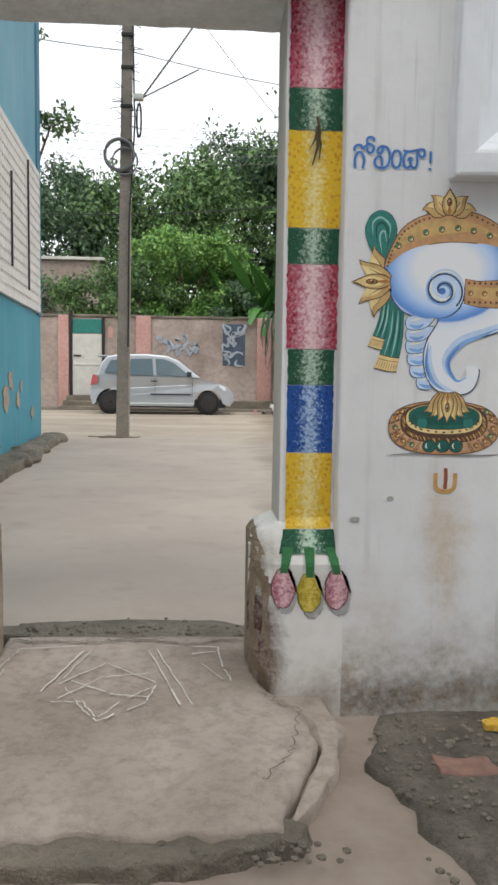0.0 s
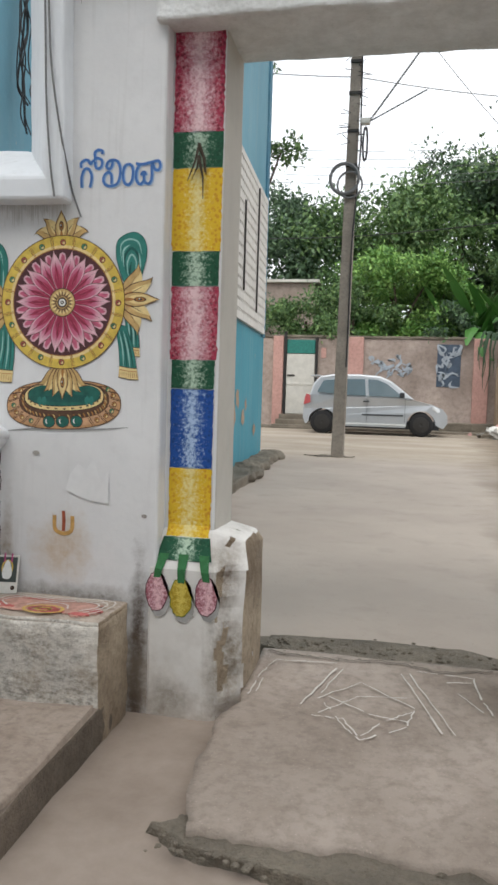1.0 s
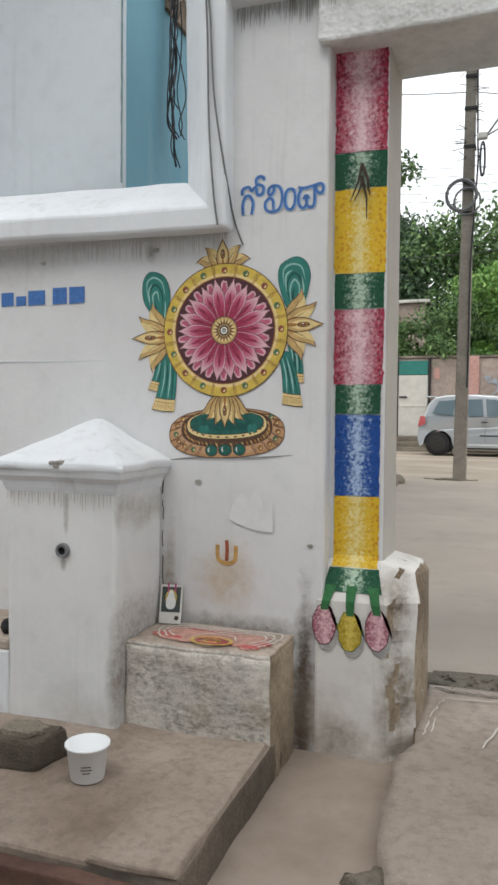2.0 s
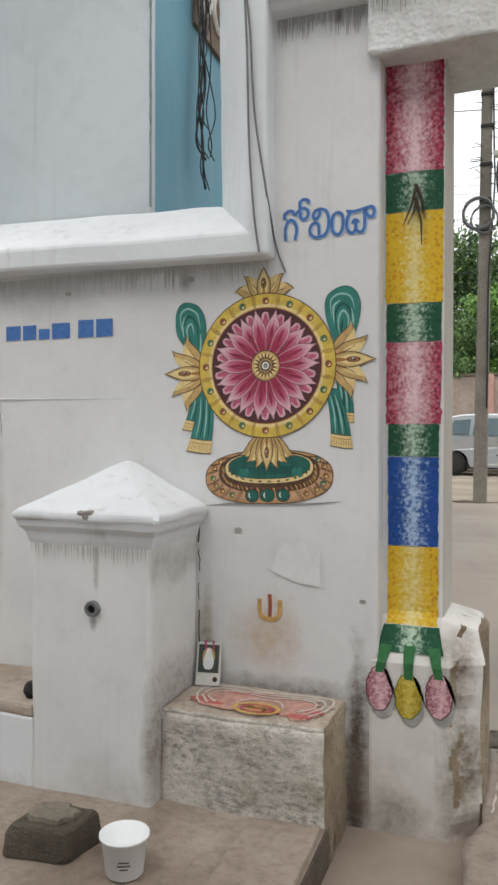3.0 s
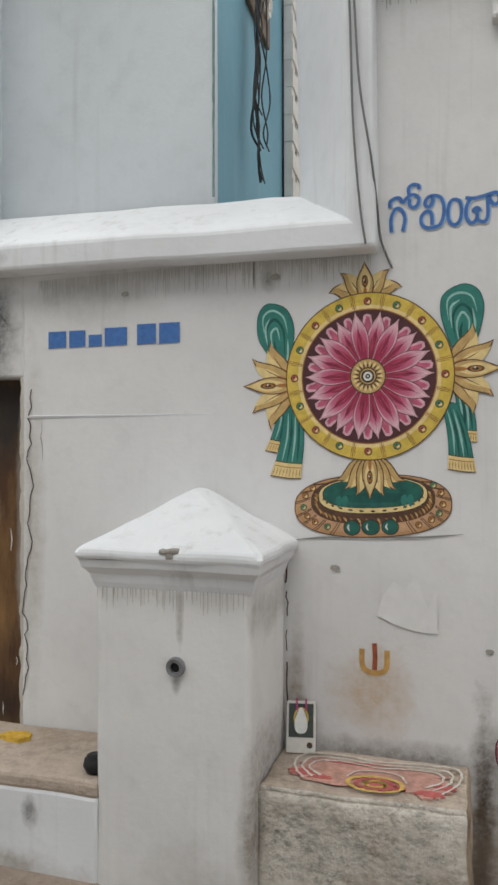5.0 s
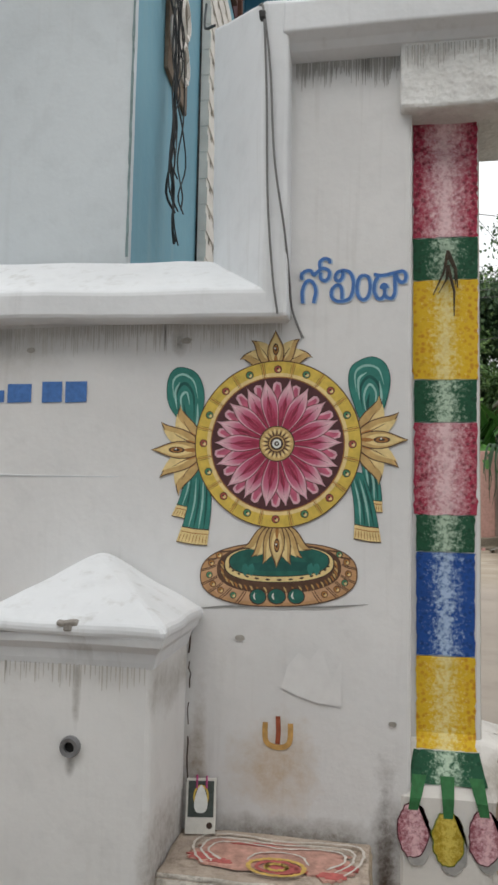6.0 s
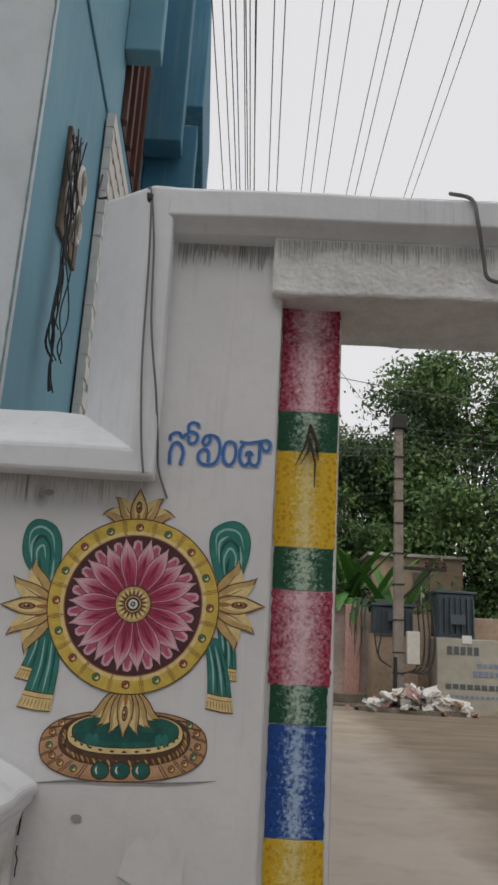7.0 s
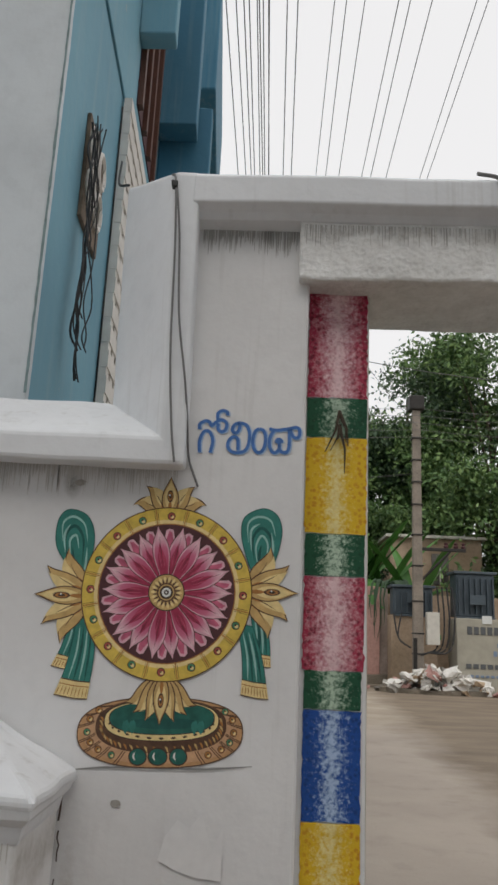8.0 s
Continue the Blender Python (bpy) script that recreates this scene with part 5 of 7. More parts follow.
def conch_painting():
    t, add = painting("conch_painting", "painted blue-white conch with ochre crown and green ribbons", (0.65, 0, 1.2))
    def C(u, v):
        q = v - 220
        return (0.256 + (u - 600) * 0.001825 + q * 0.000045, 1.832 - q * 0.00169 - q * q * 1.67e-7)
    S = lambda pts, n=5: smooth2([C(*p) for p in pts], n)
    ribbon_tail(add, C, 686, 530, 666, 616, 13, -0.4)
    ribbon_tail(add, C, 703, 540, 683, 654, 18, 0.4)
    ribbon_loop(add, [C(*p) for p in ((675, 374), (694, 384), (702, 410), (694, 440), (686, 470), (672, 466), (655, 440), (647, 410), (656, 384))], 0.4,
                [[C(*p) for p in q] for q in (((660, 420), (660, 396), (674, 386), (690, 400), (688, 424)), ((676, 450), (672, 420), (680, 410), (684, 430)))],
                [[C(*p) for p in q] for q in (((668, 436), (666, 404), (678, 396), (688, 416), (684, 444)),)])
    lotus(add, C(690, 500), math.pi + 0.02, 0.122, 0.0215, 5, 1.9, 0.95, 1.6)
    white_wash = conch_paint((C(792, 476)[0], 0, C(792, 476)[1]), 0.205, 0.165)
    blue = paint("sky_blue_wash", rgb("7fa9de"), 0.85, 0.25, 12, 0)
    deep = paint("deep_blue_wash", rgb("4f7fc4"), 0.85, 0.25, 16, 0)
    pale = paint("pale_blue_wash", rgb("bcd0ea"), 0.85, 0.15, 14, 0)
    # body with its curled lip
    body = S(((682, 476), (688, 455), (722, 436), (800, 424), (882, 432), (930, 470), (940, 540), (905, 575), (872, 590), (832, 602), (808, 618), (797, 642), (803, 662), (818, 673), (830, 664), (828, 648), (850, 650), (849, 672), (836, 692), (805, 699), (776, 690), (758, 668), (752, 636), (758, 604), (778, 566), (748, 564), (712, 550), (690, 518)), 5)
    add("shell_outline", flat(grown(body, 0.0042), coat(2.0)), INKBLUE)
    add("shell", flat(body, coat(2.3)), white_wash, "blue-white conch shell")
    for pts, w, m, k in ((((764, 612), (762, 650), (776, 680), (806, 692)), 0.026, pale, 2.45), (((760, 606), (757, 645), (768, 675), (792, 692)), 0.014, blue, 2.55), (((757, 618), (756, 650), (764, 672)), 0.007, deep, 2.65),
                         (((905, 566), (860, 586), (820, 604), (796, 630), (793, 652), (806, 672)), 0.034, pale, 2.45), (((910, 570), (862, 591), (822, 608), (798, 634), (797, 654), (812, 674), (830, 668)), 0.017, blue, 2.55), (((820, 609), (799, 634), (798, 654), (808, 670)), 0.008, deep, 2.65)):
        stroke_part(add, "blue_wash", [C(*p) for p in pts], w, k, m)
    # tail whorls
    for i in range(6):
        u, v = 738 + (0, 0, 0, 3, 8, 20)[i], 572 + 21 * i
        wide = (34, 32, 30, 28, 25, 20)[i]
        out = S(((u - 19, v), (u - 14, v - 10), (u + 4, v - 12), (u + wide, v - 14), (u + wide - 12, v + 4), (u + 4, v + 12), (u - 14, v + 11)), 4)
        k = 1.5 - 0.2 * i
        add("whorl_outline", flat(grown(out, 0.0024), coat(k)), INKBLUE)
        add("whorl", flat(out, coat(k + 0.08)), pale)
        stroke_part(add, "whorl_shade", [C(u - 14, v + 4), C(u + 2, v + 8), C(u + 14, v + 2)], 0.012, k + 0.14, blue)
        stroke_part(add, "whorl_light", [C(u - 14, v - 3), C(u, v - 6), C(u + 12, v - 8)], 0.008, k + 0.16, PALE)
    # spiral
    disc = ring_pts(*C(789, 512), 0.064, 0.066, 40)
    add("spiral_disc", flat(disc, coat(3.0)), pale)
    sp = [C(785 + r * math.cos(a), 514 + r * 0.98 * math.sin(a)) for a, r in ((1.9 + 0.24 * i, 5 + 32 * (i / 48)) for i in range(49))]
    stroke_part(add, "spiral_wash", sp[:44], 0.020, 3.15, blue, True, 2)
    stroke_part(add, "spiral_light", [(p[0] + 0.006, p[1] + 0.008) for p in sp[12:44]], 0.011, 3.3, PALE, True, 2)
    stroke_part(add, "spiral", sp, 0.0062, 3.5, INKBLUE, False, 2)
    stroke_part(add, "spiral_edge", [C(*p) for p in ((822, 500), (824, 520), (815, 545), (795, 560), (770, 565))], 0.005, 3.5, INKBLUE)
    add("spiral_eye", flat(ring_pts(*C(784, 515), 0.011, 0.011, 16), coat(3.7)), deep)
    # jewelled band across the mouth
    band = [C(*p) for p in ((826, 493), (850, 497), (882, 495), (930, 484), (932, 534), (882, 543), (850, 542), (824, 536))]
    add("band_outline", flat(grown(band, 0.0026), coat(2.7)), BROWNLINE)
    add("band", flat(band, coat(2.85)), PEACH, "ochre jewelled band")
    add("band_light", flat([C(*p) for p in ((828, 506), (880, 508), (930, 500), (930, 518), (880, 530), (828, 524))], coat(2.95)), GOLD2)
    for v in (500, 534):
        for i in range(9):
            add("bead", flat(ring_pts(*C(832 + i * 10, v), 0.0042, 0.0042, 10), coat(3.1)), BROWNLINE)
    for u in (835, 860, 885, 910):
        gem_dot(add, C(u, 518), 0.007, SIENNA, 3.1)
    # crown
    top, low = ((682, 474), (692, 442), (712, 406), (744, 384), (790, 373), (836, 373), (882, 394), (930, 440)), ((940, 462), (882, 434), (836, 427), (790, 427), (744, 436), (712, 450))
    crown_out = S(top + low, 5)
    add("crown_outline", flat(grown(crown_out, 0.0028), coat(3.0)), BROWNLINE)
    add("crown", flat(crown_out, coat(3.3)), PEACH, "peach and ochre jewelled crown")
    mid = [((a[0] + b[0]) / 2, (a[1] + b[1]) / 2) for a, b in zip(top[1:7], ((700, 458), (716, 444), (746, 432), (790, 426), (836, 426), (880, 434)))]
    stroke_part(add, "crown_light", [C(*p) for p in mid], 0.05, 3.45, GOLD2)
    for i in range(30):
        s = i / 29 * 6
        j = min(5, int(s))
        p = [top[j][e] + (top[j + 1][e] - top[j][e]) * (s - j) for e in (0, 1)]
        add("crown_bead", flat(ring_pts(*C(p[0] + 1.5, p[1] + 5), 0.0036, 0.0036, 8), coat(3.7)), BROWNLINE)
    for u, v in ((705, 436), (727, 423), (754, 411), (782, 405), (811, 402), (839, 406), (868, 414)):
        gem_dot(add, C(u, v), 0.008, GEMG, 3.7)
    lotus(add, C(795, 378), math.pi / 2, 0.082, 0.0215, 5, 2.4, 1.4, 4.2)
    # base
    cushion(add, C, 790, 757, 100, 46)
    lotus(add, C(796, 696), -math.pi / 2, 0.096, 0.0185, 7, 1.3, 0.8, 4.0, "hanging_petal")


conch_painting()


def garland_painting(cx, zs, flip, label):
    t, add = painting("garland_painting", label, (cx, 0.07, 0.5))
    half = 0.088
    pinkm = garland("pink_flower_paint", rgb("a03049"), rgb("e2c4c8"), rgb("5e1526"), cx, 0.85)
    greenm = garland("green_leaf_paint", rgb("174f36"), rgb("b3c9b4"), rgb("0d3a26"), cx)
    yellowm = garland("yellow_flower_paint", rgb("d6b026"), rgb("e2d494"), rgb("b9761e"), cx)
    bluem = garland("blue_flower_paint", rgb("174a94"), rgb("a9c0dc"), rgb("0d3268"), cx, 0.4)
    tints = (pinkm, greenm, yellowm, greenm, pinkm, greenm, bluem, yellowm)
    names = ("pink_band", "green_band", "yellow_band", "green_band", "pink_band", "green_band", "blue_band", "yellow_band")
    def depth(z):
        return 0.0715 if z > 0.56 else -0.0085 + 0.08 * max(0, (z - 0.42) / 0.14)
    def sheet(z1, z0, w1, w0, jag, seed):
        bm = bmesh.new()
        nz, nx = max(3, int((z1 - z0) / 0.012)), 12
        rows = []
        for j in range(nz + 1):
            z = z1 + (z0 - z1) * j / nz
            w = w1 + (w0 - w1) * j / nz
            row = []
            for i in range(nx + 1):
                s = i / nx * 2 - 1
                e = jag * noise.noise(Vector((s * 3, z * 90, seed))) if i in (0, nx) else 0
                ez = jag * 0.7 * noise.noise(Vector((s * 9, z * 3, seed + 4))) if j in (0, nz) else 0
                row.append(bm.verts.new((cx + s * w + e, depth(z), z + ez)))
            rows.append(row)
        for a, b in zip(rows, rows[1:]):
            for i in range(nx):
                bm.faces.new((a[i], b[i], b[i + 1], a[i + 1]))
        return bm
    for i in range(8):
        w = half * (1.0 if i < 3 else 0.96 if i < 5 else 0.88)
        add(names[i], sheet(zs[i] - 0.001, zs[i + 1] + 0.001, w, w * 0.99, 0.004 if "pink" not in names[i] else 0.007, i + cx), tints[i])
    top = zs[8]
    add("green_base", sheet(top - 0.001, top - 0.075, half * 0.95, half * 1.15, 0.004, 31 + cx), greenm)
    stem = paint("green_stem_paint", rgb("2f6b3e"), 0.85, 0.25, 60, 0)
    for k, (dx, dz, m) in enumerate(((-0.088, -0.185, "pink"), (0.0, -0.20, "yellow"), (0.09, -0.19, "pink"))):
        zc = top + dz
        out = [(cx + dx * 0.8 - 0.018, top - 0.055), (cx + dx * 0.8 + 0.018, top - 0.055), (cx + dx + 0.012, zc + 0.05), (cx + dx - 0.012, zc + 0.05)]
        bm = bmesh.new()
        prev = None
        for q in range(9):
            s = q / 8
            z = out[0][1] + (out[2][1] - out[0][1]) * s
            xl, xr = out[0][0] + (out[3][0] - out[0][0]) * s, out[1][0] + (out[2][0] - out[1][0]) * s
            cur = [bm.verts.new((xl, depth(z) - 0.0025, z)), bm.verts.new((xr, depth(z) - 0.0025, z))]
            if prev:
                bm.faces.new((prev[0], cur[0], cur[1], prev[1]))
            prev = cur
        add("stem", bm, stem)
        bud = [(cx + dx + (0.0375 + 0.007 * noise.noise(Vector((math.cos(a) * 3, math.sin(a) * 3, k)))) * math.cos(a), zc + (0.066 + 0.008 * noise.noise(Vector((math.cos(a) * 4, math.sin(a) * 4, k + 9)))) * math.sin(a)) for a in (2 * math.pi * i / 36 for i in range(44))]
        rim = paint("bud_rim_paint", rgb("5a3038"), 0.9, 0.3, 60, 0) if m == "pink" else paint("bud_rim_paint", rgb("6d7a2e"), 0.9, 0.3, 60, 0)
        if m == "pink":
            m = garland("pink_bud_paint", rgb("93505c"), rgb("dcb4ba"), rgb("5a2430"), cx + dx + 0.006, 0.55)
        else:
            m = garland("yellow_bud_paint", rgb("a58c1e"), rgb("cdb956"), rgb("7d7420"), cx + dx, 0.42)
        add("bud_shadow", flat([(x + 0.010, z - 0.022) for x, z in bud], -0.0082), SHADOWGREY)
        add("bud_outline", flat(grown(bud, 0.0032), -0.0095), rim)
        add("bud", flat(bud, -0.0105), m)


garland_painting(-1.112, (2.262, 1.917, 1.796, 1.515, 1.396, 1.143, 1.042, 0.765, 0.525), False, "painted flower garland in pink, green, yellow and blue on the jamb")
garland_painting(0.193, (2.262, 1.965, 1.832, 1.522, 1.406, 1.128, 1.01, 0.783, 0.528), True, "painted flower garland with a red-stained foot on the jamb")

# dried sprig stuck on each garland
for x in (-1.105, 0.196):
    bm = bmesh.new()
    for k in range(5):
        a = -1.57 + random.uniform(-0.35, 0.35)
        L = random.uniform(0.08, 0.17)
        z0 = 1.84 + random.uniform(-0.02, 0.04)
        add_tube(bm, [(x, 0.06, z0), (x + math.cos(a) * L * 0.5 + 0.008, 0.055, z0 + math.sin(a) * L * 0.5), (x + math.cos(a) * L, 0.062, z0 + math.sin(a) * L)], 0.0055, 5, 0.0015)
    tagged(part("dried_sprig", bm, BARK), "dried leaf sprig stuck to the painted garland", "sprig")

# lettering, brushed by hand in rounded strokes
GO = ([(45, 255), (42, 190), (58, 142), (80, 128), (103, 145), (117, 190), (105, 255)],
      [(38, 122), (38, 92), (62, 74), (88, 74), (105, 98), (128, 78), (160, 62), (190, 82), (186, 118), (162, 132), (143, 116), (142, 84)],
      [(140, 62), (138, 26), (162, 8), (190, 16), (192, 36)])
VI = ([(266, 76), (236, 88), (224, 120), (244, 136), (264, 112), (264, 78)],
      [(264, 76), (302, 88), (322, 132), (321, 190), (302, 234), (265, 248), (226, 244), (204, 218), (208, 180), (236, 158), (258, 176), (262, 236)])
RING = ([(378, 106), (405, 122), (415, 170), (405, 222), (378, 244), (352, 224), (343, 176), (354, 124), (378, 106)],)
DAA = ([(434, 105), (480, 112), (545, 100), (590, 92), (606, 115), (600, 146), (578, 152), (560, 132), (552, 104)],
       [(462, 112), (440, 152), (438, 204), (456, 238), (478, 238), (493, 222), (508, 236), (534, 236), (548, 200), (546, 110)],
       [(474, 186), (480, 168), (496, 164), (508, 184)], [(491, 172), (493, 200), (493, 224)])
MARK = ([(655, 105), (656, 160), (653, 200)], [(652, 238), (653, 246), (652, 254)])


def brush_word(label, x0, z0, sx, sz, w, letters):
    t, add = painting("wall_lettering", label, (x0, 0, z0))
    for k, strokes in enumerate(letters):
        for n, pts in enumerate(strokes):
            P = smooth2([(x0 + (u - 42) * sx, z0 + (255 - v) * sz) for u, v in pts], 6, False)
            add("letter_edge", add_stroke(bmesh.new(), [(x + 0.0035, z - 0.0015) for x, z in P], w * 1.12, coat(0.6 * n)), BAREDGE)
            add("letter_stroke", add_stroke(bmesh.new(), P, w, coat(3 + 0.6 * n)), BAR)


brush_word("blue painted devotional word on the white wall", -1.504, 1.720, 0.000500, 0.000505, 0.0094, (GO, VI, RING, DAA))
brush_word("blue painted devotional word beside the conch", 0.309, 1.698, 0.000396, 0.00039, 0.0074, (GO, VI, RING, DAA, MARK))
# street name left as plain bars
t, add = painting("wall_sign", "row of blue painted bars on the white wall", (-2.36, 0, 1.47))
for i, (x, w, h) in enumerate(((-2.565, 0.062, 0.085), (-2.492, 0.056, 0.085), (-2.425, 0.045, 0.06), (-2.37, 0.075, 0.09), (-2.262, 0.062, 0.10), (-2.19, 0.066, 0.10))):
    add("bar", flat([(x, 1.445), (x + w, 1.447), (x + w, 1.445 + h * 0.62), (x, 1.445 + h * 0.62)], coat(0)), BAR)


def temple_mark(cx, cz, s):
    t, add = painting("temple_mark", "faded ochre and red upright mark on the wall", (cx, 0, cz))
    yel = paint("faded_turmeric", rgb("c39a5c"), 0.95, 0.3, 40, 0)
    red = paint("faded_vermilion", rgb("9a5238"), 0.95, 0.3, 50, 0)
    add("u_stroke", add_stroke(bmesh.new(), smooth2([(cx - 0.04 * s, cz + 0.035 * s), (cx - 0.038 * s, cz - 0.02 * s), (cx - 0.015 * s, cz - 0.038 * s), (cx + 0.018 * s, cz - 0.038 * s), (cx + 0.038 * s, cz - 0.02 * s), (cx + 0.04 * s, cz + 0.035 * s)], 5, False), 0.017 * s, coat(0)), yel)
    add("red_stroke", add_stroke(bmesh.new(), [(cx, cz + 0.055 * s), (cx + 0.002, cz + 0.01), (cx, cz - 0.03 * s)], 0.015 * s, coat(0.5)), red)


temple_mark(-1.553, 0.552, 0.85)
temple_mark(0.637, 0.698, 0.82)

CHIP = rough_concrete("bare_plaster", rgb("9a9690"), rgb("b5b1aa"), 30, 0.6, 0.004)
# torn paper, bolt holes and knocks in the plaster
tagged(part("torn_paper", flat([(-1.545, 0.675), (-1.50, 0.655), (-1.45, 0.64), (-1.385, 0.635), (-1.385, 0.76), (-1.41, 0.70), (-1.44, 0.79), (-1.47, 0.75), (-1.50, 0.77), (-1.53, 0.73)], -0.0045), paint("aged_white_paper", rgb("dbdbdb"), 0.9, 0.06, 20, 0)), "torn white paper remnant pasted on the wall", "paper")
for x, z, r in ((-1.252, 0.598, 0.011), (0.338, 0.571, 0.016), (-1.66, 0.80, 0.014), (0.455, 0.642, 0.012), (-2.30, 1.60, 0.012), (-1.83, 1.62, 0.016)):
    bm = flat([(x + r * (1 + 0.4 * noise.noise(Vector((i, x * 9, z)))) * math.cos(2 * math.pi * i / 14), z + 0.6 * r * (1 + 0.4 * noise.noise(Vector((i + 3, x * 9, z)))) * math.sin(2 * math.pi * i / 14)) for i in range(14)], -0.0045)
    tagged(part("plaster_chip", bm, CHIP), "small grey chip in the white plaster", "chip", kind="structure")
# cables on the stile
t = thing("wall_cable", "two thin grey cables running down the niche stile", "cable", at=(-1.6, -0.09, 2.5))
tinv = t.matrix_basis.inverted()
for pts in ([(-1.63, -0.05, 2.57), (-1.612, -0.092, 2.52), (-1.60, -0.094, 2.3), (-1.592, -0.094, 2.0), (-1.575, -0.094, 1.78), (-1.56, -0.092, 1.67)],
            [(-1.61, -0.092, 2.52), (-1.59, -0.094, 2.35), (-1.575, -0.094, 2.1), (-1.545, -0.09, 1.9), (-1.535, -0.05, 1.78), (-1.53, -0.012, 1.70), (-1.50, -0.01, 1.62)]):
    q = part("strand", tube(curve_pts(pts, 8), 0.0035, 6), GREYCABLE, t)
    q.matrix_parent_inverse = tinv
q = part("knot", roughen(box(-1.622, -1.606, -0.1, -0.084, 2.498, 2.52, 0.004), 0.02, 0.006, 40), CABLE, t)
q.matrix_parent_inverse = tinv
t = thing("conduit", "thin grey conduit bent down over the gate lintel", "cable", at=(-0.6, -0.09, 2.5))
q = part("strand", tube(curve_pts([(-0.72, -0.07, 2.585), (-0.66, -0.095, 2.55), (-0.645, -0.1, 2.47), (-0.62, -0.06, 2.38), (-0.60, -0.05, 2.315), (-0.5, -0.045, 2.31)], 8), 0.006, 6), GREYCABLE, t)
q.matrix_parent_inverse = t.matrix_basis.inverted()

# ---------------------------------------------------------------- blue house along the lane
def bw(s, out, z):
    """A point by the house wall: s along the lane, out towards the lane, z up."""
    return (-2.084 - 0.0625 * s + out, s, z)


def wall_box(s0, s1, o0, o1, z0, z1, bevel=0.0):
    return hull([bw(s, o, z) for s in (s0, s1) for o in (o0, o1) for z in (z0, z1)], bevel)


def blue_house():
    t = thing("house", "tall blue-painted house with white lattice panel along the lane", "house", at=(-2.4, 5, 0))
    inv = t.matrix_basis.inverted()
    def add(name, bm, m, label="", parent=None):
        p = part(name, bm, m, parent or t, label)
        p.matrix_parent_inverse = inv if parent is None else Matrix()
        return p
    add("wall", roughen(wall_box(0.246, 9.5, -3.0, 0.0, 1.9, 12.0), 0.8, 0.004, 2), BLUE, "sky-blue painted upper wall")
    add("lower_wall", roughen(wall_box(0.246, 9.5, -3.0, 0.012, -0.2, 1.9), 0.5, 0.006, 3), TEAL, "teal lower wall with flaked paint")
    add("corner_strip", wall_box(9.25, 9.52, -0.2, 0.03, 1.9, 12.0, 0.01), BLUEDK)
    add("plinth_cap", roughen(wall_box(0.6, 9.6, 0.0, 0.10, -0.1, 0.10, 0.02), 0.3, 0.02, 4), RUBBLE)
    # lattice panel
    # dark sheet paints the shade seen through the holes
    add("lattice_back", wall_box(1.40, 9.2, 0.0, 0.012, 1.98, 3.92), DARKFILL)
    for i in range(60):
        s = 1.43 + 7.77 * i / 59
        add("lattice_upright", wall_box(s - 0.042, s + 0.042, 0.012, 0.05, 1.98, 3.92), LATTICE)
    for j in range(16):
        z = 1.98 + 1.94 * j / 15
        add("lattice_rail", wall_box(1.385, 9.24, 0.014, 0.056, z - 0.042, z + 0.042), LATTICE)
    for s, z0, z1 in ((6.9, 2.3, 3.4), (8.1, 2.15, 3.85)):
        add("drain_pipe", tube([bw(s, 0.075, z0), bw(s, 0.075, z1)], 0.013, 10), IRON)
    # ornamental vent
    VENT = rough_concrete("dusty_brown_vent", rgb("5a4d41"), rgb("8a7b6b"), 8, 0.5, 0.006)
    v = add("vent", wall_box(0.66, 1.04, 0.0, 0.018, 2.84, 3.32, 0.004), VENT, "weathered ornamental cement vent")
    for i in range(2):
        for j in range(2):
            s, z = 0.75 + 0.18 * i, 3.01 + 0.2 * j
            ringp = [bw(s + 0.07 * math.cos(a), 0.024, z + 0.078 * math.sin(a)) for a in (2 * math.pi * k / 16 for k in range(17))]
            add("vent_ring", tube(ringp, 0.014, 6), LATTICE)
    # window with fins and sunshades
    add("window_recess", wall_box(1.86, 2.74, -0.02, 0.006, 4.3, 5.55), MAROON)
    for s in (1.9, 2.15, 2.42, 2.7):
        add("window_bar", wall_box(s - 0.03, s + 0.03, 0.0, 0.035, 4.3, 5.5), paint("brown_window_frame", rgb("5d3a2c"), 0.6, 0.2, 20))
    add("sunshade", wall_box(1.72, 1.86, 0.0, 0.22, 4.68, 7.5, 0.01), BLUE)
    add("fin", wall_box(2.8, 3.02, 0.0, 0.30, 4.86, 8.2, 0.01), BLUEDK, "deep blue projecting fin")
    add("bay", wall_box(3.25, 4.5, 0.0, 0.34, 4.0, 5.35, 0.012), BLUE, "blue projecting bay below the window")
    add("bay_return", wall_box(3.06, 3.25, 0.0, 0.40, 3.6, 5.2, 0.012), BLUEDK)
    add("balcony", wall_box(6.2, 9.5, 0.0, 0.26, 7.9, 9.6, 0.02), BLUEDK, "deep blue upper balcony")
    add("upper_band", wall_box(0.246, 9.5, 0.0, 0.014, 3.98, 4.03, 0.006), BLUE)
    # fallen plaster at the foot
    rp = random.Random(41)
    for s, z, r in ((6.7, 0.75, 0.2), (7.0, 0.95, 0.16), (7.5, 0.7, 0.14), (7.7, 0.88, 0.1), (8.6, 0.5, 0.12)):
        bm = bmesh.new()
        vs = [bm.verts.new(bw(s + r * rp.uniform(0.5, 1.3) * math.cos(2 * math.pi * k / 14), 0.021, z + r * 0.8 * rp.uniform(0.5, 1.3) * math.sin(2 * math.pi * k / 14))) for k in range(14)]
        bm.faces.new(vs)
        add("bare_patch", bm, BUFF, "flaked patch of bare plaster")
    add("broken_edge", roughen(wall_box(4.5, 9.9, 0.0, 0.32, -0.1, 0.10, 0.02), 0.12, 0.045, 5), RUBBLE)


blue_house()

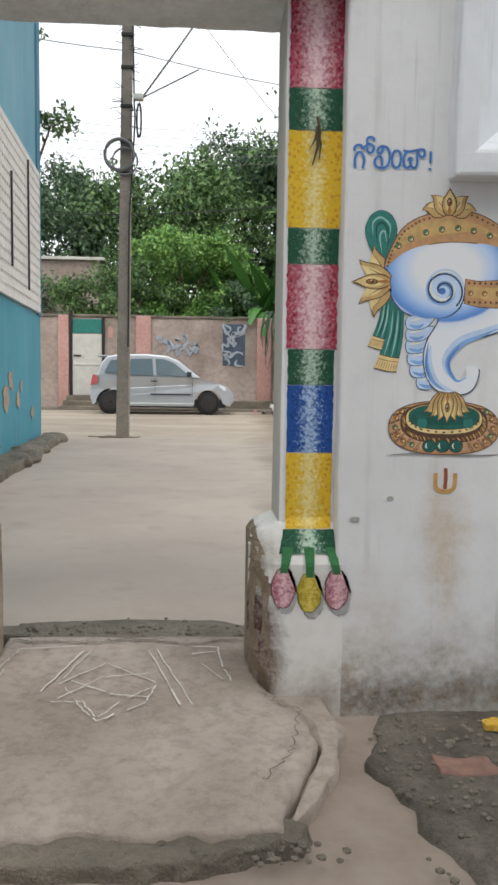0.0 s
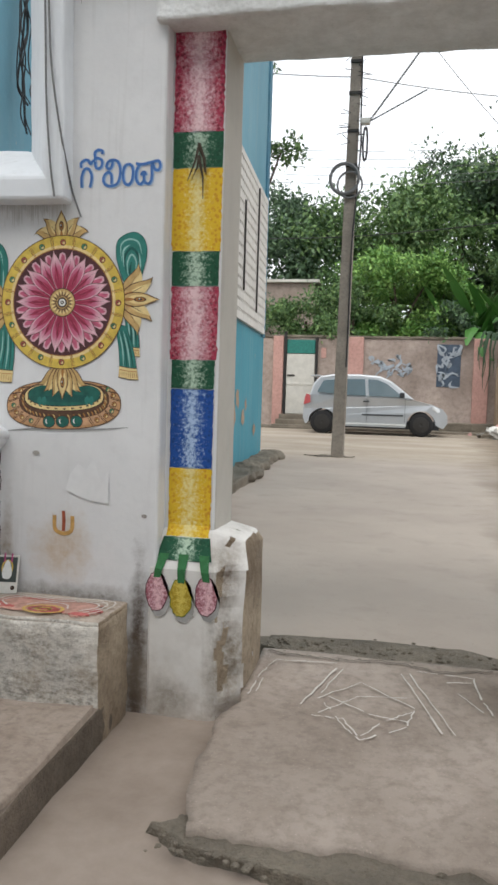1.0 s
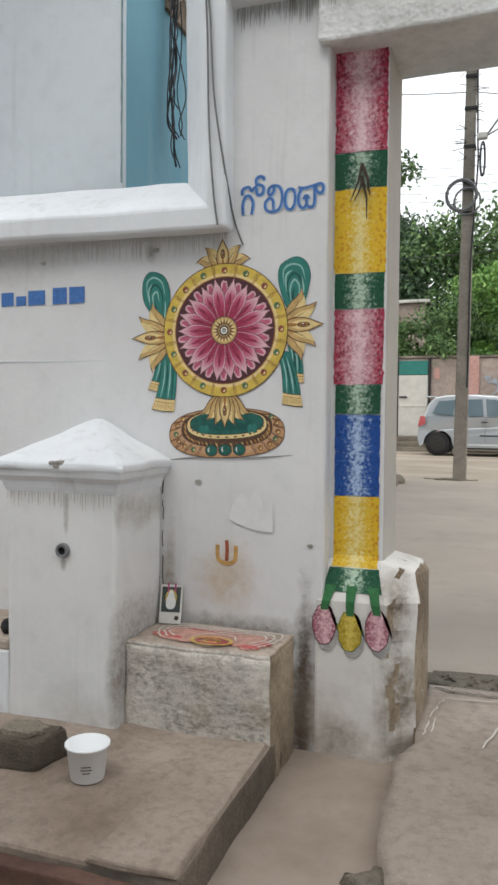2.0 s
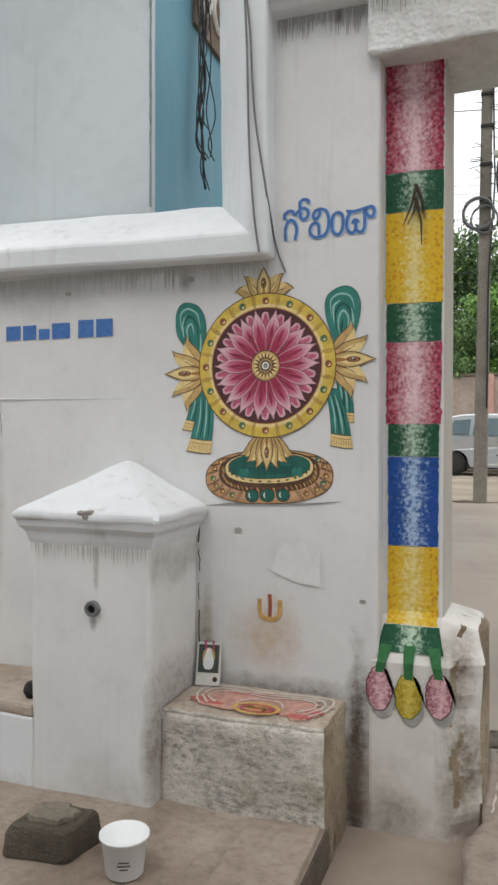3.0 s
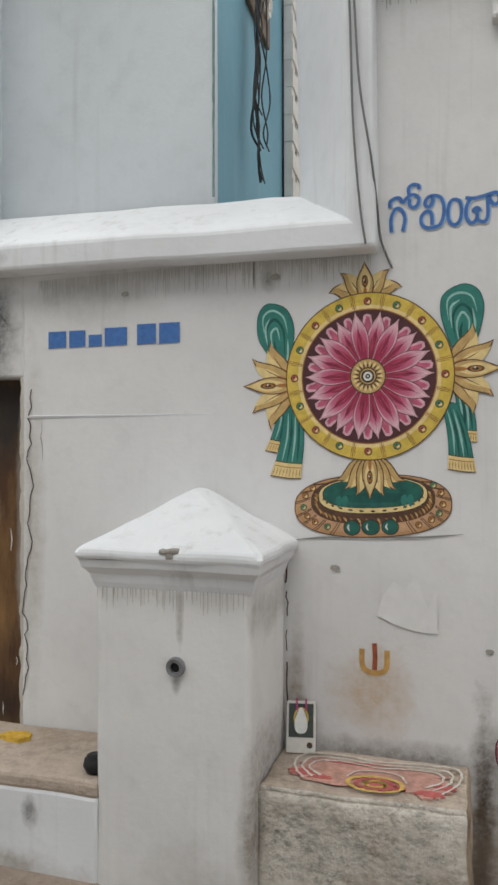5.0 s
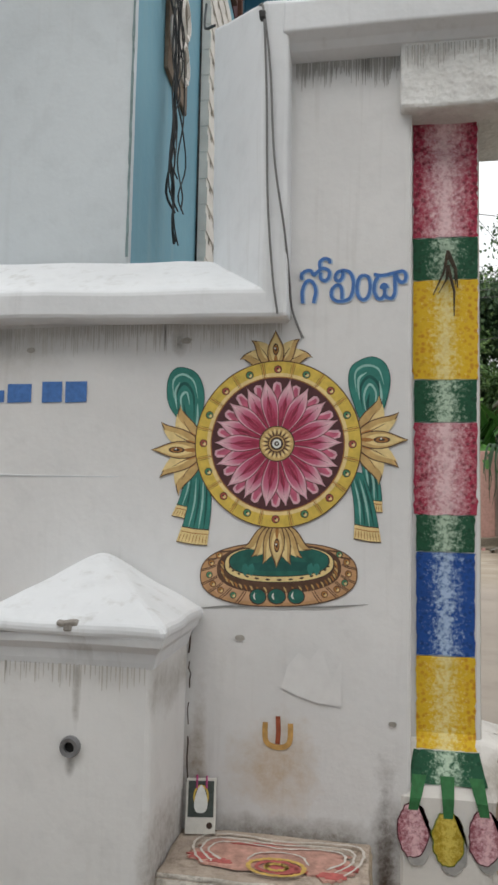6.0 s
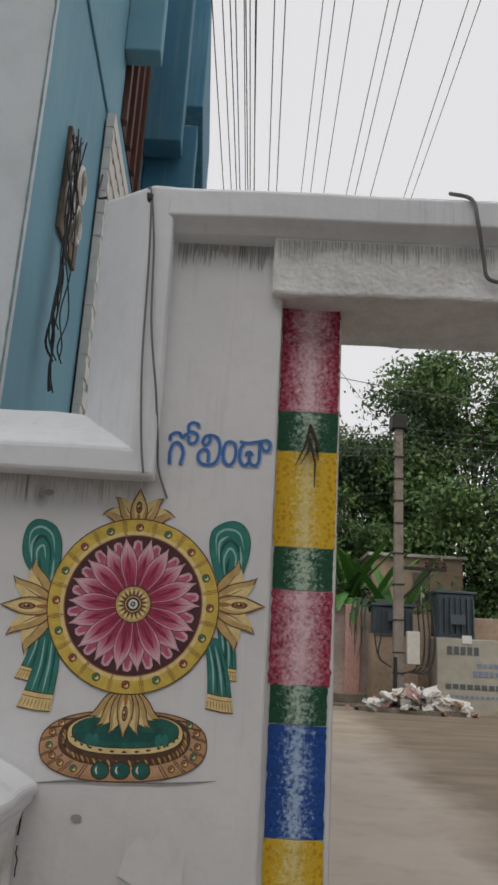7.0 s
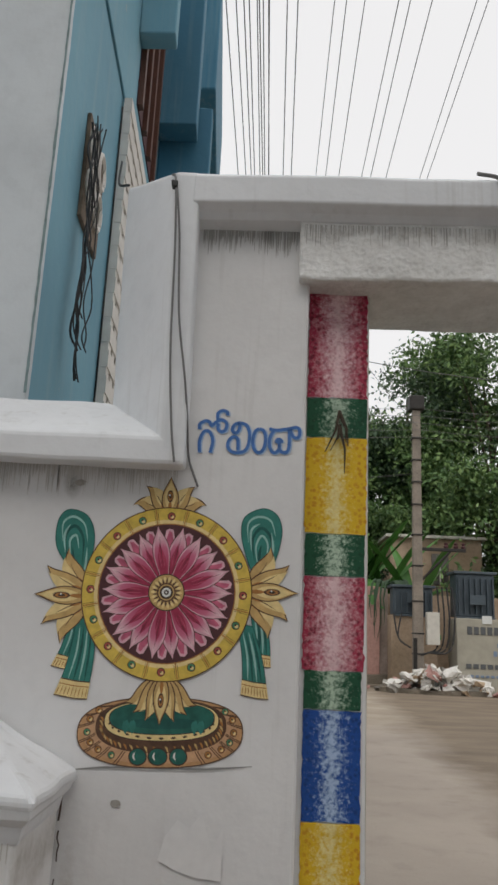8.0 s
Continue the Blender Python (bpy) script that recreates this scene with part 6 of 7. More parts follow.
rs = random.Random(7)
for i in range(22):
    s = 4.9 + i * 0.22
    r = rs.uniform(0.12, 0.24)
    bm = bmesh.new()
    bmesh.ops.create_icosphere(bm, subdivisions=2, radius=1)
    for v in bm.verts:
        k = 1 + 0.3 * noise.noise(v.co * 1.4 + Vector((i * 3.3, 0, 0)))
        v.co = Vector((v.co.x * r * 0.8 * k, v.co.y * r * 1.2 * k, v.co.z * r * 0.5 * k))
    ob = tagged(part("foundation_stone", bm, RUBBLE), "rough grey stone at the foot of the blue house", "stone", "stones along the house")
    ob.location = Vector(bw(s, rs.uniform(0.1, 0.3), 0.04))

# tangled black cables hanging beside the vent
t = thing("hanging_cables", "tangle of black cables hanging beside the vent", "cable", at=(-2.03, 0.75, 3.3))
tinv = t.matrix_basis.inverted()
rs = random.Random(3)
for k in range(9):
    x0, y0 = -2.07 + rs.uniform(-0.015, 0.02), 0.62 + rs.uniform(-0.03, 0.06)
    pts, z, end = [], 3.24, rs.uniform(2.0, 2.5)
    while z > end:
        pts.append((x0 + rs.uniform(-0.014, 0.014), y0 + rs.uniform(-0.045, 0.045), z))
        z -= 0.13
    pts.append((x0 + 0.01, y0 + 0.03, z + 0.07))
    q = part("strand", tube(curve_pts(pts, 4), 0.005 if k < 2 else 0.003, 5), CABLE, t)
    q.matrix_parent_inverse = tinv
tagged(part("service_wire", tube(curve_pts([(-2.02, 0.9, 3.25), (-1.95, 0.6, 2.95), (-1.83, 0.25, 2.72)], 6), 0.005, 5), CABLE), "thin black service wire from the vent", "cable")


# ---------------------------------------------------------------- motorcycle by the house
def motorcycle():
    t = thing("motorcycle", "black motorcycle with chrome parked beside the blue house", "motorcycle", at=(-2.13, 3.9, 0.0))
    t.rotation_euler = (0, radians(-8), radians(4))
    chrome = paint("chrome", rgb("b9bcc0"), 0.2, 0.05, 20, 0, 1.0)
    def wheel(y):
        bm = bmesh.new()
        add_tube(bm, [(0, y + 0.26 * math.cos(a), 0.29 + 0.26 * math.sin(a)) for a in (2 * math.pi * i / 28 for i in range(29))], 0.045, 8)
        w = part("wheel", bm, BLACK, t)
        part("rim", tube([(0, y + 0.21 * math.cos(a), 0.29 + 0.21 * math.sin(a)) for a in (2 * math.pi * i / 24 for i in range(25))], 0.016, 6), chrome, w)
        for k in range(6):
            a = math.pi * k / 6
            part("spoke", tube([(0, y - 0.2 * math.cos(a), 0.29 - 0.2 * math.sin(a)), (0, y + 0.2 * math.cos(a), 0.29 + 0.2 * math.sin(a))], 0.01, 5), chrome, w)
    wheel(-0.62)
    wheel(0.62)
    part("fork", tube([(0.05, -0.62, 0.29), (0.05, -0.42, 0.95)], 0.022, 8), chrome, t)
    part("fork", tube([(-0.05, -0.62, 0.29), (-0.05, -0.42, 0.95)], 0.022, 8), chrome, t)
    part("mudguard", tube([(0, -0.62 + 0.33 * math.cos(a), 0.29 + 0.33 * math.sin(a)) for a in (0.5 + 2.0 * i / 10 for i in range(11))], 0.05, 8), BLACK, t)
    part("tank", hull([(sx * w, y, z) for sx in (-1, 1) for w, y, z in ((0.1, -0.35, 0.75), (0.13, -0.2, 0.9), (0.1, 0.1, 0.8), (0.08, 0.1, 0.7), (0.08, -0.35, 0.68))], 0.02), BLACK, t)
    part("seat", hull([(sx * w, y, z) for sx in (-1, 1) for w, y, z in ((0.1, 0.1, 0.72), (0.12, 0.2, 0.8), (0.11, 0.75, 0.82), (0.08, 0.8, 0.72))], 0.02), BLACK, t)
    part("engine", box(-0.13, 0.13, -0.2, 0.18, 0.28, 0.62, 0.03), IRON, t)
    part("handlebar", tube(curve_pts([(-0.34, -0.28, 1.02), (-0.15, -0.38, 1.0), (0.15, -0.38, 1.0), (0.34, -0.28, 1.02)], 5), 0.013, 8), chrome, t)
    part("headlight", lathe([(0.0, 0), (0.05, 0.0), (0.085, 0.06), (0.09, 0.1), (0.0, 0.11)], 18, (0, -0.55, 0.82)), chrome, t)
    for sx in (-1, 1):
        part("mirror", lathe([(0.0, 0), (0.05, 0.005), (0.05, 0.015), (0, 0.02)], 14, (sx * 0.3, -0.33, 1.18)), BLACK, t)
        part("mirror_stalk", tube([(sx * 0.24, -0.32, 1.02), (sx * 0.3, -0.33, 1.19)], 0.008, 5), chrome, t)
    part("exhaust", tube([(0.14, -0.1, 0.3), (0.16, 0.2, 0.26), (0.16, 0.8, 0.34)], 0.04, 8), chrome, t)


motorcycle()


# ---------------------------------------------------------------- electric pole in the lane
def lane_pole():
    t = thing("electric_pole", "tall weathered concrete electric pole with cable coils", "pole", at=(-1.518, 10.4, 0.0))
    bm = hull([(sx * w, sy * d, z) for sx in (-1, 1) for sy in (-1, 1) for w, d, z in ((0.105, 0.09, -0.3), (0.075, 0.065, 8.6))], 0.012)
    for v in bm.verts:
        v.co.x += 0.012 * v.co.z
    part("shaft", bm, POLE, t)
    for k, (z, r) in enumerate(((4.55, 0.23), (4.45, 0.2))):
        x = 0.06 + 0.06 * k
        part("cable_coil", tube([(x - 0.1 + 0.03 * k + r * math.cos(a), -0.13, z + r * 1.05 * math.sin(a)) for a in (2 * math.pi * i / 24 for i in range(25))], 0.03 - 0.012 * k, 6), GREYCABLE, t)
    part("cable_loop", tube([(0.27 + 0.035 * math.cos(a), -0.1, 5.1 + 0.27 * math.sin(a)) for a in (2 * math.pi * i / 20 for i in range(21))], 0.018, 6), CABLE, t)
    for z in (4.25, 4.75, 5.3, 5.9, 6.4):
        part("clamp", box(-0.09 + 0.012 * z, 0.1 + 0.012 * z, -0.1, 0.1, z, z + 0.05, 0.005), IRON, t)
    part("down_cable", tube(curve_pts([(0.16, -0.08, 7.5), (0.19, -0.09, 5.5), (0.2, -0.1, 5.0), (0.12, -0.11, 3.5), (0.11, -0.1, 2.2), (0.1, -0.09, 1.5)], 6), 0.014, 5), CABLE, t)
    rs = random.Random(11)
    for k in range(26):
        z = rs.uniform(5.0, 7.0)
        a = rs.choice((-1, 1))
        part("wire_end", tube([(0.07 + a * 0.05, -0.09, z), (0.07 + a * rs.uniform(0.15, 0.28), -0.1 + rs.uniform(-0.1, 0.1), z + rs.uniform(-0.08, 0.08))], 0.006, 4), CABLE, t)
    part("insulator", box(0.18, 0.34, -0.12, 0.0, 5.42, 5.52, 0.02), SHEET, t)
    part("footing", roughen(blob(-0.12, 0.02, 0.34, 0.14, 0.012, 0.06, 6.0, 30, 0.6), 0.05, 0.02, 9), RUBBLE, t)


lane_pole()


def wire(a, b, sag, r, name="overhead_wire", label="thin black overhead wire", m=None):
    A, B = Vector(a), Vector(b)
    pts = [A.lerp(B, i / 16) - Vector((0, 0, sag * 4 * (i / 16) * (1 - i / 16))) for i in range(17)]
    tagged(part(name, tube(pts, r, 5), m or CABLE), label, "wire", "overhead wires")


wire((-1.2, 10.3, 5.45), (1.0, 10.9, 8.9), 0.05, 0.016, m=GREYCABLE)
wire((-1.2, 10.3, 5.45), (-0.3, 10.0, 5.8), 0.0, 0.012, m=GREYCABLE)
wire((-7, 11, 7.4), (-1.4, 10.4, 6.2), 0.15, 0.008, m=GREYCABLE)
wire((-1.4, 10.4, 6.2), (7, 14, 6.9), 0.3, 0.008, m=GREYCABLE)
for k in range(5):
    wire((-8, 17.6, 7.0 + 0.22 * k), (2.5, 18, 6.6 + 0.2 * k), 0.3, 0.006, m=GREYCABLE)
    wire((2.5, 18, 6.6 + 0.2 * k), (14, 18.2, 6.9 + 0.22 * k), 0.3, 0.006, m=GREYCABLE)
wire((-6, 19.0, 5.4), (2.5, 18.0, 5.6), 0.2, 0.012)
wire((-1.4, 10.4, 8.2), (2.5, 18, 6.9), 0.2, 0.007, m=GREYCABLE)
# the bundle that runs along the lane overhead
rs = random.Random(19)
for k in (0.300, 0.276, 0.222, 0.185, 0.172, 0.105, 0.075, 0.066, -0.008, -0.022, -0.036, -0.045, -0.052, -0.058, -0.066, -0.076, -0.09, -0.104, -0.118):
    h = 5.6 + rs.uniform(-0.4, 0.4)
    x = -1.246 + k * h
    wire((x, -8, 1.22 + h), (x + rs.uniform(-0.1, 0.1), 10.4, 1.22 + h + rs.uniform(0.0, 0.2)), rs.uniform(0.02, 0.08), 0.0042 if k > 0 else 0.0055)


# ---------------------------------------------------------------- car
def car():
    t = thing("car", "silver hatchback car parked along the far wall", "car", at=(-1.23, 17.8, 0.05))
    silver = paint("silver_car_paint", rgb("b4b7ba"), 0.3, 0.04, 4, 0, 0.45)
    glass = paint("tinted_car_glass", rgb("5f6e74"), 0.08, 0.05, 5, 0)
    black = paint("black_trim_plastic", rgb("2d2f33"), 0.6, 0.1, 20, 0)
    W = 0.80
    def shell(name, prof, w0, w1, z0, z1, m, label="", bevel=0.05):
        bm = bmesh.new()
        A, B = [], []
        for x, z in prof:
            k = w0 + (w1 - w0) * max(0, min(1, (z - z0) / (z1 - z0)))
            kk = k * (1 - 0.10 * max(0, abs(x) - 1.25) / 0.55)
            A.append(bm.verts.new((x, -kk, z)))
            B.append(bm.verts.new((x, kk, z)))
        n = len(prof)
        for i in range(n):
            bm.faces.new((A[i], A[(i + 1) % n], B[(i + 1) % n], B[i]))
        fs = [bm.faces.new(A[::-1]), bm.faces.new(B)]
        bmesh.ops.recalc_face_normals(bm, faces=bm.faces)
        if bevel:
            es = [e for f in fs for e in f.edges]
            bmesh.ops.bevel(bm, geom=es, offset=bevel, segments=3, affect="EDGES", profile=0.5)
        return part(name, bm, m, t, label)
    low = [(-1.74, 0.24), (-1.80, 0.40), (-1.80, 0.62), (-1.74, 0.90), (-1.60, 0.97), (-0.9, 0.96), (0.0, 0.95), (0.62, 0.94), (1.05, 0.89), (1.45, 0.80), (1.68, 0.70), (1.79, 0.56), (1.80, 0.36), (1.70, 0.22)]
    arches = []
    for cx in (1.16, -1.30):
        arches += [(cx + 0.355 * math.cos(a), 0.30 + 0.345 * math.sin(a)) for a in (math.pi * i / 12 for i in range(13))]
    prof = low + [(p[0], max(p[1], 0.22)) for p in arches[:13]] + [(0.78, 0.22), (-0.9, 0.22)] + [(p[0], max(p[1], 0.22)) for p in arches[13:]]
    shell("body", prof, W, W * 0.97, 0.3, 0.95, silver, bevel=0.0)
    shell("cabin", [(-1.66, 0.95), (-1.56, 1.28), (-1.40, 1.46), (-1.1, 1.515), (-0.4, 1.53), (0.12, 1.49), (0.42, 1.36), (0.98, 0.92)], W * 0.95, W * 0.72, 0.95, 1.53, silver, bevel=0.04)
    def pane(name, pts, m=glass, out=0.012):
        for s in (-1, 1):
            bm = bmesh.new()
            vs = []
            for x, z in pts:
                k = W * 0.95 + (W * 0.72 - W * 0.95) * (z - 0.95) / 0.58
                vs.append(bm.verts.new((x, s * (k + out), z)))
            bm.faces.new(vs if s < 0 else vs[::-1])
            part(name, bm, m, t)
    for nm, pts in (("rear_side_window", [(-0.86, 1.0), (-0.22, 0.99), (-0.26, 1.41), (-0.80, 1.40)]), ("front_side_window", [(-0.14, 0.99), (0.72, 0.97), (0.30, 1.30), (0.05, 1.40), (-0.18, 1.41)]), ("quarter_window", [(-1.45, 1.06), (-0.94, 1.01), (-0.90, 1.39), (-1.30, 1.36)])):
        pane(nm, pts)
    bm = bmesh.new()
    vs = [bm.verts.new(c) for c in ((0.97, -0.68, 0.945), (0.97, 0.68, 0.945), (0.40, 0.56, 1.385), (0.40, -0.56, 1.385))]
    bm.faces.new(vs)
    bmesh.ops.translate(bm, verts=bm.verts, vec=(0.02, 0, 0.012))
    part("windscreen", bm, glass, t)
    for cx in (1.16, -1.30):
        for s in (-1, 1):
            bm = lathe([(0.0, -0.09), (0.2, -0.09), (0.285, -0.08), (0.30, -0.05), (0.30, 0.05), (0.285, 0.08), (0.2, 0.09), (0.0, 0.09)], 32, close=False)
            bmesh.ops.rotate(bm, verts=bm.verts, cent=(0, 0, 0), matrix=Matrix.Rotation(radians(90), 3, "X"))
            bmesh.ops.translate(bm, verts=bm.verts, vec=(cx, s * 0.69, 0.30))
            wh = smooth(part("wheel", bm, BLACK, t))
            bm = lathe([(0.0, 0.0), (0.05, 0.012), (0.19, 0.0), (0.2, -0.01)], 24, close=False)
            bmesh.ops.rotate(bm, verts=bm.verts, cent=(0, 0, 0), matrix=Matrix.Rotation(radians(90) * (1 if s < 0 else -1), 3, "X"))
            bmesh.ops.translate(bm, verts=bm.verts, vec=(cx, s * 0.795, 0.30))
            part("hub_cap", bm, IRON, wh)
    part("underside", box(-1.6, 1.6, -0.68, 0.68, 0.18, 0.36), black, t)
    for s in (-1, 1):
        y = s * (W + 0.004)
        part("side_moulding", box(-0.3, 0.72, y - 0.012, y + 0.012, 0.50, 0.535, 0.005), black, t)
        part("sill_strip", box(-0.8, 0.8, y - 0.01, y + 0.01, 0.27, 0.30, 0.004), PALE, t)
        part("door_handle", box(-0.28, -0.12, y - 0.03, y + 0.02, 0.83, 0.86, 0.008), black, t)
        part("wing_mirror", hull([(0.62 + dx, s * (0.80 + dy), z) for dx in (0, 0.12) for dy in (0, 0.16) for z in (0.96, 1.09)], 0.02), black, t)
        part("tail_light", hull([(-1.80, s * 0.72, 0.72), (-1.60, s * 0.81, 0.78), (-1.74, s * 0.74, 1.0), (-1.62, s * 0.78, 0.98), (-1.80, s * 0.62, 0.74), (-1.74, s * 0.6, 0.98)], 0.01), paint("red_lens", rgb("b3484a"), 0.3, 0.1, 9, 0), t)
        part("headlight", hull([(1.42, s * 0.80, 0.78), (1.70, s * 0.70, 0.66), (1.55, s * 0.76, 0.60), (1.40, s * 0.79, 0.70), (1.66, s * 0.6, 0.72)], 0.01), paint("clear_lens", rgb("d5d8da"), 0.2, 0.03, 9, 0), t)
        for x in (-0.18, 0.76):
            part("door_gap", box(x - 0.003, x + 0.003, s * W * 0.985 - 0.012, s * W * 0.985 + 0.012, 0.34, 0.93), IRON, t)
    part("rear_spoiler", box(-1.66, -1.40, -0.5, 0.5, 1.45, 1.49, 0.012), silver, t)
    part("bumper_strip", box(1.74, 1.81, -0.5, 0.5, 0.40, 0.46, 0.01), black, t)


car()


# ---------------------------------------------------------------- far side of the road
FW = 20.0
tagged(part("compound_wall", roughen(box(-14, 2.0, FW, FW + 0.25, -0.1, 2.68, 0.02), 0.5, 0.015, 2), PINKWALL), "stained faded-pink plaster compound wall across the road", "wall", kind="structure")
tagged(part("compound_wall_far", roughen(box(2.0, 16, FW + 0.2, FW + 0.45, -0.1, 2.55, 0.02), 0.5, 0.015, 2), BUFF), "stained buff compound wall behind the transformers", "wall", kind="structure")
tagged(part("wall_coping", roughen(box(-14, 1.35, FW - 0.04, FW + 0.3, 2.68, 2.76, 0.02), 0.3, 0.015, 3), RUBBLE), "dark weathered coping of the compound wall", "coping", kind="structure")
for x0, x1 in ((-2.15, -1.72), (1.34, 1.76), (-4.35, -4.05)):
    tagged(part("wall_pilaster", roughen(box(x0, x1, FW - 0.12, FW - 0.002, -0.1, 2.72, 0.02), 0.4, 0.008, 3), PINK), "pink painted pilaster of the compound wall", "pilaster", "pink pilasters", kind="structure")
tagged(part("wall_plinth", roughen(box(-3.0, 14, FW - 0.3, FW - 0.13, -0.1, 0.35, 0.03), 0.4, 0.03, 3), RUBBLE), "dark stone plinth at the foot of the compound wall", "plinth", kind="structure")
tagged(part("road_kerb", roughen(box(-14, 16, 19.0, 19.72, -0.1, 0.12, 0.03), 0.4, 0.03, 2), RUBBLE), "broken kerb and drain edge along the road", "kerb", kind="structure")

gate = thing("door_2", "off-white sheet-metal gate in the compound wall", "gate", kind="structure", at=(-3.5, FW - 0.05, 0.4))
ginv = gate.matrix_basis.inverted()
for nm, bm, m in (("leaf", box(-3.95, -3.12, FW - 0.07, FW - 0.01, 0.45, 2.2, 0.01), SHEET), ("top_panel", box(-3.95, -3.12, FW - 0.06, FW - 0.01, 2.22, 2.62, 0.01), RIBBON), ("post", box(-4.03, -3.96, FW - 0.1, FW, 0.1, 2.85, 0.01), IRON), ("post", box(-3.11, -3.04, FW - 0.1, FW, 0.1, 2.7, 0.01), IRON), ("mid_rail", box(-3.94, -3.13, FW - 0.085, FW - 0.07, 1.3, 1.36, 0.004), SHEET), ("latch", box(-3.92, -3.7, FW - 0.1, FW - 0.07, 1.55, 1.6, 0.005), IRON)):
    q = part(nm, bm, m, gate)
    q.matrix_parent_inverse = ginv
for i in range(3):
    tagged(part("gate_step", roughen(box(-4.2 + 0.06 * i, -2.9 - 0.05 * i, FW - 0.95 + 0.28 * i, FW - 0.14, -0.05, 0.16 + 0.14 * i, 0.02), 0.2, 0.012, 5), RUBBLE), "worn stone step at the gate", "step", "gate steps")


def poster(x0, x1, z0, z1, dark, seed):
    t = thing("wall_poster", "faded dark poster with pale brush shapes on the wall", "poster", at=((x0 + x1) / 2, FW - 0.01, z0))
    inv = t.matrix_basis.inverted()
    if dark:
        q = part("sheet", box(x0, x1, FW - 0.012, FW - 0.004, z0, z1), paint("faded_blue_poster", rgb("4b5868"), 0.8, 0.3, 5, 0), t)
        q.matrix_parent_inverse = inv
    rs = random.Random(seed)
    for k in range(24):
        x, z = rs.uniform(x0 + 0.1, x1 - 0.1), rs.uniform(z0 + 0.15, z1 - 0.12)
        pts = [(x, z)]
        for _ in range(3):
            pts.append((min(x1, max(x0, pts[-1][0] + rs.uniform(-0.2, 0.2))), min(z1, max(z0, pts[-1][1] + rs.uniform(-0.18, 0.18)))))
        q = part("brush_shape", add_stroke(bmesh.new(), smooth2(pts, 4, False), rs.uniform(0.04, 0.09), FW - 0.02 - 0.0008 * k, True), paint("pale_poster_paint", rgb("a8b0b8"), 0.85, 0.2, 10, 0), t)
        q.matrix_parent_inverse = inv


poster(-1.55, -0.35, 1.5, 2.25, False, 1)
poster(0.35, 1.0, 1.35, 2.55, True, 2)
tagged(part("notice_plate", box(-2.95, -2.8, FW - 0.02, FW - 0.002, 2.1, 2.4, 0.004), PINK), "small faded red plate on the wall", "plate")

# houses behind the wall
def back_house(name, x0, x1, y0, y1, z1, m, label):
    t = thing(name, label, "house", at=((x0 + x1) / 2, y0, 0))
    inv = t.matrix_basis.inverted()
    for nm, bm, mm in (("wall", roughen(box(x0, x1, y0, y1, 0, z1), 0.8, 0.02, 1), m), ("roof", box(x0 - 0.15, x1 + 0.15, y0 - 0.15, y1, z1, z1 + 0.1, 0.01), SHEET), ("window", box(x0 + 1.35, x0 + 1.9, y0 - 0.03, y0 - 0.004, z1 - 1.5, z1 - 0.5), DARKFILL), ("window_bar", box(x0 + 1.6, x0 + 1.64, y0 - 0.05, y0 - 0.03, z1 - 1.5, z1 - 0.5), SHEET)):
        q = part(nm, bm, mm, t)
        q.matrix_parent_inverse = inv


back_house("pink_house", -9.0, -3.7, 24, 28, 4.85, PINKWALL, "faded pink single-storey house behind the wall")
back_house("buff_house", 2.6, 5.6, 23.5, 27, 4.6, BUFF, "weathered buff outbuilding behind the wall")

# ---------------------------------------------------------------- roadside power equipment
def road_pole():
    t = thing("road_pole", "concrete power pole with cross arm and cables", "pole", at=(2.48, 18.1, 0.05))
    part("shaft", hull([(sx * w, sy * w, z) for sx in (-1, 1) for sy in (-1, 1) for w, z in ((0.13, -0.2), (0.1, 7.3))], 0.012), POLE, t)
    for z in (0.9, 1.4, 2.2, 3.1, 3.9, 4.7, 5.3, 5.9, 6.5):
        part("band", box(-0.14, 0.14, -0.14, 0.14, z, z + 0.035, 0.004), IRON, t)
    part("cross_arm", box(0.1, 1.25, -0.05, 0.05, 3.52, 3.60, 0.006), IRON, t)
    part("brace", tube([(0.1, 0, 2.75), (0.85, 0, 3.52)], 0.035, 6), IRON, t)
    for x in (0.75, 1.0, 1.2):
        part("insulator", lathe([(0.0, 0), (0.05, 0.0), (0.07, 0.05), (0.04, 0.08), (0.06, 0.13), (0.0, 0.16)], 12, (x, 0, 3.6)), MAROON, t)
    part("pole_top", box(-0.2, 0.2, -0.2, 0.2, 7.3, 7.7, 0.03), IRON, t)
    part("meter_box", box(0.18, 0.5, -0.26, -0.04, 1.15, 1.95, 0.015), SHEET, t)
    part("conduit", tube([(-0.1, -0.17, 0.2), (-0.1, -0.17, 1.3)], 0.05, 8), IRON, t)
    rs = random.Random(5)
    for k in range(4):
        part("cable", tube(curve_pts([(0.5 + 0.12 * k, 0.0, 2.6), (0.52 + 0.13 * k, -0.1, 1.7), (0.45 + 0.1 * k, -0.12, 1.1 - 0.03 * k), (0.2, -0.15, 0.95), (0.05, -0.15, 0.9)], 6), 0.022, 6), CABLE, t)
    for k in range(2):
        part("cable", tube(curve_pts([(-0.6 + 0.2 * k, 0.1, 1.9), (-0.5, -0.05, 1.3), (-0.2, -0.12, 1.05)], 6), 0.02, 6), CABLE, t)


road_pole()


